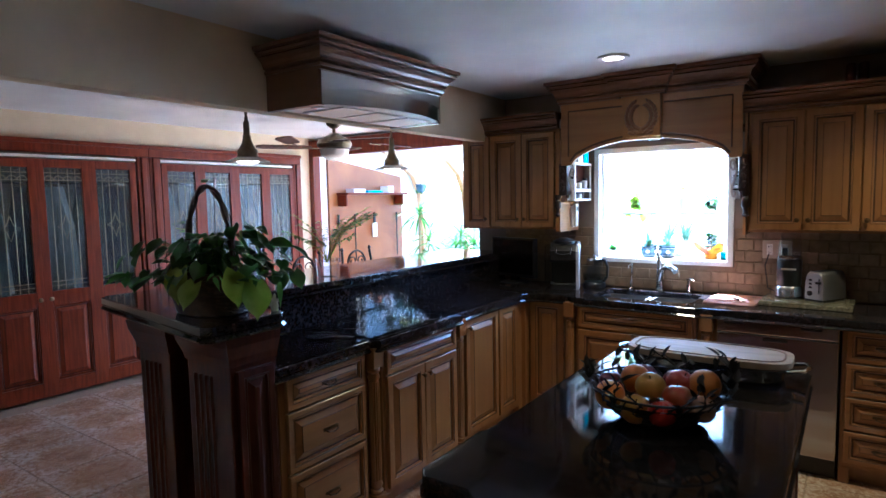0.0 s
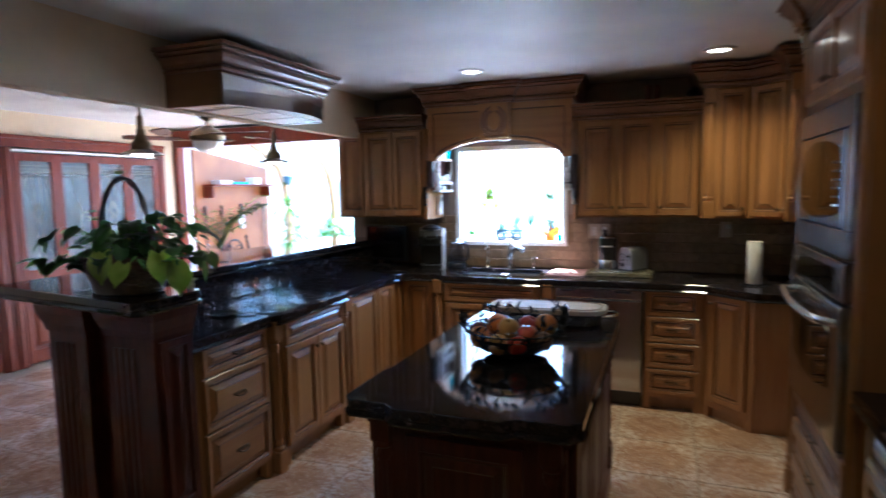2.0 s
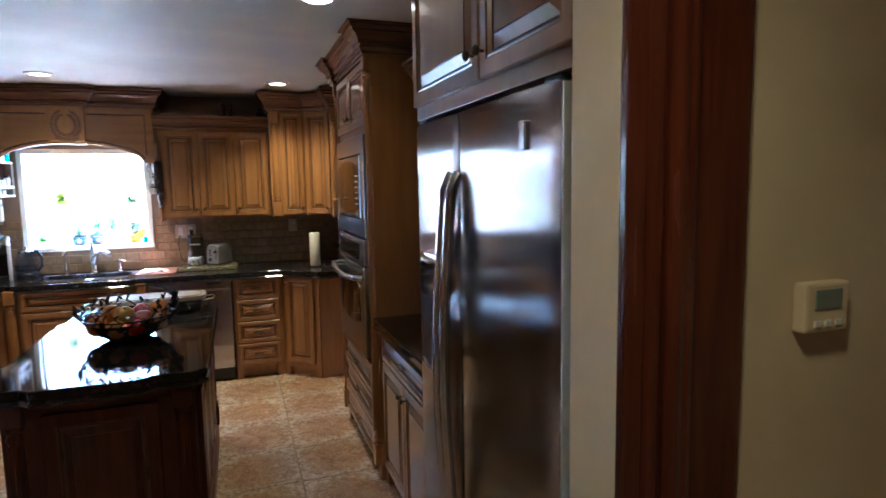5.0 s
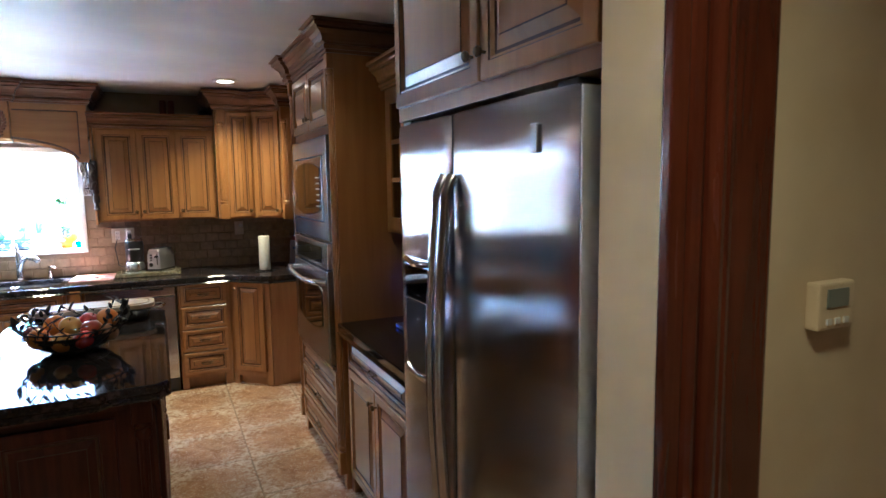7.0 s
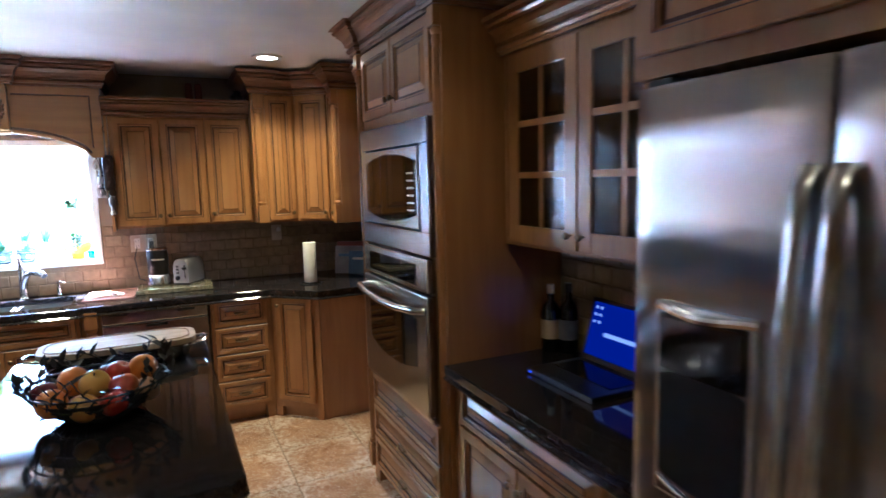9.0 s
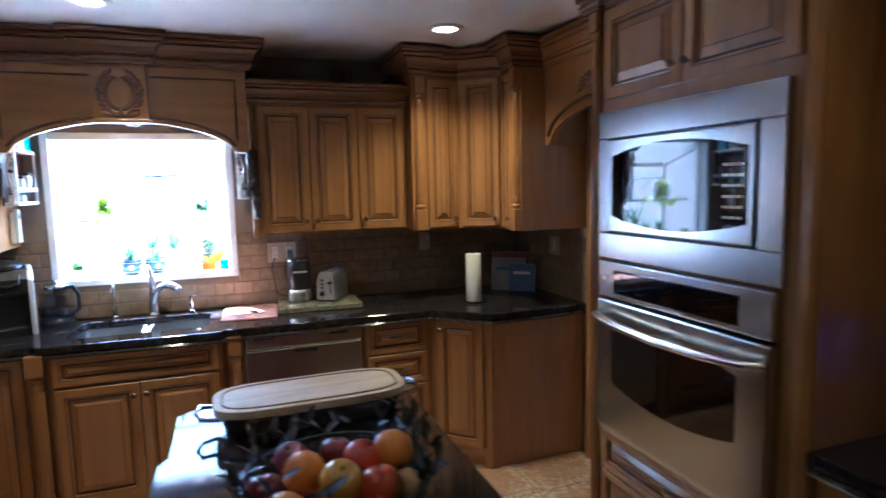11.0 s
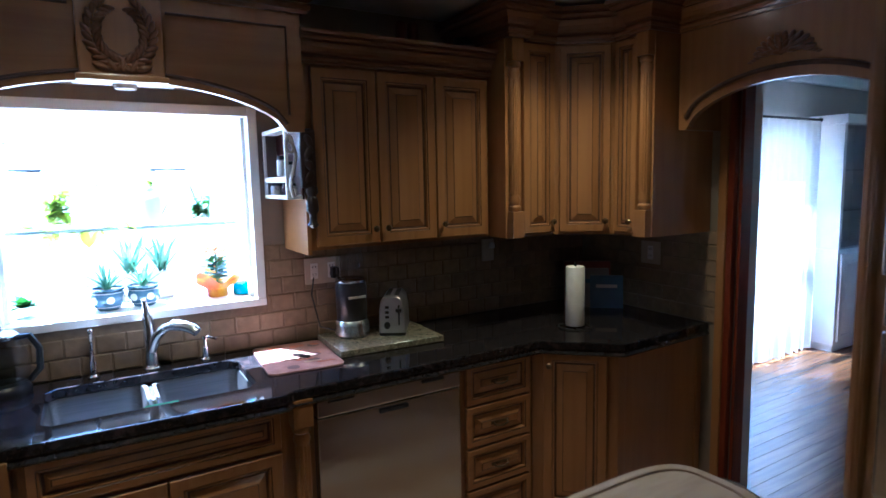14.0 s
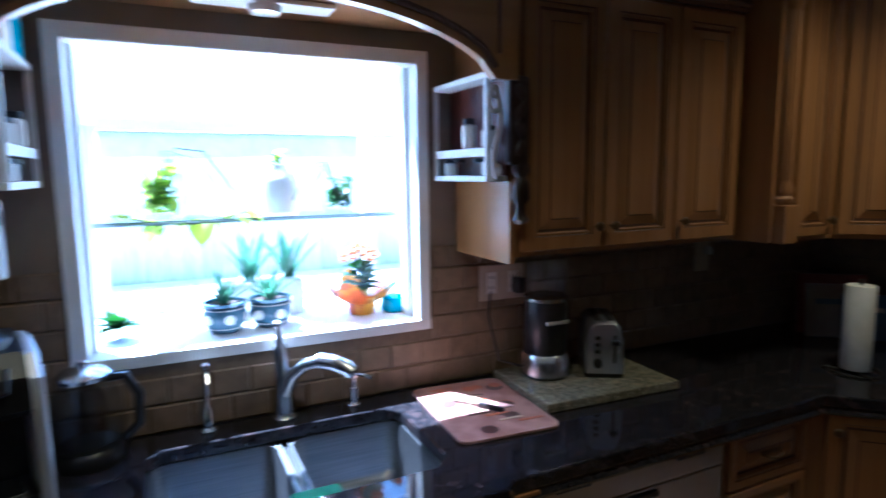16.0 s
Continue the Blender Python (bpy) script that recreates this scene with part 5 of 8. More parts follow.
for nm, lp in (("front_pane", [(W0 + 0.04, 5.008, 1.16), (W1 - 0.04, 5.008, 1.16), (W1 - 0.04, 5.008, 1.71), (W0 + 0.04, 5.008, 1.71)]),
               ("roof_pane", [(W0 + 0.04, 4.58, 1.868), (W1 - 0.04, 4.58, 1.868), (W1 - 0.04, 5.02, 1.722), (W0 + 0.04, 5.02, 1.722)]),
               ("side_pane", [(W0 + 0.02, 4.60, 1.13), (W0 + 0.02, 5.0, 1.13), (W0 + 0.02, 5.0, 1.72), (W0 + 0.02, 4.60, 1.85)]),
               ("side_pane", [(W1 - 0.02, 4.60, 1.13), (W1 - 0.02, 5.0, 1.13), (W1 - 0.02, 5.0, 1.72), (W1 - 0.02, 4.60, 1.85)])):
    bm = bmesh.new()
    bm.faces.new([bm.verts.new(p) for p in lp])
    bmesh.ops.solidify(bm, geom=bm.faces[:], thickness=0.004)
    p = part(nm, bm, CLEAR, root)
    p.visible_shadow = False
part("shelf_edge", box(W0 + 0.045, W1 - 0.045, 4.674, 4.6785, 1.424, 1.434, 0.001), mat("ground_glass_edge", (0.05, 0.075, 0.075), (0.09, 0.12, 0.12), 0.2, scale=12), root, "dark ground edge of the glass shelf")
part("glass_shelf", box(W0 + 0.045, W1 - 0.045, 4.68, 4.985, 1.425, 1.433), CLEAR, root, "clear glass shelf").visible_shadow = False
for z in (1.425,):
    part("shelf_edge", box(W0 + 0.045, W1 - 0.045, 4.672, 4.679, z - 0.002, z + 0.006), GLASSEDGE, root, "pale glass edge")
    part("shelf_edge", box(W0 + 0.045, W1 - 0.045, 4.983, 4.99, 1.60, 1.611), GLASSEDGE, root, "pale glass edge")

# ---- sunroom: curved wooden ribs, glass roof and front ----
origin(0.03, -0.185)


def rib(x):
    pts = [(x, 5.50, 2.72), (x, 6.6, 2.36), (x, 7.05, 2.18), (x, 7.35, 1.98), (x, 7.52, 1.70), (x, 7.58, 1.35), (x, 7.60, 0.45)]
    out = []
    for i in range(len(pts) - 1):
        for k in range(4):
            out.append(tuple(pts[i][j] + (pts[i + 1][j] - pts[i][j]) * k / 4 for j in range(3)))
    return out + [pts[-1]]


RIBX = (-4.74, -3.95, -3.16, -2.37, -2.03)
RIBWOOD = mat("laminated_rib", (0.42, 0.24, 0.10), (0.54, 0.33, 0.15), 0.4, scale=4, stretch=(8, 2, 2))
root = tagged(thing("window_2", "glazed sunroom with curved laminated wooden ribs", "sunroom"), kind="structure")
for x in RIBX:
    bm = bmesh.new()
    P = rib(x)
    loops = []
    for i, p in enumerate(P):
        d = Vector(P[min(i + 1, len(P) - 1)]) - Vector(P[max(i - 1, 0)])
        n = Vector((0, -d.z, d.y)).normalized() * 0.11
        loops.append([(x - 0.035, p[1], p[2]), (x + 0.035, p[1], p[2]), (x + 0.035, p[1] - n.y, p[2] - n.z), (x - 0.035, p[1] - n.y, p[2] - n.z)])
    rings(bm, loops, True, True, True)
    part("rib", bm, RIBWOOD, root, "curved laminated wooden rib")
for x0, x1 in zip(RIBX, RIBX[1:]):
    bm = bmesh.new()
    rings(bm, [[(a, p[1] + 0.01, p[2] + 0.01) for a in (x0, x1)] for p in rib(0)], False)
    p = part("pane", bm, SUNGLASS, root)
part("purlin", box(-4.8, -1.98, 6.55, 6.60, 2.325, 2.365, 0.004), RIBWOOD, root)
part("ridge_plate", box(-4.8, -1.98, 5.45, 5.53, 2.29, 2.75, 0.004), WHITE, root)
root = thing("wall_shelf", "dark wooden wall shelf with brackets on the panelling", "shelf", DIN_X + 0.03, 0)
part("board", box(0.0, 0.2, 5.75, 6.95, 1.645, 1.67, 0.003), CHERRY_H, root)
for y in (5.78, 6.9):
    part("bracket", box(0.0, 0.15, y - 0.015, y + 0.015, 1.50, 1.645, 0.012), CHERRY, root)
for k, (y, w, h, c) in enumerate(((6.0, 0.22, 0.05, PAPER), (6.3, 0.3, 0.03, CYAN), (6.62, 0.12, 0.09, PAPER))):
    solid("box_on_shelf" if k != 1 else "book", box(DIN_X + 0.06, DIN_X + 0.2, y - w / 2, y + w / 2, 1.671, 1.671 + h, 0.004), c,
          "small %s lying on the wall shelf" % ("white carton" if k != 1 else "blue-green book"), "box" if k != 1 else "book")
root = thing("hanging_tag", "black and white fob hanging from a hook on the panelling", "key fob", DIN_X + 0.035, 6.42)
part("hook", tube([(0, 0, 1.40), (0.03, 0, 1.40), (0.035, 0, 1.42)], 0.006, 6), IRON, root)
part("strap", box(0.022, 0.034, -0.02, 0.02, 1.26, 1.40, 0.004), BLACK, root)
part("fob", box(0.02, 0.036, -0.045, 0.045, 1.08, 1.27, 0.01), PAPER, root, "pale patterned cloth fob")
for y in (5.75, 6.05, 6.9):
    root = thing("fire_tool", "black iron hook on the wood panelling", "hook", DIN_X + 0.035, y, 0, 0, "hooks on the panelling")
    part("rod", tube([(0.02, 0, 0.8), (0.02, 0, 1.28)], 0.008, 6), IRON, root)
    part("grip", tube([(0.02, 0, 1.28), (0.02, 0, 1.40)], 0.014, 8), IRON, root)

# ---- east room ----
origin()
origin(-0.5)
root = tagged(thing("window_3", "tall white window behind sheer curtains", "window"), kind="structure")
fr = bmesh.new()
for a, b, c, d in ((4.1, 4.16, 0.3, 1.98), (5.14, 5.2, 0.3, 1.98), (4.16, 5.14, 1.92, 1.98), (4.16, 5.14, 0.3, 0.36), (4.16, 5.14, 1.12, 1.17)):
    box(a, b, 4.87, 4.93, c, d, 0.004, fr)
part("window_frame", fr, WHITE, root)
part("pane", box(4.16, 5.14, 4.90, 4.904, 0.36, 1.92), EASTGLASS, root)
root = thing("curtain", "white sheer floor-length curtain on a rod", "curtain", 0, 0)
bm = bmesh.new()
n = 90
loops = [[(4.03 + 1.22 * i / n, 4.70 + (0.012 + 0.012 * z / 6) * math.sin(i * 0.9 + 0.5 * math.sin(z)) - 0.01 * math.sin(i * 0.37), 2.03 - 2.0 * z / 6 + (0.012 * math.sin(i * 0.8) if z == 6 else 0)) for i in range(n + 1)] for z in range(7)]
rings(bm, loops, False)
part("cloth", bm, SHEER, root, "white sheer cloth", True)
bm = bmesh.new()
rings(bm, [[(4.03 + 1.22 * i / n, 4.675 + 0.014 * math.sin(i * 0.8), 2.02 - 0.5 * z / 4) for i in range(n + 1)] for z in range(5)], False)
part("cloth_valance", bm, SHEER, root, "white sheer upper flounce", True)
part("curtain_rod", tube([(3.97, 4.70, 2.04), (5.27, 4.70, 2.04)], 0.010, 8), IRON, root, "dark curtain rod")
for x in (3.97, 5.27):
    part("finial", lathe([(0.004, -0.02), (0.02, -0.01), (0.02, 0.01), (0.004, 0.02)], 12, None, (x, 4.70, 2.04)), IRON, root)
origin()
root = tagged(thing("window_4", "white window of the next room", "window"), kind="structure")
fr = bmesh.new()
for a, b, c, d in ((2.6, 2.67, 0.9, 2.1), (3.43, 3.5, 0.9, 2.1), (2.67, 3.43, 2.03, 2.1), (2.67, 3.43, 0.9, 0.97), (3.02, 3.08, 0.97, 2.03)):
    box(6.42, 6.48, a, b, c, d, 0.004, fr)
for k in range(17):
    box(6.40, 6.44, 2.67, 3.43, 0.99 + k * 0.06, 0.996 + k * 0.06, 0, fr)
part("window_frame", fr, WHITE, root)
part("pane", box(6.45, 6.454, 2.67, 3.43, 0.97, 2.03), EASTGLASS, root)
root = thing("china_cabinet", "tall white glazed china cabinet in the corner of the next room", "cabinet", 4.86, 4.54, 0, 0)
part("lower_body", box(0.0, 0.82, 0.0, 0.29, 0.06, 0.92, 0.006), WHITE, root)
part("plinth", box(0.02, 0.80, 0.02, 0.29, 0.003, 0.06), WHITE, root)
for x in (0.03, 0.42):
    p = part("door", raised(0.37, 0.78, 0.055), [WHITE, WHITE], root)
    p.location = (x, -0.001, 0.10)
bm = box(0.0, 0.04, 0.0, 0.29, 0.92, 2.0, 0.004)
box(0.78, 0.82, 0.0, 0.29, 0.92, 2.0, 0.004, bm)
box(0.04, 0.78, 0.27, 0.29, 0.92, 2.0, 0, bm)
box(-0.02, 0.84, -0.03, 0.29, 2.0, 2.08, 0.01, bm)
part("upper_frame", bm, WHITE, root)
for x0, x1 in ((0.045, 0.408), (0.412, 0.775)):
    g = part("glass_door", box(x0, x1, -0.004, 0.002, 0.94, 1.99), EASTGLASS, root, "bluish glass door")
    part("hinge", box(x0, x0 + 0.02, -0.012, -0.004, 1.02, 1.05, 0.002), CHROME, g)
    part("hinge", box(x0, x0 + 0.02, -0.012, -0.004, 1.87, 1.90, 0.002), CHROME, g)
for z in (1.25, 1.6):
    part("shelf", box(0.045, 0.775, 0.03, 0.265, z, z + 0.012), CLEAR, root)
for dx, dy, rz in ((0, 0, 20), (0.16, 0.05, 50)):
    o = thing("shoe", "small red shoe lying on the wooden floor", "shoe", 2.86 + dx, 4.40 + dy, 0, rz, "pair of red shoes")
    bm = lathe([(0.03, 0.0), (0.048, 0.004), (0.05, 0.03), (0.042, 0.055), (0.02, 0.07), (0.004, 0.074)], 18)
    bmesh.ops.scale(bm, verts=bm.verts, vec=(2.3, 0.85, 1.0))
    part("upper", bm, F_RED, o)
    part("sole", box(-0.11, 0.11, -0.038, 0.038, 0.0, 0.012, 0.005), BLACK, o)

# ---- range hood over the cooktop ----
origin(-0.04, 0.01, 0.02)
root = thing("range_hood", "stainless steel range hood with a bowed front under a walnut crown", "range hood")
HY0, HY1 = 2.13, 3.06
part("crown", sweep([(-1.72, HY0), (-1.36, HY0), (-1.36, HY1), (-1.72, HY1)], [(-0.02, 2.138)] + [(o * 1.05, z) for o, z in crown(2.14, 0.137, 0.086)][1:-1] + [(-0.02, 2.277)]), WALNUT, root, "walnut crown moulding")
part("crown_top", box(-1.72, -1.35, HY0 + 0.0, HY1, 2.25, 2.27), WALNUT, root)
part("side_panel", box(-1.72, -1.365, HY0 - 0.014, HY0 + 0.02, 1.983, 2.16), WALNUT, root, "dark wood side")
part("side_panel", box(-1.72, -1.365, HY1 - 0.02, HY1 + 0.014, 1.983, 2.16), WALNUT, root, "dark wood side")
part("front_plate", box(-1.372, -1.36, HY0 + 0.002, HY1 - 0.002, 2.03, 2.158, 0.002), HOODPLATE, root, "brushed steel front")
n = 28
bow = [(-1.36 + 0.13 * (1 - (2 * i / n - 1) ** 2), HY0 + (HY1 - HY0) * i / n) for i in range(n + 1)]
vis = bmesh.new()
lp = bow + [(-1.66, HY1), (-1.66, HY0)]
rings(vis, [[(x, y, 1.985) for x, y in lp], [(x, y, 2.06) for x, y in lp]], True, False, True)
part("visor", vis, STEEL, root, "bowed polished steel visor", True)
part("lamp_panel", prism([(x - 0.012, y) for x, y in bow[1:-1]] + [(-1.66, HY1 - 0.03), (-1.66, HY0 + 0.03)], 1.986, 1.996), SATIN, root, "steel underside")
for k in range(3):
    part("grease_filter", box(-1.62, -1.34, HY0 + 0.12 + k * 0.24, HY0 + 0.33 + k * 0.24, 1.978, 1.987, 0.003), SATIN, root, "steel filter")
for y in (HY0 + 0.06, HY1 - 0.06):
    part("hood_lamp", lathe([(0.0, 1.980), (0.03, 1.980), (0.034, 1.987)], 16, None, (-1.45, y, 0)), WHITECER, root, "small round lamp")

# ---- recessed ceiling lights ----
origin()
first = None
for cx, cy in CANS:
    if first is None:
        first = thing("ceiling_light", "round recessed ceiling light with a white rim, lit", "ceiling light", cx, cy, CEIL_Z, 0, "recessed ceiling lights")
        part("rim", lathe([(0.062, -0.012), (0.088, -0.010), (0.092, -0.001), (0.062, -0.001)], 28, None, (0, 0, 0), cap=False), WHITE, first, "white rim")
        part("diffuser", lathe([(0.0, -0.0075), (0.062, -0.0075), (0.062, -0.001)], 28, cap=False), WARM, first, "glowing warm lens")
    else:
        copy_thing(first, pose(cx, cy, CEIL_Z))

# ---- dining side: pendants, fan, closet doors ----
first = None
for py in (2.235, 3.436):
    if first is None:
        first = thing("pendant_lamp", "antique brass pendant lamp with a wide glass rim on a chain", "pendant lamp", -2.07, py, 0, 0, "pendants over the bar")
        part("chain", tube([(0, 0, 2.0), (0, 0, DIN_Z)], 0.007, 6), BRASS, first)
        for k in range(9):
            part("chain_link", tube(arc((0, 0, 2.01 + k * 0.031), 0.014, 0, 360, 10, "xz" if k % 2 else "yz", 0.6), 0.0035, 5), BRASS, first)
        part("ceiling_cup", lathe([(0.06, DIN_Z - 0.03), (0.06, DIN_Z - 0.002)], 20), BRASS, first)
        part("shade", lathe([(0.010, 2.0), (0.016, 1.99), (0.017, 1.925), (0.022, 1.92), (0.022, 1.905), (0.027, 1.885), (0.042, 1.855), (0.052, 1.845), (0.054, 1.81), (0.066, 1.803)][::-1], 28, cap=False), BRASS, first, "antique brass bell")
        part("glass_rim", lathe([(0.066, 1.805), (0.115, 1.785), (0.118, 1.780), (0.066, 1.797)], 32, cap=False), WHITECER, first, "pale glass rim")
        part("bulb", lathe([(0.0, 1.772), (0.05, 1.776), (0.062, 1.79), (0.05, 1.80)], 24, cap=False), WARM, first, "glowing lens")
    else:
        copy_thing(first, pose(-2.07, py, 0))

origin(0.03, -0.185)
root = thing("ceiling_fan", "brown ceiling fan with long wooden blades and a white light bowl", "ceiling fan", -3.3, 4.27, 0)
part("canopy", lathe([(0.03, 2.22), (0.065, 2.25), (0.07, 2.288)], 24), BRASS, root)
part("rod", tube([(0, 0, 2.17), (0, 0, 2.23)], 0.014, 8), BRASS, root)
part("motor", lathe([(0.09, 2.03), (0.145, 2.045), (0.16, 2.08), (0.14, 2.12), (0.07, 2.155), (0.03, 2.18)], 28), BRASS, root, "brown metal motor housing")
part("light_bowl", lathe([(0.0, 1.93), (0.07, 1.94), (0.12, 1.975), (0.135, 2.03), (0.12, 2.035)], 28), WHITECER, root, "white glass bowl")
for k in range(5):
    a = radians(72 * k + 20)
    m = Matrix.Rotation(a, 4, "Z") @ Matrix.Rotation(radians(9), 4, "X")
    b = part("blade", prism([(0.16, -0.045), (0.22, -0.06), (0.60, -0.07), (0.65, -0.05), (0.66, 0.0), (0.65, 0.05), (0.60, 0.07), (0.22, 0.06), (0.16, 0.045)], 2.10, 2.108), MAHOG, root, "dark wooden blade")
    b.matrix_local = m
    c = part("blade_arm", box(0.09, 0.24, -0.015, 0.015, 2.09, 2.10, 0.003), BRASS, root)
    c.matrix_local = m


def closet_leaf(w=0.40, h=1.93):
    root = thing("closet_door", "red-stained folding closet door leaf with leaded textured glass", "door", 0, 0, 0, 0, "folding closet doors")
    bm = bmesh.new()
    g0, g1, s = 0.86, 1.86, 0.058
    for a, b, c, d in ((0, s, 0, h), (w - s, w, 0, h), (s, w - s, 0, 0.12), (s, w - s, g0 - 0.12, g0), (s, w - s, g1, h)):
        box(a, b, -0.035, 0, c, d, 0.003, bm)
    fr = part("frame", bm, CHERRY, root)
    p = part("panel", raised(w - 2 * s, g0 - 0.24, 0.02, 0.022), [CHERRY, MAHOG], root)
    p.location = (s, -0.004, 0.12)
    part("pane", box(s - 0.005, w - s + 0.005, -0.02, -0.015, g0, g1), LEADED, root, "textured leaded glass")
    ld = bmesh.new()
    cx, r = w / 2, 0.0028
    for x in (s + 0.05, cx - 0.035, cx + 0.035, w - s - 0.05):
        tube([(x, -0.023, g0), (x, -0.023, g1)], r, 5, ld)
    for z in (g0 + 0.04, g0 + 0.075, g1 - 0.04, g1 - 0.1):
        tube([(s, -0.023, z), (w - s, -0.023, z)], r, 5, ld)
    for k in range(4):
        x0 = s + (w - 2 * s) * (k + 0.5) / 4
        tube(arc((x0, -0.023, g1 - 0.1), 0.034, 0, 180, 8), r, 5, ld)
    zc = (g0 + g1) / 2 + 0.02
    dia = [(cx, -0.024, zc + 0.1), (cx + 0.025, -0.024, zc + 0.025), (cx + 0.07, -0.024, zc), (cx + 0.025, -0.024, zc - 0.025), (cx, -0.024, zc - 0.1), (cx - 0.025, -0.024, zc - 0.025), (cx - 0.07, -0.024, zc), (cx - 0.025, -0.024, zc + 0.025)]
    tube(dia + dia[:1], r, 5, ld)
    part("leading", ld, CAME, root, "brass-coloured came")
    return root


leaf0 = closet_leaf()
k = 0
for y0 in (1.638, 3.478):
    for i in range(4):
        m = pose(DIN_X - 0.01 + ORG[0], y0 + i * 0.3985 + ORG[1], 0.02, 0, 0, 90)
        if k == 0:
            leaf0.matrix_world = m
            d = leaf0
        else:
            d = copy_thing(leaf0, m)
        if i in (1, 2):
            kn = part("knob", lathe([(0.006, 0), (0.006, 0.015), (0.018, 0.022), (0.016, 0.032), (0.004, 0.036)], 14), BRASS, d, "brass knob")
            kn.matrix_local = pose(0.36 if i == 1 else 0.04, -0.035, 0.80, 90)
        k += 1

GARB = [mat("white_cloth", (0.6, 0.6, 0.6), (0.7, 0.7, 0.7), 0.9, scale=9), mat("navy_cloth", (0.03, 0.04, 0.08), (0.05, 0.06, 0.12), 0.9, scale=9),
        mat("red_cloth", (0.16, 0.03, 0.04), (0.22, 0.05, 0.05), 0.9, scale=9), mat("grey_cloth", (0.1, 0.11, 0.12), (0.16, 0.17, 0.18), 0.9, scale=9)]
structure("trim_closet_rail", tube([(-5.25, 1.42, 1.78), (-5.25, 5.28, 1.78)], 0.015, 8), STEEL, "steel hanging rail in the closet", "rail")
for i in range(14):
    yy = 1.75 + i * 0.25
    own = bmesh.new()
    hh = 0.75 + 0.3 * random.random()
    loops = []
    for z in range(9):
        u = z / 8
        wd = (0.10 + 0.16 * min(1, u * 3)) * (1 + 0.15 * u)
        loops.append([(-5.25 + wd * math.cos(a) * (1 + 0.12 * math.sin(5 * a + i)), yy + (0.05 + 0.04 * u) * math.sin(a) * (1 + 0.2 * math.sin(4 * a + i + u)), 1.74 - hh * u) for a in (2 * math.pi * q / 20 for q in range(20))])
    rings(own, loops, True, True, True)
    cm, word = (GARB[0], "white") if i in (2, 4, 8, 10) else ((GARB[1], "navy"), (GARB[2], "dark red"), (GARB[3], "grey"))[i % 3]
    solid("garment", own, cm, "%s garment hanging in the closet" % word, "clothing", "hanging clothes", True)


origin()

# ---- plants ----
def leaf_mesh(name, length, width, material, heart=True, droop=0.25, fold=0.25):
    bm = bmesh.new()
    n = 8
    loops = []
    for i in range(n + 1):
        u = i / n
        wv = (math.sin(math.pi * min(1, u * 0.92 + 0.16)) ** 0.8 * (1.0 if heart else 0.75)) * width / 2 * (1 if u < 0.98 else 0.15)
        back = -0.16 * length * max(0, 0.25 - u) * 4 if heart else 0
        z = -droop * length * u * u
        loops.append([(-wv, u * length + back, z + fold * wv), (-wv * 0.5, u * length + back * 0.6, z + fold * wv * 0.35), (0, u * length, z), (wv * 0.5, u * length + back * 0.6, z + fold * wv * 0.35), (wv, u * length + back, z + fold * wv)])
    rings(bm, loops, False)
    me = part(name, bm, material, None, "", True)
    data = me.data
    bpy.data.objects.remove(me)
    return data


L1, L2, L3 = leaf_mesh("leaf", 0.095, 0.085, LEAF), leaf_mesh("leaf", 0.125, 0.105, LEAF_Y), leaf_mesh("leaf", 0.11, 0.035, LEAF_P, False, 0.5)
L4 = leaf_mesh("leaf", 0.45, 0.05, LEAF_P, False, 0.75, 0.4)
L5 = leaf_mesh("leaf", 0.05, 0.022, LEAF_P, False, 0.2)
ALOE = mat("aloe_leaf", (0.05, 0.12, 0.07), (0.10, 0.2, 0.12), 0.4, scale=20)
let_light_through(ALOE, 0.35)
L6 = leaf_mesh("leaf", 0.15, 0.02, ALOE, False, 0.1, 0.6)
L7 = leaf_mesh("leaf", 0.07, 0.06, LEAF_Y)
L8 = leaf_mesh("leaf", 0.06, 0.045, LEAF, False, 0.3)


def stick(mesh, parent, place, yaw, pitch, roll=0.0, scale=1.0, name="leaf"):
    o = new(name, mesh)
    o.parent = parent
    o.matrix_local = Matrix.Translation(place) @ Matrix.Rotation(radians(yaw), 4, "Z") @ Matrix.Rotation(radians(pitch), 4, "X") @ Matrix.Rotation(radians(roll), 4, "Y") @ Matrix.Diagonal((scale, scale, scale, 1))
    return o


rng = random.Random(7)
BX, BY, BZ = -1.53, 1.62, 1.13
root = thing("plant_basket", "trailing pothos plants in a dark woven basket with a hooped handle", "potted plant", BX, BY, BZ)
bk = bmesh.new()
loops = []
for k in range(23):
    z = 0.004 + 0.15 * k / 22
    loops.append([(0.20 * (0.82 + 0.24 * z / 0.15) * math.cos(a) * (1 + 0.022 * math.sin(14 * a + math.pi * (k % 2))), 0.14 * (0.82 + 0.24 * z / 0.15) * math.sin(a) * (1 + 0.022 * math.sin(14 * a + math.pi * (k % 2))), z + 0.002 * math.sin(14 * a)) for a in (2 * math.pi * i / 84 for i in range(84))])
rings(bk, loops, True, True, False)
part("basket", bk, WICKER, root, "dark woven wicker basket", True)
for s in (0.0, 2.1, 4.2):
    part("rim_coil", tube([(0.213 * math.cos(a), 0.149 * math.sin(a), 0.155 + 0.006 * math.sin(11 * a + s)) for a in (2 * math.pi * i / 60 for i in range(61))], 0.006, 6), WICKER, root)
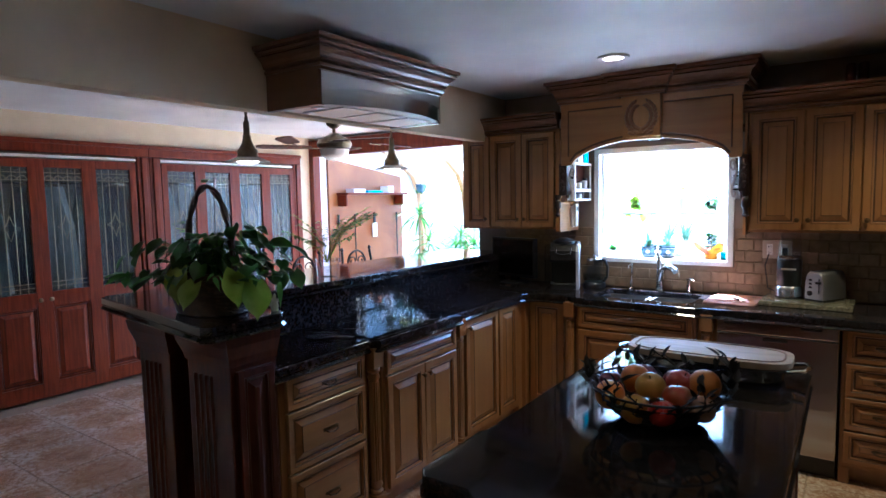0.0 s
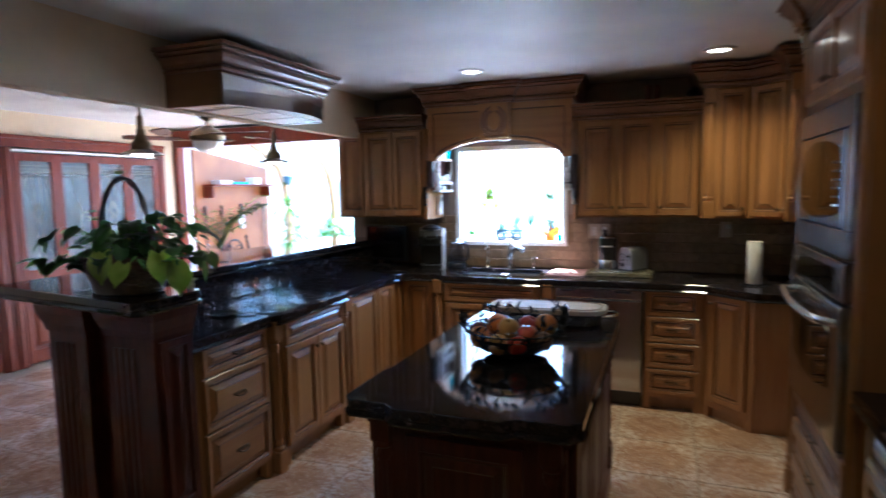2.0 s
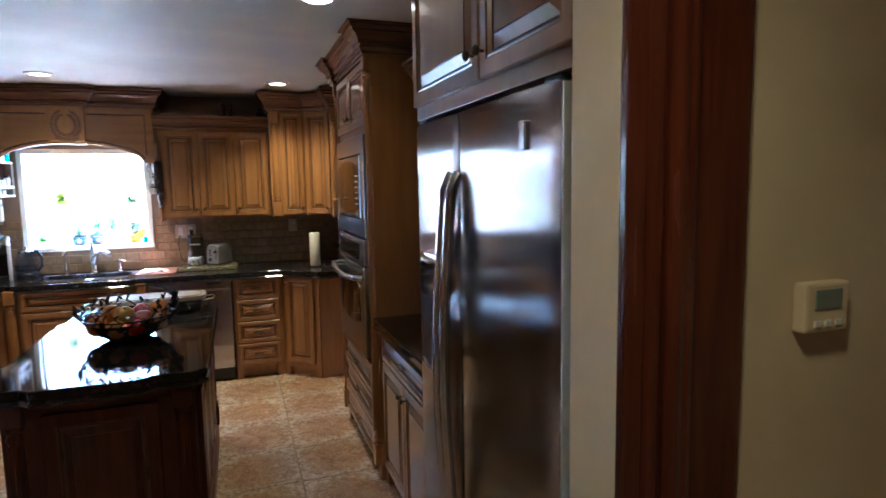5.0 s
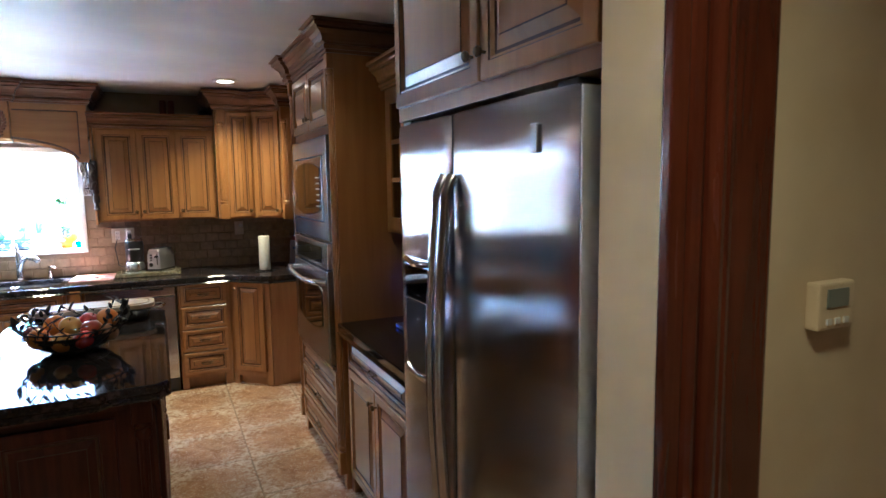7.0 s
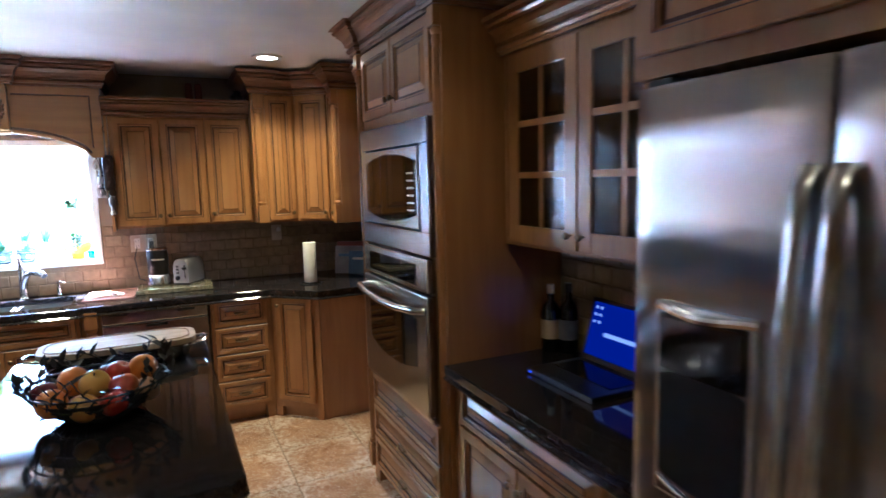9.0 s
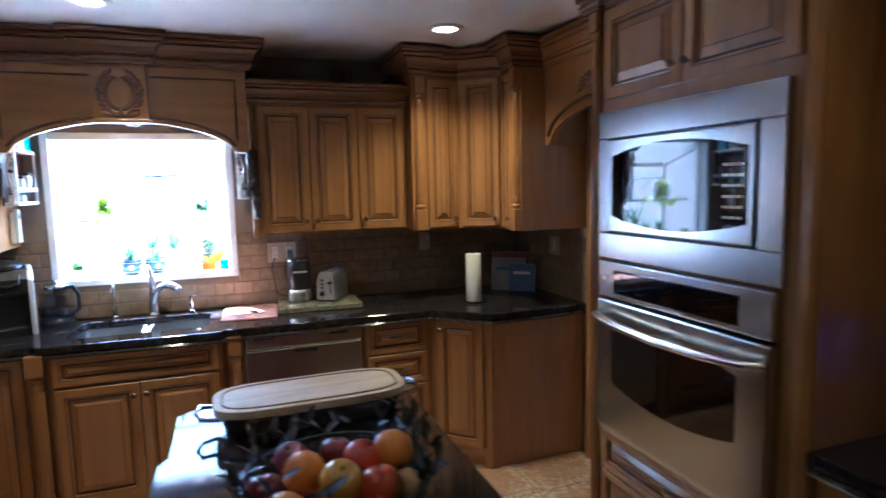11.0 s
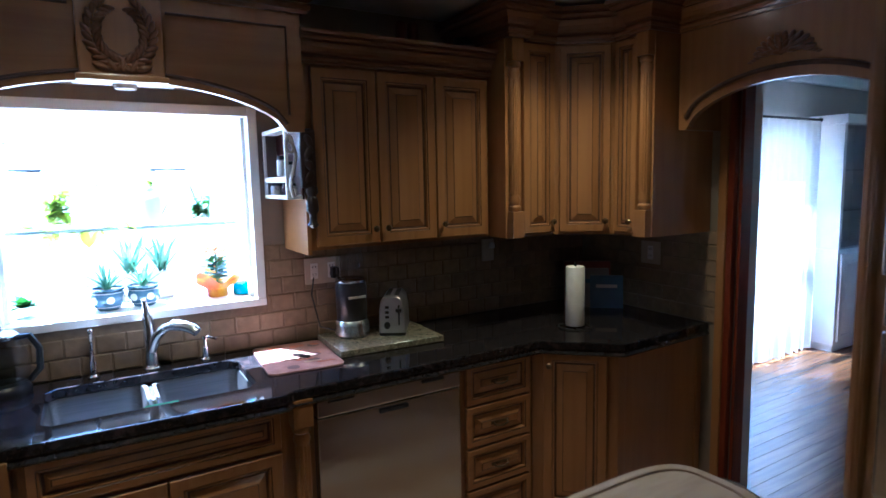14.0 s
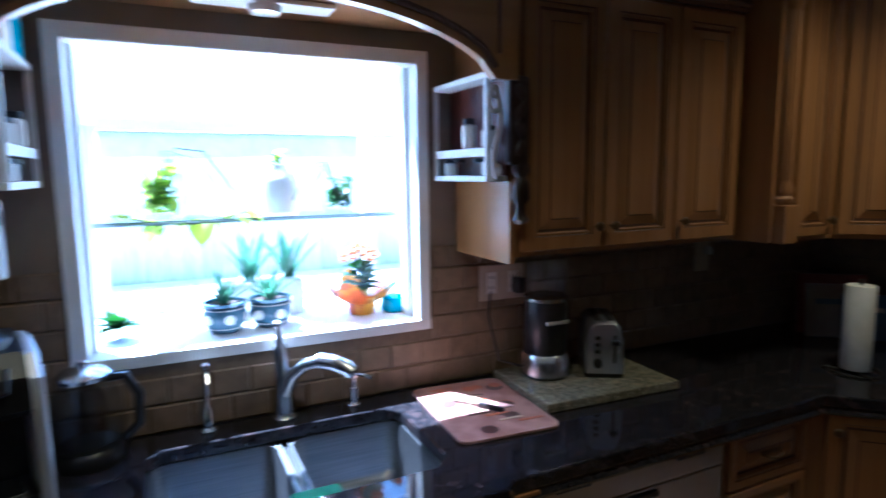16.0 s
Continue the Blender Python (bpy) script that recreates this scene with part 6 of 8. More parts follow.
for s in (0.0, 3.14):
    part("handle", tube([(-0.155 * math.cos(math.pi * i / 30) * (1 + 0.06 * math.sin(math.pi * i / 30)), 0.008 * math.sin(i * 0.9 + s), 0.14 + 0.36 * math.sin(math.pi * i / 30) + 0.006 * math.cos(i * 0.9 + s)) for i in range(31)], 0.008, 7), WICKER, root, "twisted hooped handle")
part("soil", lathe([(0.0, 0.135), (0.143, 0.135)], 24, cap=False), SOIL, root)
for i in range(210):
    a = rng.uniform(0, 360)
    rr = abs(rng.gauss(0.16, 0.10))
    x, y = rr * math.cos(radians(a)) * 1.25, rr * math.sin(radians(a)) * 0.95
    z = max(0.155, 0.27 - 0.55 * max(0, rr - 0.14) + rng.uniform(-0.11, 0.09))
    if abs(x) < 0.14 and abs(y) < 0.10:
        z = rng.uniform(0.17, 0.31)
    me = L2 if i % 24 == 3 else L1 if i % 5 else L3
    stick(me, root, (x, y, z), a - 90 + rng.uniform(-40, 40), rng.uniform(-55, 20), rng.uniform(-30, 30), rng.uniform(0.42, 0.88))
for x, y, z, yaw in ((0.06, -0.165, 0.19, 195), (0.25, -0.06, 0.18, 240), (0.30, -0.02, 0.13, 250)):
    stick(L2, root, (x, y, z), yaw, -68, 0, 1.05)
for i in range(26):
    a = rng.uniform(0, 6.28)
    x, y = 0.2 * math.cos(a), 0.14 * math.sin(a)
    part("stem", tube([(x * 0.35, y * 0.35, 0.13), (x * 0.8, y * 0.8, 0.26), (x * 1.2, y * 1.2, 0.24 + rng.uniform(-0.06, 0.06))], 0.0022, 5), LEAF, root)
bf = bmesh.new()
for s in (-1, 1):
    for (w, h, z0) in ((0.035, 0.04, 0.012), (0.026, -0.03, -0.006)):
        wing = [(s * (0.003 + w * u), z0 + h * v * (0.35 + 0.65 * u)) for u, v in ((0, 0), (0.6, -0.2), (1, 0.5), (0.9, 1), (0.5, 0.85), (0, 0.2))]
        rings(bf, [[(x, 0.15 * abs(x), z) for x, z in wing], [(x, 0.15 * abs(x) + 0.002, z) for x, z in wing]], True, True, True)
orn = part("butterfly", bf, F_PLUM, root, "purple butterfly ornament")
orn.matrix_local = pose(0.05, 0.0, 0.49, 0, 0, -40)
part("butterfly_wire", tube([(0.03, 0, 0.14), (0.045, 0, 0.35), (0.05, 0, 0.49)], 0.0015, 5), IRON, root)
stick(L7, root, (-0.01, 0.0, 0.52), 30, 30, 0, 0.6)

root = thing("glass_vase", "small clear glass vase on the bar top", "vase", -1.76, 1.58, 1.13)
part("glass", lathe([(0.03, 0.002), (0.04, 0.01), (0.045, 0.05), (0.03, 0.09), (0.022, 0.11), (0.03, 0.125)], 24), JAR, root)
for i in range(9):
    stick(L1, root, (0.0, 0.0, 0.12), i * 47, rng.uniform(-10, 45), 0, 0.85)
for i in range(5):
    stick(L1, root, (-0.03 * i, -0.015 * i, 0.16 - 0.01 * i), 100 + i * 30, -20, 0, 0.9)
star = bmesh.new()
for k in range(5):
    a = radians(72 * k + 12)
    tube([(0, 0, 0.04), (0.028 * math.cos(a), 0.0, 0.04 + 0.028 * math.sin(a))], 0.010, 7, star, 0.004)
tube([(0, 0, 0.0), (0, 0, 0.04)], 0.014, 8, star)
solid("shell_ornament", star, PAPER, "small whitish shell ornament on the bar top", "ornament").matrix_world = pose(-1.30, 1.745, 1.132, 0, 0, 35)

root = thing("ferny_plant", "airy light green feathery plant in a small pot on the bar", "potted plant", -1.90, 2.62, 1.13)
part("pot", lathe([(0.05, 0.0), (0.06, 0.01), (0.07, 0.10), (0.075, 0.11), (0.068, 0.11), (0.06, 0.09)], 24), JAR, root)
for i in range(24):
    a = rng.uniform(0, 6.28)
    ln = rng.uniform(0.18, 0.36)
    tip = (ln * 0.75 * math.cos(a), ln * 0.95 * math.sin(a), 0.09 + ln * rng.uniform(0.5, 1.0))
    mid = (tip[0] * 0.35, tip[1] * 0.35, 0.09 + (tip[2] - 0.09) * 0.65)
    part("stem", tube([(0, 0, 0.08), mid, tip], 0.0018, 5), LEAF_Y, root)
    for q in range(13):
        u = 0.3 + 0.7 * q / 12
        p = [mid[j] + (tip[j] - mid[j]) * (u - 0.3) / 0.7 if u > 0.3 else mid[j] for j in range(3)]
        stick(L5, root, p, math.degrees(a) - 90 + (60 if q % 2 else -60), rng.uniform(-15, 30), 0, rng.uniform(0.6, 1.1))


def tall_plant(name, label, x, y, trunk, heads, mesh, count, scale):
    root = thing(name, label, "potted plant", x, y, 0)
    part("pot", lathe([(0.13, 0.0), (0.15, 0.02), (0.19, 0.30), (0.205, 0.32), (0.19, 0.325), (0.17, 0.29)], 24), mat("terracotta", (0.35, 0.14, 0.07), (0.42, 0.19, 0.1), 0.7), root)
    part("soil", lathe([(0.0, 0.28), (0.17, 0.28)], 20, cap=False), SOIL, root)
    for dx, dy, z in heads:
        part("trunk", tube([(dx * 0.3, dy * 0.3, 0.27), (dx * 0.7, dy * 0.6, z * 0.6), (dx, dy, z)], 0.022, 8, None, 0.015), BOARD, root, "pale woody trunk")
        for i in range(count):
            stick(mesh, root, (dx, dy, z - 0.02 + 0.12 * i / count), i * 137.5, 60 - 75 * (1 - i / count) + rng.uniform(-12, 12), 0, scale * rng.uniform(0.75, 1.15))
    return root


tall_plant("dracaena_plant", "tall dracaena with strappy arching leaves in a terracotta pot", -4.22, 6.6, 1.2, [(0, 0, 1.32), (0.08, 0.1, 0.95)], L4, 30, 0.95)
tall_plant("palm_plant", "bushy green palm in a terracotta pot by the sunroom glass", -3.72, 6.85, 0.7, [(0, 0, 1.0), (-0.15, 0.1, 0.85), (0.2, 0.0, 0.9), (0.05, -0.1, 0.7)], L4, 34, 0.9)
tall_plant("palm_plant", "bushy green palm in a terracotta pot by the sunroom glass", -3.05, 6.7, 0.7, [(0, 0, 1.0), (0.15, 0.1, 0.85), (-0.12, 0, 0.8)], L4, 34, 0.85)
root = thing("hanging_planter", "dark teal hanging planter with trailing leaves", "planter", -4.3, 6.75, 1.78)
part("pot", lathe([(0.03, -0.12), (0.06, -0.10), (0.075, 0.0), (0.06, 0.0)], 20), BLUECER, root)
part("cord", tube([(0, 0, 0.0), (0, 0, 0.46)], 0.004, 5), IRON, root)
for i in range(16):
    stick(L8, root, (0.05 * math.cos(i), 0.05 * math.sin(i), 0.0 - 0.02 * (i % 6)), i * 57, -30, 0, 1.2)


def bar_stool(x, y, rz):
    root = thing("bar_stool", "black wrought-iron bar stool with a scrolled back", "bar stool", x, y, 0, rz, "stools at the bar")
    part("seat", lathe([(0.0, 0.70), (0.19, 0.70), (0.20, 0.72), (0.19, 0.75), (0.0, 0.76)], 24), WICKER, root, "dark padded seat")
    for sx in (-1, 1):
        for sy in (-1, 1):
            part("leg", tube([(0.15 * sx, 0.15 * sy, 0.70), (0.2 * sx, 0.2 * sy, 0.0)], 0.012, 7), IRON, root)
        part("back_post", tube([(0.17 * sx, 0.17, 0.70), (0.18 * sx, 0.20, 1.0), (0.17 * sx, 0.22, 1.14)], 0.011, 7), IRON, root)
        part("finial", lathe([(0.004, 1.14), (0.018, 1.155), (0.004, 1.175)], 10, None, (0.17 * sx, 0.22, 0)), IRON, root)
        part("scroll", tube([(sx * (0.05 + 0.045 * (1 - 0.6 * i / 14) * math.cos(i * 0.5)), 0.215, 1.05 + 0.045 * (1 - 0.6 * i / 14) * math.sin(i * 0.5)) for i in range(15)], 0.006, 6), IRON, root)
    part("top_rail", tube(arc((0, 0.215, 1.03), 0.11, 0, 180, 14, "xz"), 0.009, 7), IRON, root)
    part("foot_ring", tube(arc((0, 0, 0.25), 0.235, 0, 360, 28, "xy"), 0.009, 6), IRON, root)
    return root


s0 = bar_stool(-2.70, 2.75, 90)
for yy in (3.35, 3.95):
    copy_thing(s0, pose(-2.70, yy, 0, 0, 0, 90))

# ---- thermostat ----
root = thing("thermostat", "white wall thermostat with a small grey display", "thermostat", 1.545, -0.352, 1.366, 0)
part("case", box(-0.05, 0.05, -0.026, 0.0, -0.045, 0.04, 0.006), CREAM, root)
part("display", box(-0.03, 0.03, -0.0285, -0.025, -0.005, 0.028, 0.001), mat("lcd_grey", (0.16, 0.19, 0.18), (0.2, 0.23, 0.22), 0.3), root, "grey display")
for k in range(3):
    part("button", box(-0.03 + k * 0.024, -0.016 + k * 0.024, -0.029, -0.025, -0.035, -0.024, 0.001), WHITECER, root)

# ---- cooktop and things on the peninsula ----
origin(-0.10, 0.03)
root = thing("cooktop", "black glass cooktop with a steel rim set into the worktop", "cooktop", 0, 0, CT)
part("glass_top", box(-1.60, -1.17, 2.29, 3.02, 0.001, 0.007, 0.002), GLOSS, root)
for x, y, r in ((-1.48, 2.47, 0.09), (-1.48, 2.84, 0.075), (-1.29, 2.47, 0.07), (-1.29, 2.84, 0.095)):
    part("burner_ring", tube(arc((x, y, 0.0072), r, 0, 360, 40, "xy"), 0.0012, 4), STEEL_H, root, "grey burner ring")
root = thing("trivet", "small metal spoon rest lying on the cooktop", "spoon rest", -1.45, 2.20, CT + 0.002, 20)
part("plate", lathe([(0.05, 0.0), (0.075, 0.008), (0.078, 0.010), (0.05, 0.004)], 24), STEEL_H, root)
part("handle", box(0.06, 0.17, -0.014, 0.014, 0.004, 0.010, 0.003), STEEL_H, root)

root = thing("television", "small black flat television standing in the counter corner", "television", -1.52, 4.36, CT, -16)
part("screen_case", box(-0.23, 0.23, -0.02, 0.025, 0.045, 0.355, 0.008), BLACK, root)
part("screen", box(-0.215, 0.215, -0.023, -0.018, 0.07, 0.34, 0.001), GLOSS, root, "dark glossy screen")
part("stand_neck", box(-0.03, 0.03, -0.01, 0.03, 0.01, 0.05), BLACK, root)
part("stand_foot", lathe([(0.0, 0.0), (0.11, 0.0), (0.11, 0.006), (0.02, 0.014)], 28), BLACK, root)

# ---- by the sink ----
origin(-0.05)
root = thing("sink", "stainless steel double-bowl sink set under the worktop", "sink", 0, 0, 0)
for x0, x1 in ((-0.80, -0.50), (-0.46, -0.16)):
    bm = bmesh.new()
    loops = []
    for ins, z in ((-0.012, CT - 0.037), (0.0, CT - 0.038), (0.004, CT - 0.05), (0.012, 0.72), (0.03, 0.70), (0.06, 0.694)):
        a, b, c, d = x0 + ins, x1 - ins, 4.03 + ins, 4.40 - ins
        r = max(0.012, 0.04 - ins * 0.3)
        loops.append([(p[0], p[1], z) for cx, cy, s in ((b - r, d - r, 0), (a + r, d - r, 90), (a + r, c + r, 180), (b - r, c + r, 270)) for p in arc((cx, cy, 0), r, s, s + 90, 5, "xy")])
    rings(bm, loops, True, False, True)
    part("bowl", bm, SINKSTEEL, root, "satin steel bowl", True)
    part("drain", lathe([(0.0, 0.697), (0.04, 0.697), (0.045, 0.70)], 20, None, ((x0 + x1) / 2, 4.25, 0), cap=False), CHROME, root)
part("divider", box(-0.50, -0.46, 4.03, 4.40, 0.80, CT - 0.045, 0.012), STEEL_H, root)
solid("sponge", box(-0.52, -0.41, 4.045, 4.10, CT - 0.043, CT - 0.018, 0.008), GREEN, "green kitchen sponge lying on the sink divider", "sponge")

root = thing("faucet", "brushed steel pull-out kitchen faucet with a lever", "faucet", -0.46, 4.465, CT, 0)
part("base", lathe([(0.032, 0.0), (0.032, 0.006), (0.026, 0.012), (0.025, 0.02)], 24), STEEL_H, root)
part("column", tube([(0, 0, 0.01), (0, 0.0, 0.10), (0.0, 0.002, 0.17), (-0.004, 0.004, 0.205)], 0.025, 16, None, 0.019), STEEL_H, root)
part("spout", tube([(0.004, -0.01, 0.075), (0.02, -0.035, 0.13), (0.048, -0.075, 0.168), (0.082, -0.11, 0.182), (0.11, -0.135, 0.176)], 0.019, 14, None, 0.016), STEEL_H, root)
part("spray_head", tube([(0.076, -0.105, 0.182), (0.108, -0.135, 0.18), (0.137, -0.162, 0.168), (0.147, -0.172, 0.158)], 0.022, 14, None, 0.019), STEEL_H, root)
part("lever", tube([(-0.004, 0.004, 0.20), (-0.006, 0.0, 0.235), (-0.012, -0.012, 0.275)], 0.015, 10, None, 0.008), STEEL_H, root)
root = thing("water_dispenser", "slim chrome filtered-water tap", "tap", -0.655, 4.465, CT)
part("base", lathe([(0.02, 0.0), (0.02, 0.006), (0.012, 0.014), (0.012, 0.06), (0.006, 0.068), (0.006, 0.145), (0.010, 0.15), (0.010, 0.18), (0.004, 0.186)], 18), CHROME, root)
part("spout", tube([(0, 0, 0.15), (0, -0.03, 0.175), (0, -0.07, 0.175), (0, -0.085, 0.155)], 0.005, 8), CHROME, root)
root = thing("soap_dispenser", "chrome soap dispenser pump beside the sink", "soap dispenser", -0.265, 4.46, CT)
part("base", lathe([(0.02, 0.0), (0.02, 0.008), (0.013, 0.014), (0.012, 0.055), (0.007, 0.06), (0.007, 0.085), (0.013, 0.088), (0.013, 0.10)], 18), CHROME, root)
part("nozzle", tube([(0, 0, 0.094), (0.02, -0.02, 0.096), (0.04, -0.04, 0.09)], 0.006, 8), CHROME, root)

root = thing("coffee_maker", "black and silver single-cup coffee maker", "coffee maker", -1.11, 4.325, CT, 18)
SIDE = [(-0.13, 0.0), (0.15, 0.0), (0.155, 0.20), (0.145, 0.28), (0.11, 0.325), (0.05, 0.345), (-0.04, 0.345), (-0.10, 0.325), (-0.135, 0.28), (-0.14, 0.215), (-0.11, 0.195), (-0.02, 0.19), (-0.02, 0.036), (-0.13, 0.034)]
bm = bmesh.new()
rings(bm, [[(x, y * q, 0.17 + (z - 0.17) * q) for y, z in SIDE] for x, q in ((-0.097, 0.94), (-0.09, 0.985), (-0.07, 1.0), (0.07, 1.0), (0.09, 0.985), (0.097, 0.94))], True, True, True)
part("body", bm, BLACK, root)
part("drip_grate", box(-0.07, 0.07, -0.115, -0.03, 0.036, 0.040, 0.002), STEEL_H, root)
BAND = [(-0.145, 0.0), (-0.04, 0.0), (-0.035, 0.20), (-0.015, 0.262), (0.03, 0.292), (0.10, 0.296), (0.075, 0.322), (0.03, 0.338), (-0.04, 0.338), (-0.10, 0.318), (-0.138, 0.275), (-0.149, 0.215)]
bm = bmesh.new()
rings(bm, [[(x, y * q, 0.17 + (z - 0.17) * q) for y, z in BAND] for x, q in ((0.090, 1.0), (0.106, 1.0), (0.114, 0.97))], True, True, True)
part("side_band", bm, SATIN, root, "silver side band")
part("top_lid", lathe([(0.0, 0.372), (0.03, 0.370), (0.062, 0.360), (0.080, 0.345), (0.082, 0.33)], 28, None, (0.0, -0.03, 0.0), cap=False), BLACK, root, "domed black lid")
part("lid_handle", tube([(-0.055, -0.128, 0.30), (-0.05, -0.148, 0.262), (0, -0.153, 0.25), (0.05, -0.148, 0.262), (0.055, -0.128, 0.30)], 0.007, 8), BLACK, root)
part("water_tank", box(-0.15, -0.116, -0.02, 0.14, 0.02, 0.31, 0.01), JAR, root, "clear water tank")
root = thing("glass_kettle", "clear glass electric kettle with a black handle", "kettle", -0.92, 4.43, CT, 0)
part("heater_base", lathe([(0.08, 0.0), (0.082, 0.02), (0.075, 0.035), (0.07, 0.04)], 28), BLACK, root)
part("jug", lathe([(0.07, 0.04), (0.083, 0.06), (0.085, 0.10), (0.07, 0.16), (0.055, 0.195), (0.055, 0.20)], 32, cap=False), JAR, root, "clear glass jug")
part("lid", lathe([(0.056, 0.198), (0.058, 0.208), (0.045, 0.22), (0.012, 0.226), (0.012, 0.24), (0.004, 0.242)], 28), STEEL_H, root, "steel lid")
part("handle", tube([(0.05, -0.02, 0.20), (0.09, -0.035, 0.205), (0.115, -0.045, 0.16), (0.112, -0.045, 0.09), (0.08, -0.03, 0.05)], 0.011, 8), BLACK, root, "black handle")
part("water", lathe([(0.0, 0.045), (0.078, 0.055), (0.08, 0.09), (0.0, 0.09)], 28, cap=False), JAR, root)

# dish mat with printed rounds and lettering bars, and a knife
root = thing("cutting_mat", "reddish printed plastic cutting mat beside the sink", "cutting mat", 0.05, 4.275, CT + 0.001, -4)
cn = [(p[0], p[1]) for cx, cy, s in ((0.115, 0.165, 0), (-0.115, 0.165, 90), (-0.115, -0.165, 180), (0.115, -0.165, 270)) for p in arc((cx, cy, 0), 0.03, s, s + 90, 5, "xy")]
part("board", prism(cn, 0.0, 0.008, (), 0.002), MATPRINT, root)
PRN = [mat("print_cream", (0.5, 0.36, 0.22), (0.6, 0.45, 0.3), 0.4), mat("print_rust", (0.4, 0.1, 0.04), (0.5, 0.16, 0.07), 0.4), mat("print_brown", (0.08, 0.035, 0.03), (0.12, 0.06, 0.05), 0.4)]
rg = random.Random(3)
for i in range(22):
    x, y, r = rg.uniform(-0.115, 0.115), rg.uniform(-0.16, 0.16), rg.uniform(0.010, 0.026)
    if i % 3:
        part("printed_disc", lathe([(0.0, 0.0084 + i * 0.00005), (r, 0.0084 + i * 0.00005)], 20, None, (x, y, 0), cap=False), PRN[i % 3], root)
    else:
        part("printed_bar", box(x - 0.035, x + 0.035, y - 0.005, y + 0.005, 0.0081, 0.0086 + i * 0.00005), PRN[i // 3 % 3], root)
root = thing("knife", "small black-handled knife lying on the mat", "knife", 0.04, 4.27, CT + 0.012, 125)
part("blade", prism([(0.0, -0.006), (0.075, -0.002), (0.085, 0.004), (0.0, 0.006)], 0.0, 0.0015), CHROME, root)
part("handle", box(-0.075, 0.0, -0.007, 0.007, -0.002, 0.010, 0.003), BLACK, root)
solid("stone_board", prism([(0.195, 4.155), (0.66, 4.13), (0.675, 4.46), (0.21, 4.475)], CT + 0.001, CT + 0.029, (), 0.004), SLAB, "grey-green granite board on the worktop", "board")
SB = CT + 0.029
root = thing("blender", "black personal blender with a clear cup", "blender", 0.335, 4.37, SB)
part("motor_base", lathe([(0.062, 0.0), (0.066, 0.01), (0.062, 0.05), (0.056, 0.055), (0.06, 0.06), (0.062, 0.17), (0.058, 0.185)], 32, slots=[0] * 6), BLACK, root)
part("silver_band", lathe([(0.0645, 0.002), (0.0715, 0.008), (0.068, 0.04), (0.0625, 0.056), (0.06, 0.058)], 32, cap=False), STEEL_H, root, "silver base band")
part("name_band", box(-0.036, 0.036, -0.0632, -0.055, 0.136, 0.144, 0.001), SATIN, root, "pale lettering band")
part("cup_ring", lathe([(0.056, 0.183), (0.062, 0.188), (0.062, 0.196), (0.056, 0.20)], 28), STEEL_H, root)
part("cup", lathe([(0.054, 0.198), (0.057, 0.215), (0.054, 0.27), (0.046, 0.31), (0.036, 0.325), (0.0, 0.328)], 28), JAR, root, "clear plastic cup")
part("cord", tube([(-0.06, 0.02, 0.02), (-0.11, 0.07, 0.03), (-0.13, 0.10, 0.14), (-0.10, 0.13, 0.24), (-0.08, 0.135, 0.26)], 0.0035, 6), BLACK, root, "black cord")
root.scale = (1.1, 1.1, 1.28)
root = thing("toaster", "stainless steel two-slot toaster with black controls", "toaster", 0.525, 4.335, SB, -32)
bm = bmesh.new()
loops = []
for y in (-0.12, -0.112, 0.112, 0.12):
    q = 0.92 if abs(y) > 0.115 else 1.0
    loops.append([(x * q, y, 0.015 + z * (0.96 if q < 1 else 1)) for x, z in ((-0.068, 0.0), (0.068, 0.0), (0.066, 0.10), (0.055, 0.145), (0.035, 0.165), (-0.035, 0.165), (-0.055, 0.145), (-0.066, 0.10))])
rings(bm, loops, True, True, True)
root.scale = (0.86, 0.86, 0.98)
part("body", bm, TOASTER, root, "polished steel shell", True)
part("foot_base", box(-0.066, 0.066, -0.115, 0.115, 0.0, 0.018, 0.006), BLACK, root)
for x in (-0.022, 0.022):
    part("slot", box(x - 0.012, x + 0.012, -0.09, 0.09, 0.178, 0.1815, 0.001), BLACK, root)
part("lever", box(0.02, 0.05, -0.14, -0.118, 0.11, 0.125, 0.004), BLACK, root)
part("lever_slot", box(0.031, 0.039, -0.122, -0.118, 0.05, 0.14, 0.001), BLACK, root)
kb = part("dial", lathe([(0.016, 0.0), (0.016, 0.012), (0.012, 0.015)], 18), BLACK, root)
kb.matrix_local = pose(-0.025, -0.118, 0.05, 90)
for k in range(3):
    part("button", box(-0.035, -0.015, -0.1225, -0.118, 0.08 + k * 0.022, 0.092 + k * 0.022, 0.002), BLACK, root)

root = thing("paper_towel", "paper towel roll on a black wire stand", "paper towel", 1.295, 3.985, CT)
part("roll", lathe([(0.018, 0.012), (0.042, 0.012), (0.044, 0.016), (0.044, 0.286), (0.042, 0.29), (0.018, 0.29)], 32), PAPER, root, "white paper roll")
part("rod", tube([(0, 0, 0.005), (0, 0, 0.31)], 0.005, 8), IRON, root)
part("base_ring", tube(arc((0, 0, 0.004), 0.075, 0, 360, 28, "xy"), 0.0035, 6), IRON, root)
for k in range(3):
    a = radians(120 * k)
    part("foot", tube([(0, 0, 0.006), (0.09 * math.cos(a), 0.09 * math.sin(a), 0.004)], 0.0035, 6), IRON, root)

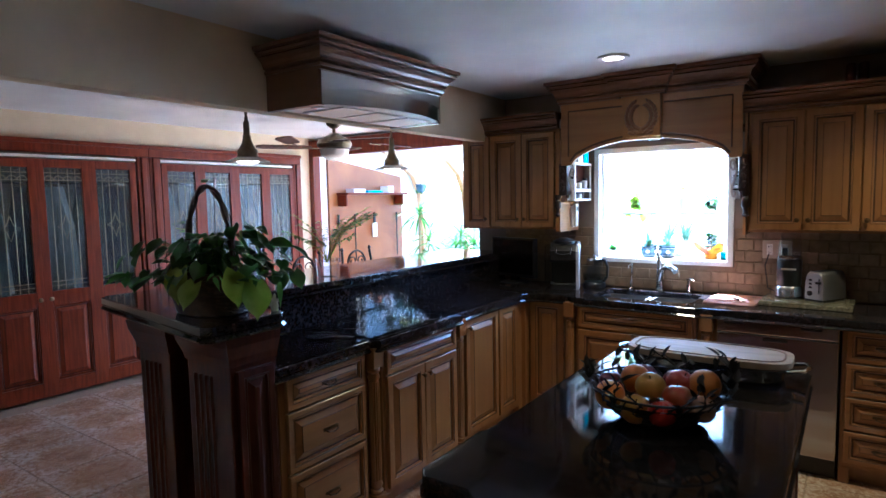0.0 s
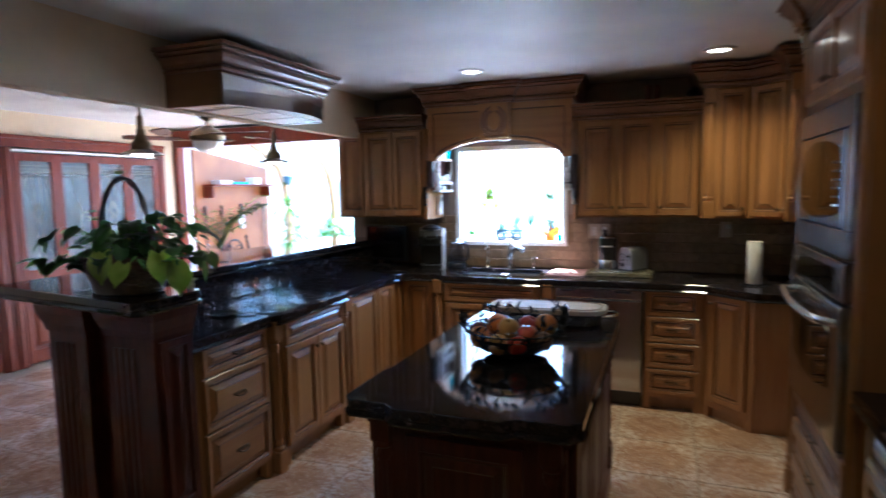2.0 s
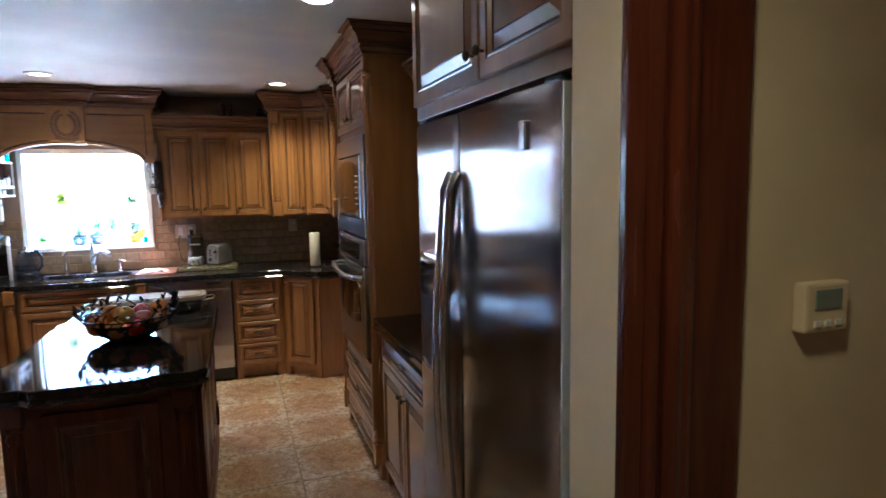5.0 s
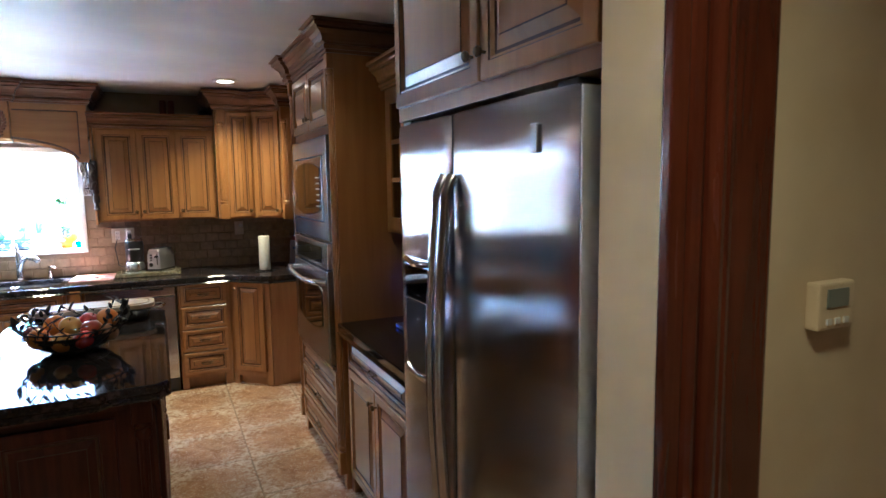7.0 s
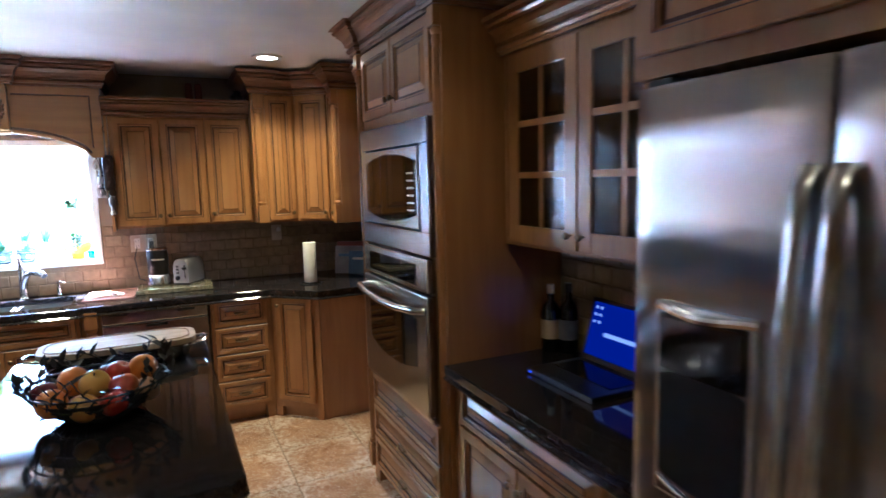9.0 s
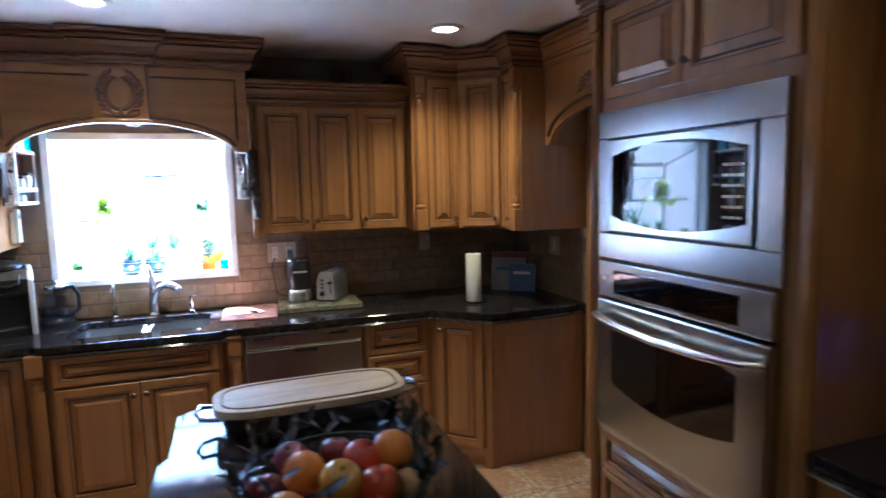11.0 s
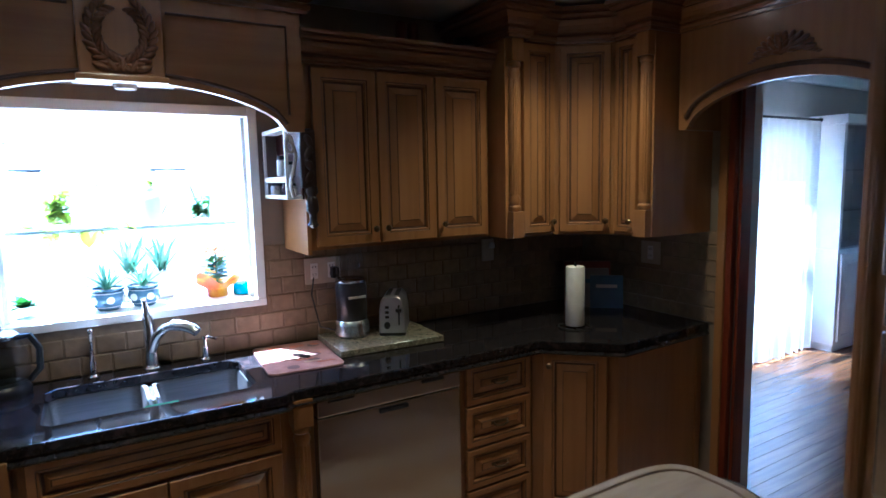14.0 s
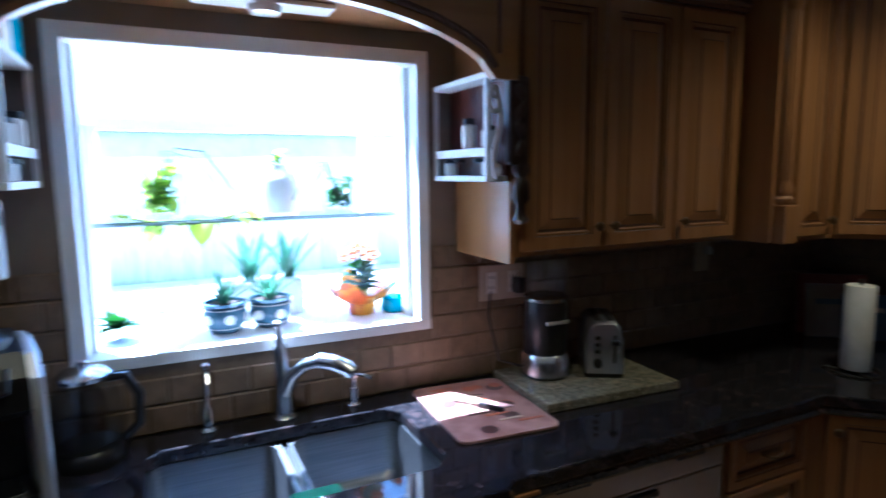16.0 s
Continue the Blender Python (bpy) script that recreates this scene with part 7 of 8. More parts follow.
# cookbooks on a stand in the corner
origin()
BOOKC = [mat("book_blue", (0.06, 0.12, 0.24), (0.09, 0.18, 0.32), 0.4), mat("book_grey", (0.22, 0.20, 0.21), (0.34, 0.32, 0.33), 0.4), mat("book_maroon", (0.2, 0.03, 0.03), (0.26, 0.06, 0.05), 0.4)]
for k, (x, y, w, h, rz, c, word) in enumerate(((1.64, 4.30, 0.25, 0.24, -38, 2, "dark maroon"), (1.60, 4.255, 0.22, 0.21, -38, 1, "grey"), (1.66, 4.18, 0.17, 0.175, -42, 0, "blue"))):
    root = thing("cookbook", "%s cookbook leaning in the counter corner" % word, "book", x, y, CT + 0.002, rz, "cookbooks")
    b = part("cover", box(-w / 2, w / 2, -0.012, 0.012, 0, h, 0.002), BOOKC[c], root)
    p = part("pages", box(-w / 2 + 0.004, w / 2 - 0.001, -0.009, 0.009, 0.003, h + 0.0008), PAPER, root)
    t = part("title_bar", box(-w / 2 + 0.03, w / 2 - 0.03, -0.0135, -0.011, h * 0.62, h * 0.72), PAPER if c == 0 else BOOKC[0], root)
    for o in (b, p, t):
        o.matrix_local = pose(0, 0, 0, -9)

# outlets and plates
ALMOND = mat("almond_plastic", (0.46, 0.38, 0.29), (0.50, 0.42, 0.32), 0.35, scale=20)


def plate(x, y, z, rz, w, slots, name, label):
    root = thing(name, label, "outlet", x, y, z, rz)
    part("cover_plate", box(-w / 2, w / 2, -0.008, 0.0, -0.058, 0.058, 0.003), ALMOND, root)
    for s in slots:
        part("socket", box(s - 0.017, s + 0.017, -0.010, -0.007, -0.035, 0.035, 0.003), PAPER, root)
        for dz in (-0.02, 0.014):
            part("slot", box(s - 0.008, s - 0.005, -0.0107, -0.009, dz, dz + 0.01), BLACK, root)
            part("slot", box(s + 0.005, s + 0.008, -0.0107, -0.009, dz, dz + 0.01), BLACK, root)
    return root


plate(0.205, 4.506, 1.205, 0, 0.165, (-0.04, 0.04), "power_outlet", "white double power outlet on the tiled wall")
solid("wall_plug", box(0.237, 0.268, 4.455, 4.495, 1.17, 1.22, 0.006), BLACK, "black plug in the power outlet", "plug")
plate(1.115, 4.506, 1.225, 0, 0.075, (), "night_light", "small plug-in night light on the tiled wall")
solid("night_light_lens", lathe([(0.016, 0.0), (0.018, 0.012), (0.012, 0.03), (0.0, 0.034)], 16, None, (1.127, 4.482, 1.235)), WHITECER, "pale glass lens of the night light", "night light")
plate(1.814, 4.02, 1.20, -90, 0.12, (0,), "power_outlet", "white power outlet on the side wall")
root = thing("cordless_phone", "white wall phone beside the sink window", "phone", -1.124, 4.385, 1.43, 90)
part("cradle", box(-0.03, 0.03, -0.018, 0.0, -0.09, 0.07, 0.006), PAPER, root)
part("handset", box(-0.024, 0.024, -0.04, -0.016, -0.085, 0.085, 0.009), WHITECER, root)
part("display", box(-0.015, 0.015, -0.042, -0.038, 0.03, 0.06, 0.001), BLACK, root)

# spice jars on the little shelves
for sx, s in ((0.0, 1), (-1.055, -1)):
    for k in range(5):
        yy = 4.23 + k * 0.055
        for z0 in (1.551, 1.625):
            if rg.random() < 0.25 or (z0 > 1.6 and k % 2):
                continue
            h = 0.045 if z0 < 1.6 else rg.uniform(0.05, 0.09)
            root = thing("spice_jar", "small glass spice jar with a dark lid", "jar", sx, yy, z0, 0, "spice jars")
            part("glass", lathe([(0.018, 0.0), (0.02, 0.004), (0.02, h * 0.75), (0.014, h * 0.82)], 16), JAR if k % 2 else WHITECER, root)
            part("lid", lathe([(0.016, h * 0.8), (0.017, h * 0.82), (0.017, h), (0.0, h + 0.002)], 16), BLACK, root)
for z0, c, yy, word in ((1.811, CYAN, 4.42, "blue"), (1.811, PAPER, 4.31, "white")):
    solid("carton", box(-1.083, -1.028, yy - 0.045, yy + 0.045, z0, z0 + 0.13, 0.003), c, "small %s carton standing on the spice shelf" % word, "carton")
root = thing("valance_lamp", "small round lamp under the valance soffit", "lamp", -0.53, 4.36, 1.963)
part("plate", box(-0.16, 0.16, -0.04, 0.04, -0.012, 0.0, 0.004), WHITE, root)
part("lens", lathe([(0.0, -0.03), (0.035, -0.028), (0.04, -0.012)], 20, cap=False), WHITECER, root)
for x, h in ((0.56, 0.13), (0.62, 0.13)):
    solid("dark_bottle", lathe([(0.022, 0.0), (0.026, 0.006), (0.026, h * 0.9), (0.02, h)], 16, None, (x, 4.36, 2.159)), MAHOG, "dark wooden shaker on top of the upper cabinet", "shaker", "shakers on the cabinet")
solid("dark_vase", lathe([(0.05, 0.0), (0.07, 0.02), (0.08, 0.05), (0.05, 0.08), (0.055, 0.09)], 24, None, (0.90, 4.36, 2.159)), BLACK, "dark bowl on top of the upper cabinet", "bowl")

# ---- plants in the greenhouse window ----
origin(-0.09)
SILL = WZ0 + 0.02
first = None
for k, (x, y) in enumerate(((-0.545, 4.645), (-0.415, 4.655))):
    if first is None:
        first = thing("aloe_pot", "spiky aloe in a dark blue glazed pot", "potted plant", x, y, SILL, 0, "aloe pots on the sill")
        part("pot", lathe([(0.036, 0.0), (0.042, 0.004), (0.058, 0.03), (0.062, 0.05), (0.058, 0.068), (0.053, 0.075), (0.062, 0.080), (0.064, 0.088), (0.054, 0.088), (0.052, 0.075)], 28), BLUECER, first, "dark blue glazed pot")
        for turn in range(0, 360, 60):
            p = part("pot_motif", lathe([(0.015, 0.0), (0.014, 0.003), (0.0, 0.004)], 14), WHITECER, first, "pale flower motif")
            p.matrix_local = Matrix.Rotation(radians(turn + 8), 4, "Z") @ pose(0.0, -0.0595, 0.044, 90)
        for z, r in ((0.016, 0.0515), (0.070, 0.0575)):
            part("pot_line", tube(arc((0, 0, z), r, 0, 360, 32, "xy"), 0.0014, 5), WHITECER, first, "pale painted line")
        part("soil", lathe([(0.0, 0.08), (0.053, 0.08)], 18, cap=False), SOIL, first)
        for i in range(20):
            stick(L6, first, (0.006 * math.cos(i * 2.4), 0.006 * math.sin(i * 2.4), 0.076), i * 137.5, 32 + 52 * i / 20, 0, 0.55 + 0.045 * (i % 9))
    else:
        copy_thing(first, pose(x + ORG[0], y, SILL, 0, 0, 70))
root = thing("aloe_trough", "white trough with tall aloe spikes on the sill", "potted plant", -0.42, 4.82, SILL)
part("trough", prism([(-0.13, -0.055), (0.13, -0.055), (0.13, 0.055), (-0.13, 0.055)], 0.0, 0.115, (), 0.01), WHITECER, root, "white ceramic trough")
for cx in (-0.03, 0.095):
    for i in range(12):
        stick(L6, root, (cx + 0.012 * math.cos(i * 2.4), 0.012 * math.sin(i * 2.4), 0.11), i * 137.5, 48 + 34 * i / 12, 0, 0.95 + 0.5 * rg.random())
root = thing("kalanchoe", "orange-flowered kalanchoe wrapped in orange foil", "potted plant", -0.125, 4.68, SILL)
part("pot", lathe([(0.038, 0.0), (0.042, 0.004), (0.05, 0.06), (0.045, 0.06)], 24), ORANGE, root)
fl = bmesh.new()
loops = []
for k in range(5):
    u = k / 4
    loops.append([((0.045 + 0.072 * u) * math.cos(a) * (1 + 0.22 * u * math.sin(5 * a)), (0.045 + 0.075 * u) * math.sin(a) * (1 + 0.22 * u * math.sin(5 * a)), 0.035 + 0.06 * u + 0.03 * u * math.sin(5 * a)) for a in (2 * math.pi * i / 50 for i in range(50))])
rings(fl, loops, True)
part("foil", fl, ORANGE, root, "crinkled orange foil", True)
for i in range(26):
    stick(L8, root, (0.02 * math.cos(i * 2.4), 0.02 * math.sin(i * 2.4), 0.075 + 0.085 * (i / 26)), i * 137.5, 5 + 40 * i / 26, 0, 1.45 - 0.5 * i / 26)
FLW = mat("orange_petals", (0.8, 0.25, 0.08), (0.85, 0.42, 0.2), 0.6, scale=20)
for i in range(26):
    own = bmesh.new()
    bmesh.ops.create_icosphere(own, subdivisions=1, radius=0.013)
    bmesh.ops.scale(own, verts=own.verts, vec=(1, 1, 0.6))
    o = part("blossom", own, FLW, root)
    a = i * 2.4
    o.location = (0.0125 * math.sqrt(i) * math.cos(a), 0.0125 * math.sqrt(i) * math.sin(a), 0.222 - 0.0017 * i)
part("stem", tube([(0, 0, 0.05), (0, 0, 0.22)], 0.004, 6), LEAF, root)
solid("blue_tin", lathe([(0.036, 0.0), (0.043, 0.006), (0.045, 0.025), (0.042, 0.048), (0.036, 0.052), (0.0, 0.053)], 24, None, (-0.02, 4.66, SILL)), CYAN, "bright blue tin on the sill", "tin")
solid("dark_candle", box(0.005, 0.035, 4.60, 4.63, SILL, SILL + 0.04, 0.004), BLACK, "small black box on the sill", "box")
root = thing("succulent_pot", "small dark succulent in a glass dish on the sill", "potted plant", -0.82, 4.67, SILL)
part("dish", lathe([(0.03, 0.0), (0.045, 0.01), (0.05, 0.04)], 20), JAR, root)
for i in range(18):
    stick(L8, root, (0, 0, 0.035), i * 137.5, 10 + 60 * i / 18, 0, 1.15)
VINESTEM = mat("vine_stem", (0.09, 0.08, 0.035), (0.15, 0.13, 0.06), 0.6, scale=30)
for x, c, h, word in ((-0.69, LEAF_Y, 0.15, "lime green"), (-0.155, LEAF, 0.115, "dark green")):
    root = thing("shelf_planter", "glass jar of %s cuttings on the glass shelf" % word, "potted plant", x, 4.80, 1.434)
    part("jar", lathe([(0.05, 0.0), (0.070, 0.02), (0.078, 0.06), (0.064, h - 0.02), (0.05, h)], 28), JAR, root)
    for i in range(26):
        stick(L7 if c is LEAF_Y else L8, root, (0.034 * math.cos(i * 2.4), 0.034 * math.sin(i * 2.4), 0.012 + (h - 0.06) * i / 26), i * 137.5 + 60, rg.uniform(10, 70), 0, rg.uniform(0.75, 1.0))
    for i in range(8):
        stick(L7 if c is LEAF_Y else L8, root, (0.03 * math.cos(i * 2.4), 0.03 * math.sin(i * 2.4), h - 0.02 + 0.01 * (i % 3)), i * 137.5, rg.uniform(-50, 40), 0, rg.uniform(0.6, 1.0))
    for i in range(6):
        a, e = rg.uniform(0, 6.28), rg.uniform(0.5, 1.15)
        part("stem", tube([(0, 0, h - 0.06), (0.05 * math.cos(a), 0.04 * math.sin(a), h + 0.05 * e), (0.12 * e * math.cos(a), 0.06 * math.sin(a), h + 0.06 * e - 0.02), (0.20 * e * math.cos(a), 0.07 * math.sin(a), h - 0.07 * e)], 0.0016, 5), VINESTEM, root, "thin brownish stem")
root = thing("trailing_vine", "pale lime leaves trailing from the glass shelf", "plant", -0.70, 4.70, 1.434)
for i in range(18):
    u = i / 17
    stick(L7, root, (-0.1 + 0.34 * u, 0.01 * math.sin(i), 0.018 - 0.03 * math.sin(math.pi * u)), i * 80, -15 + 30 * math.sin(i), 0, 0.55 + 0.3 * (i % 3))
part("stem", tube([(-0.1 + 0.34 * i / 12, 0, 0.018 - 0.03 * math.sin(math.pi * i / 12)) for i in range(13)], 0.0025, 5), VINESTEM, root)
root = thing("white_bottle", "white ceramic bottle with a yellow flower on the glass shelf", "vase", -0.345, 4.82, 1.434)
part("bottle", lathe([(0.055, 0.0), (0.062, 0.006), (0.064, 0.10), (0.055, 0.125), (0.028, 0.14), (0.024, 0.155)], 24), WHITECER, root)
for i in range(7):
    stick(L8 if i % 2 else L7, root, (0, 0, 0.15 + 0.006 * i), i * 51, 25 + 8 * (i % 4), 0, 0.7)

# ---- island: platter and fruit bowl ----
origin()
root = thing("roasting_pan", "oval steel roasting pan covered by a worn wooden board", "roasting pan", 0.135, 2.685, ISL, 1)


def oval(a, b, n=4.0, k=48):
    return [(a * math.copysign(abs(math.cos(t)) ** (2 / n), math.cos(t)), b * math.copysign(abs(math.sin(t)) ** (2 / n), math.sin(t))) for t in (2 * math.pi * i / k for i in range(k))]


bm = bmesh.new()
rings(bm, [[(x * q, y * q, z) for x, y in oval(0.285, 0.128)] for q, z in ((0.86, 0.003), (0.93, 0.012), (0.97, 0.05), (1.0, 0.058), (1.02, 0.06), (1.02, 0.064))], True, True, True)
part("pan", bm, OVENSTEEL, root, "dark reflecting steel pan", True)
bd = prism(oval(0.295, 0.135), 0.065, 0.088, (), 0.007)
part("board", bd, BOARD, root, "pale worn wooden board")
part("groove", tube([(x, y, 0.0885) for x, y in oval(0.268, 0.110)] + [(oval(0.268, 0.110)[0][0], oval(0.268, 0.110)[0][1], 0.0885)], 0.0035, 5), mat("board_groove", (0.22, 0.14, 0.08), (0.28, 0.18, 0.11), 0.7), root, "dark juice groove")
for s in (-1, 1):
    part("handle", tube([(s * 0.275, -0.06, 0.05), (s * 0.33, -0.055, 0.058), (s * 0.345, 0.0, 0.06), (s * 0.33, 0.055, 0.058), (s * 0.275, 0.06, 0.05)], 0.007, 8), CHROME, root, "steel loop handle")

FX, FY = 0.11, 2.05
root = thing("fruit_basket", "black wire fruit bowl with iron leaves", "fruit bowl", FX, FY, ISL)
prof = [(0.085, 0.004), (0.105, 0.018), (0.145, 0.04), (0.178, 0.075), (0.202, 0.112)]
for r, z in ((0.085, 0.006), (0.128, 0.03), (0.17, 0.067), (0.202, 0.112)):
    part("ring", tube(arc((0, 0, z), r, 0, 360, 40, "xy"), 0.0038, 6), IRON, root)
for k in range(28):
    a = 2 * math.pi * k / 28
    part("wire", tube([(r * math.cos(a + 0.5 * z / 0.112), r * math.sin(a + 0.5 * z / 0.112), z) for r, z in prof], 0.003, 5), IRON, root)
part("bowl_mesh", lathe([(0.0, 0.004)] + [(r * 0.985, z) for r, z in prof[:-1]] + [(0.189, 0.092)], 40, cap=False), IRON, root, "dense black mesh")
IL = leaf_mesh("iron_leaf", 0.046, 0.027, IRON, False, 0.15)
for k in range(44):
    a = k * 2.4
    r, z = prof[2 + k % 3]
    stick(IL, root, (r * 1.02 * math.cos(a), r * 1.02 * math.sin(a), z + 0.012 * (k % 3)), math.degrees(a) - 90 + rg.uniform(-60, 60), rg.uniform(10, 80), 0, rg.uniform(0.8, 1.3), "iron_leaf")
rs = random.Random(5)
for k in range(17):
    a = 2 * math.pi * k / 17 + rs.uniform(-0.1, 0.1)
    r, z, up, sway = 0.196, 0.10, rs.uniform(0.05, 0.105), rs.uniform(-0.45, 0.45)
    P = [((r + 0.02 * math.sin(3 * u)) * math.cos(a + sway * u), (r + 0.02 * math.sin(3 * u)) * math.sin(a + sway * u), z + up * u) for u in (0, 0.25, 0.5, 0.75, 1.0)]
    part("twig", tube(P, 0.0026, 5, None, 0.0016), IRON, root)
    for q, p in enumerate(P[1:]):
        stick(IL, root, p, math.degrees(a + sway) - 90 + (70 if q % 2 else -70) + (0 if q < 3 else 60), 35 + 15 * (q % 3), 0, rs.uniform(0.8, 1.15), "iron_leaf")


def fruit(x, y, z, r, material, word, apple=True):
    bm = bmesh.new()
    bmesh.ops.create_uvsphere(bm, u_segments=24, v_segments=16, radius=r)
    for v in bm.verts:
        d = math.hypot(v.co.x, v.co.y) / r
        if apple:
            v.co.z *= 0.92
            v.co.z -= math.copysign(1, v.co.z) * 0.22 * r * math.exp(-(d / 0.28) ** 2)
    bm.normal_update()
    for f in bm.faces:
        f.smooth = True
    o = thing("apple" if apple else "orange", "%s in the wire bowl" % word, "fruit", x, y, z, rg.uniform(0, 360), "fruit in the bowl")
    f = part("skin", bm, material, o)
    f.matrix_local = pose(0, 0, 0, rg.uniform(-35, 35), rg.uniform(-35, 35))
    if apple:
        part("stalk", tube([(0, 0, r * 0.6), (0.003, 0, r * 0.98)], 0.0018, 5), SOIL, f)


OR, PE, RE, PL = (F_ORANGE, "orange", False), (F_PEACH, "blushed yellow apple", True), (F_RED, "red apple", True), (F_PLUM, "dark plum-red apple", True)
for dx, dy, dz, r, (m, w, ap) in ((0.13, 0.03, 0.125, 0.046, OR), (0.06, 0.03, 0.118, 0.044, RE), (-0.07, 0.01, 0.118, 0.046, OR), (-0.005, -0.06, 0.122, 0.045, PE), (-0.12, -0.085, 0.085, 0.045, OR),
                                  (0.075, -0.075, 0.105, 0.044, PE), (-0.085, 0.155, 0.085, 0.044, PL), (0.02, 0.15, 0.085, 0.042, PL), (-0.15, 0.02, 0.085, 0.044, PL), (0.14, -0.06, 0.08, 0.04, (F_BROWN, "brown pear", True)),
                                  (-0.03, -0.13, 0.07, 0.044, PE), (0.05, -0.14, 0.075, 0.042, RE), (0.0, 0.05, 0.055, 0.044, PE), (0.09, 0.10, 0.07, 0.044, RE), (-0.05, -0.03, 0.045, 0.04, RE), (0.06, -0.02, 0.045, 0.04, RE)):
    fruit(FX + dx, FY + dy, ISL + dz, r, m, w, ap)

# ---- nook: bottles, laptop, glasses ----
origin(0.03, -0.035)
for x, y, h, lab, word in ((1.70, 1.862, 0.275, BOARD, "dark wine bottle with a cream label"), (1.745, 1.805, 0.285, mat("grey_label", (0.2, 0.2, 0.22), (0.28, 0.28, 0.3), 0.6), "dark wine bottle with a grey label")):
    root = thing("wine_bottle", word + " on the nook worktop", "bottle", x, y, CT + 0.001, 0, "bottles in the nook")
    part("glass", lathe([(0.034, 0.0), (0.038, 0.006), (0.038, h * 0.58), (0.03, h * 0.68), (0.014, h * 0.76), (0.013, h * 0.95)], 24), GLOSS, root)
    part("label", lathe([(0.0385, h * 0.2), (0.0385, h * 0.48)], 24, cap=False), lab, root, "paper label")
    part("cap", lathe([(0.014, h * 0.86), (0.0145, h * 0.99), (0.0, h)], 18, cap=False), PAPER if lab is BOARD else BLACK, root)
root = thing("laptop", "open black laptop with a bright blue screen", "laptop", 1.46, 1.68, CT + 0.001, -90)
part("keyboard_base", box(0.0, 0.36, 0.0, 0.25, 0.0, 0.02, 0.005), BLACK, root)
part("keys", box(0.03, 0.33, 0.10, 0.22, 0.0195, 0.0225, 0.001), GLOSS, root)
part("touch_pad", box(0.13, 0.23, 0.02, 0.085, 0.0195, 0.0212, 0.0005), BLACK, root)
part("power_led", box(0.02, 0.03, -0.001, 0.002, 0.008, 0.012), LED, root, "small blue light")
lid = part("lid", box(0.0, 0.36, -0.006, 0.006, 0.0, 0.235, 0.003), BLACK, root, "black screen lid")
lid.matrix_local = pose(0, 0.25, 0.02, -16)
part("screen", box(0.018, 0.342, -0.0075, -0.0055, 0.02, 0.22), SCREEN, lid, "glowing blue screen")
for k in range(6):
    part("icon", box(0.03 + 0.025 * (k % 2), 0.042 + 0.025 * (k % 2), -0.0083, -0.0073, 0.195 - 0.027 * (k // 2), 0.205 - 0.027 * (k // 2)), SCREEN_HI, lid)
# glare across the screen, drawn as a thin glowing strip
part("screen_streak", prism([(0.10, 0.0), (0.33, 0.0), (0.33, 0.002), (0.12, 0.002)], 0.10, 0.115), SCREEN_HI, lid).location = (0, -0.0085, 0)
first = None
for y in (1.80, 1.72, 1.64, 1.55):
    for z in (1.366, 1.607, 1.827):
        if first is None:
            first = thing("wine_glass", "clear stemmed glass on a cabinet shelf", "glass", 1.64, y, z, 0, "glasses in the cabinet")
            part("foot", lathe([(0.03, 0.0), (0.03, 0.002), (0.004, 0.006), (0.003, 0.07)], 18, cap=False), JAR, first)
            part("bowl", lathe([(0.004, 0.07), (0.025, 0.085), (0.034, 0.11), (0.03, 0.15)], 20, cap=False), JAR, first)
        else:
            copy_thing(first, pose(1.67, y - 0.035, z))

# ---- tiles and boards, piece by piece ----
origin()
def tile_mesh(w, h, t, material, bev=0.004):
    bm = box(-w / 2, w / 2, -t, 0, -h / 2, h / 2)
    front = [e for e in bm.edges if all(v.co.y < -t + 1e-6 for v in e.verts)]
    bmesh.ops.bevel(bm, geom=front, offset=bev, segments=1, affect="EDGES")
    ob = part("tile", bm, material)
    me = ob.data
    bpy.data.objects.remove(ob)
    return me


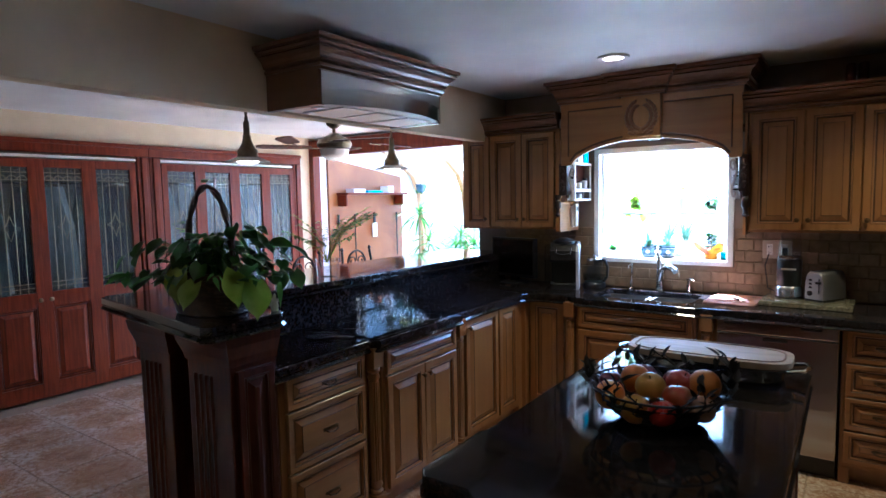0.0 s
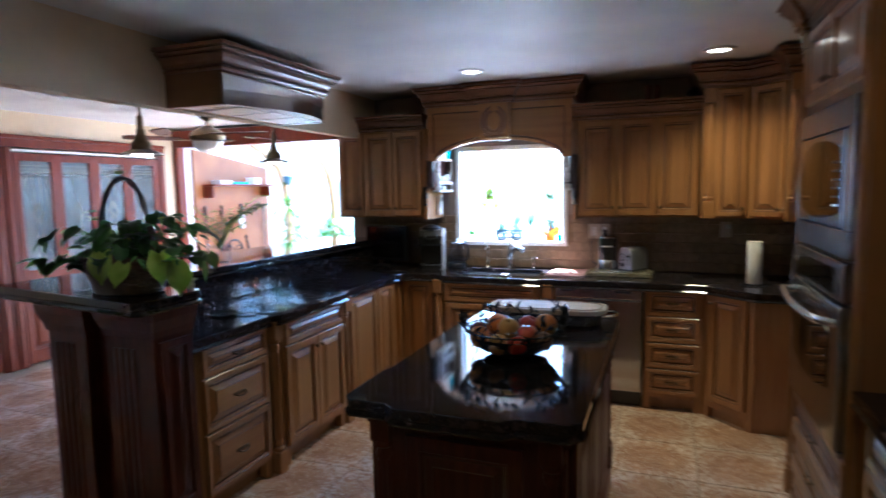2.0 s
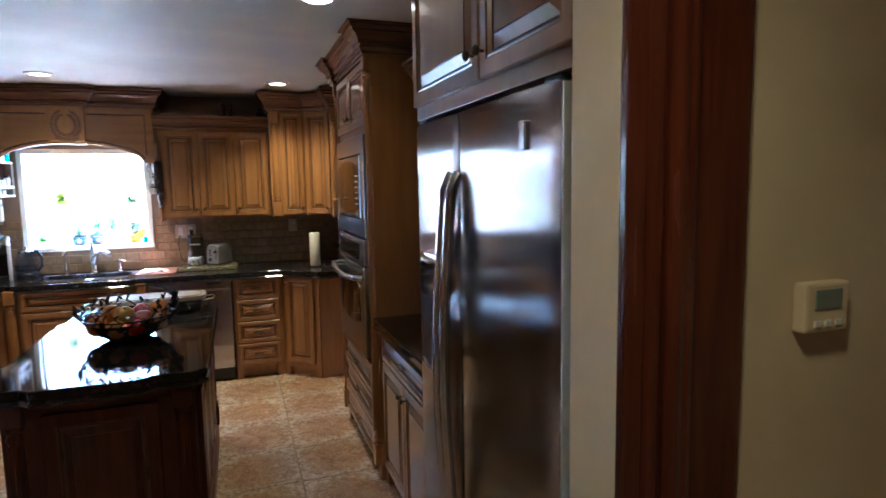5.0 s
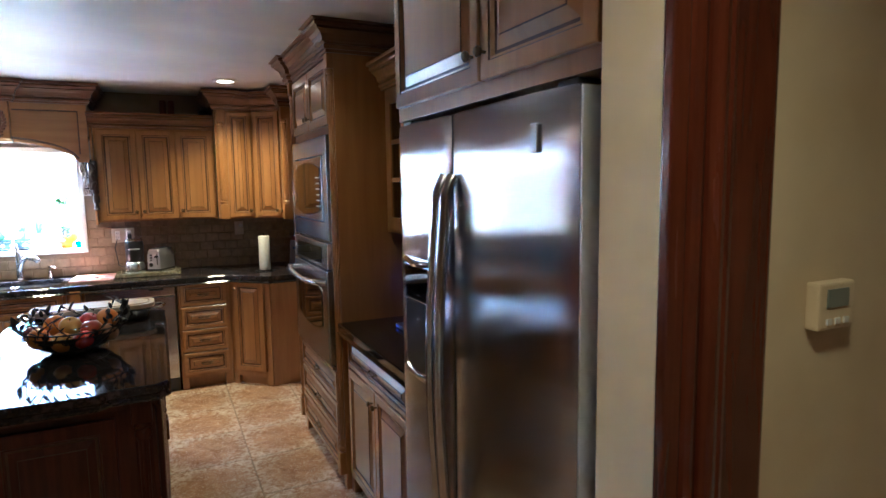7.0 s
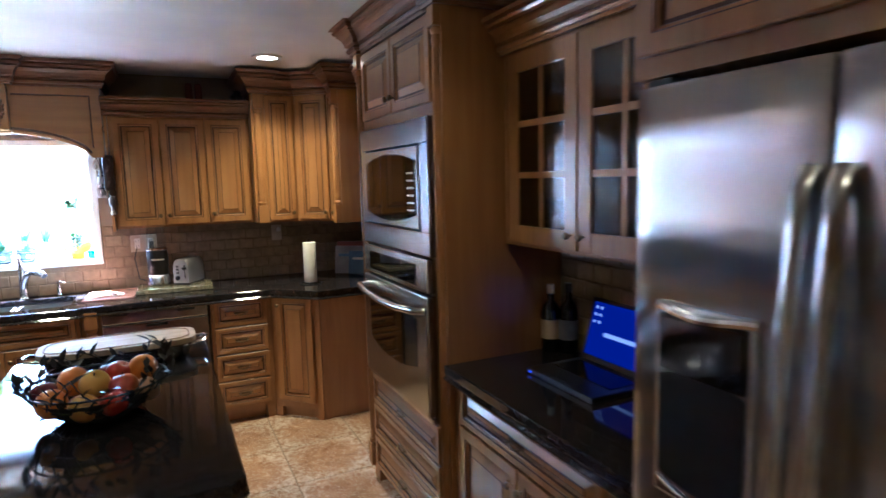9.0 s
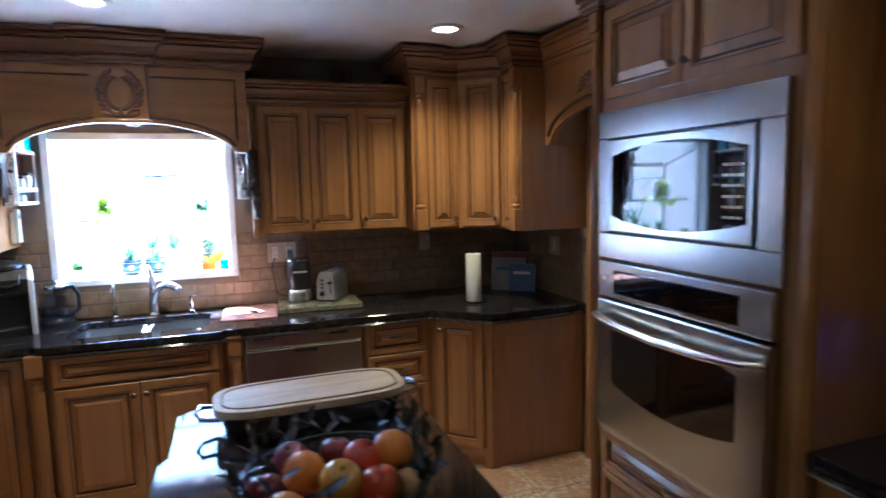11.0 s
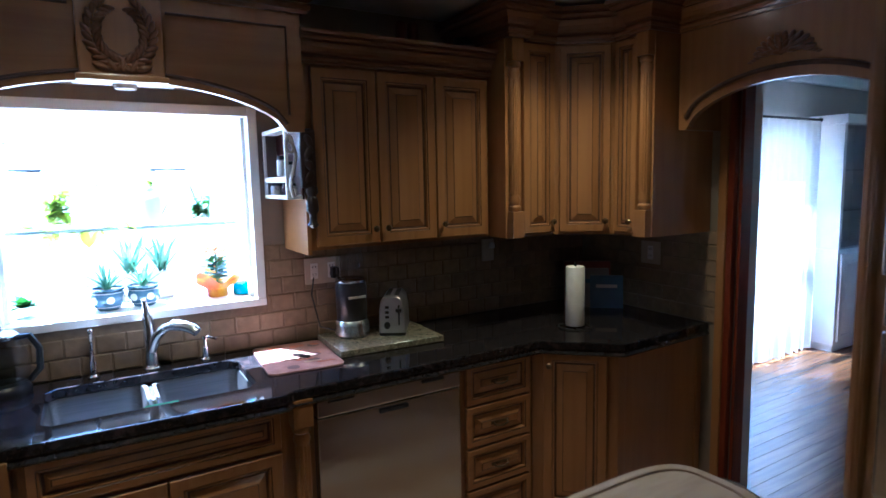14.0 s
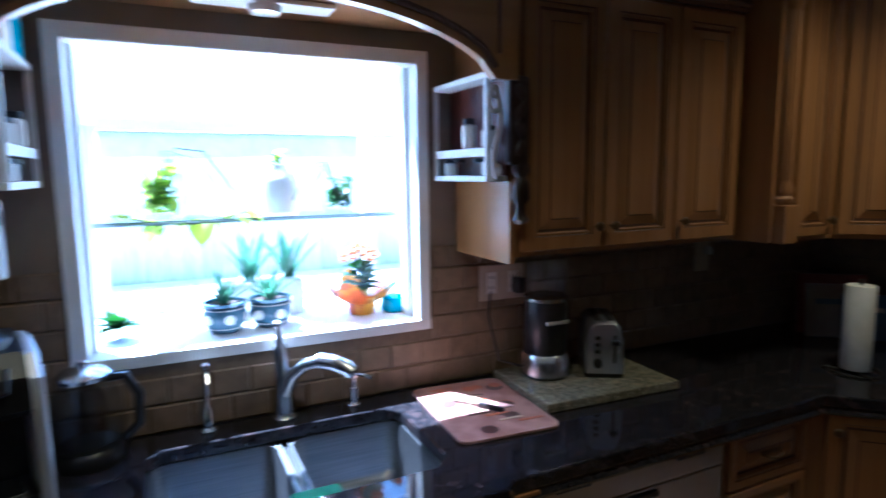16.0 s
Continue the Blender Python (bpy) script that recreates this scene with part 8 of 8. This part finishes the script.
def tiled(name, label, x, y, rz, length, z0, z1, holes=()):
    root = tagged(thing(name, label, "backsplash", x, y, 0, rz), kind="structure")
    bed = bmesh.new()
    if holes:
        h0, h1, k0, k1 = holes[0]
        for a, b, c, d in ((0, h0, z0, z1), (h1, length, z0, z1), (h0, h1, z0, k0)):
            box(a, b, -0.004, 0.0, c, d, 0, bed)
    else:
        box(0, length, -0.004, 0.0, z0, z1, 0, bed)
    part("grout_bed", bed, GROUT, root)
    tw, th, g = 0.102, 0.0745, 0.004
    meshes = {}
    r = 0
    z = z0 + 0.001
    while z < z1 - 0.01:
        hh = min(th - g, z1 - z - 0.001)
        u = -(r % 2) * tw / 2
        while u < length - 0.005:
            a, b = max(0.001, u), min(length - 0.001, u + tw - g)
            spans = [(a, b)]
            for h0, h1, k0, k1 in holes:
                if z + hh > k0 and z < k1:
                    spans = [q for s0, s1 in spans for q in ((s0, min(s1, h0 - 0.002)), (max(s0, h1 + 0.002), s1)) if q[1] - q[0] > 0.008]
            for s0, s1 in spans:
                key = (round(s1 - s0, 3), round(hh, 3))
                if key not in meshes:
                    meshes[key] = tile_mesh(s1 - s0, hh, 0.009)
                o = new("tile", meshes[key])
                o.parent = root
                o.location = ((s0 + s1) / 2, 0.0, z + hh / 2)
                o.rotation_euler = (radians(random.uniform(-0.5, 0.5)), 0, radians(random.uniform(-0.5, 0.5)))
            u += tw
        z += th
        r += 1
    return root


def tile_mesh_for(material):
    return lambda w, h, t: tile_mesh_base(w, h, t, material)


tile_mesh_base = tile_mesh
tile_mesh = tile_mesh_for(TRAV)
tiled("backsplash_sink", "tumbled travertine tiles round the sink window", -1.76, 4.519, 0, 3.575, CT + 0.001, 1.335, [(0.755, 1.715, 1.08, 2.0)])
tiled("backsplash_corner", "tumbled travertine tiles on the side wall", 1.819, 4.508, -90, 0.90, CT + 0.001, 1.335)
tiled("backsplash_nook", "tumbled travertine tiles behind the nook worktop", 1.819, 1.865, -90, 1.06, CT + 0.001, 1.345)

# floor tiles
floor = bpy.data.objects["floor"]
PITCH, G = 0.455, 0.006


def floor_tile(w, d):
    bm = box(-w / 2, w / 2, -d / 2, d / 2, -0.004, 0.0)
    top = [e for e in bm.edges if all(v.co.z > -1e-6 for v in e.verts)]
    bmesh.ops.bevel(bm, geom=top, offset=0.003, segments=1, affect="EDGES")
    ob = part("tile", bm, FLOORTILE)
    me = ob.data
    bpy.data.objects.remove(ob)
    return me


FT = floor_tile(PITCH - G, PITCH - G)
rt = random.Random(11)
for i in range(-13, 4):
    for j in range(-14, 9):
        x, y = 0.885 + (i + 0.5) * PITCH, 3.39 + (j + 0.5) * PITCH
        west = -1.5 if y < 0.2 else -4.7
        if west < x < 2.1 and y < 7.4 and not (x > 1.9 and y > -0.4):
            o = new("tile", FT)
            o.parent = floor
            o.matrix_local = pose(x, y, 0, 0, 0, 90 * rt.randrange(4))

# oak strips of the east room
oak = tagged(thing("floor_oak", "narrow polished oak strip floor", "floor"), kind="structure")
strip = part("plank", box(-2.215, 2.215, -0.042, 0.042, -0.004, 0.002), OAK, oak)
strip.location = (4.18, 0.66, 0)
for j in range(1, 49):
    o = new("plank", strip.data)
    o.parent = oak
    o.location = (4.18, 0.66 + j * 0.0855, 0)
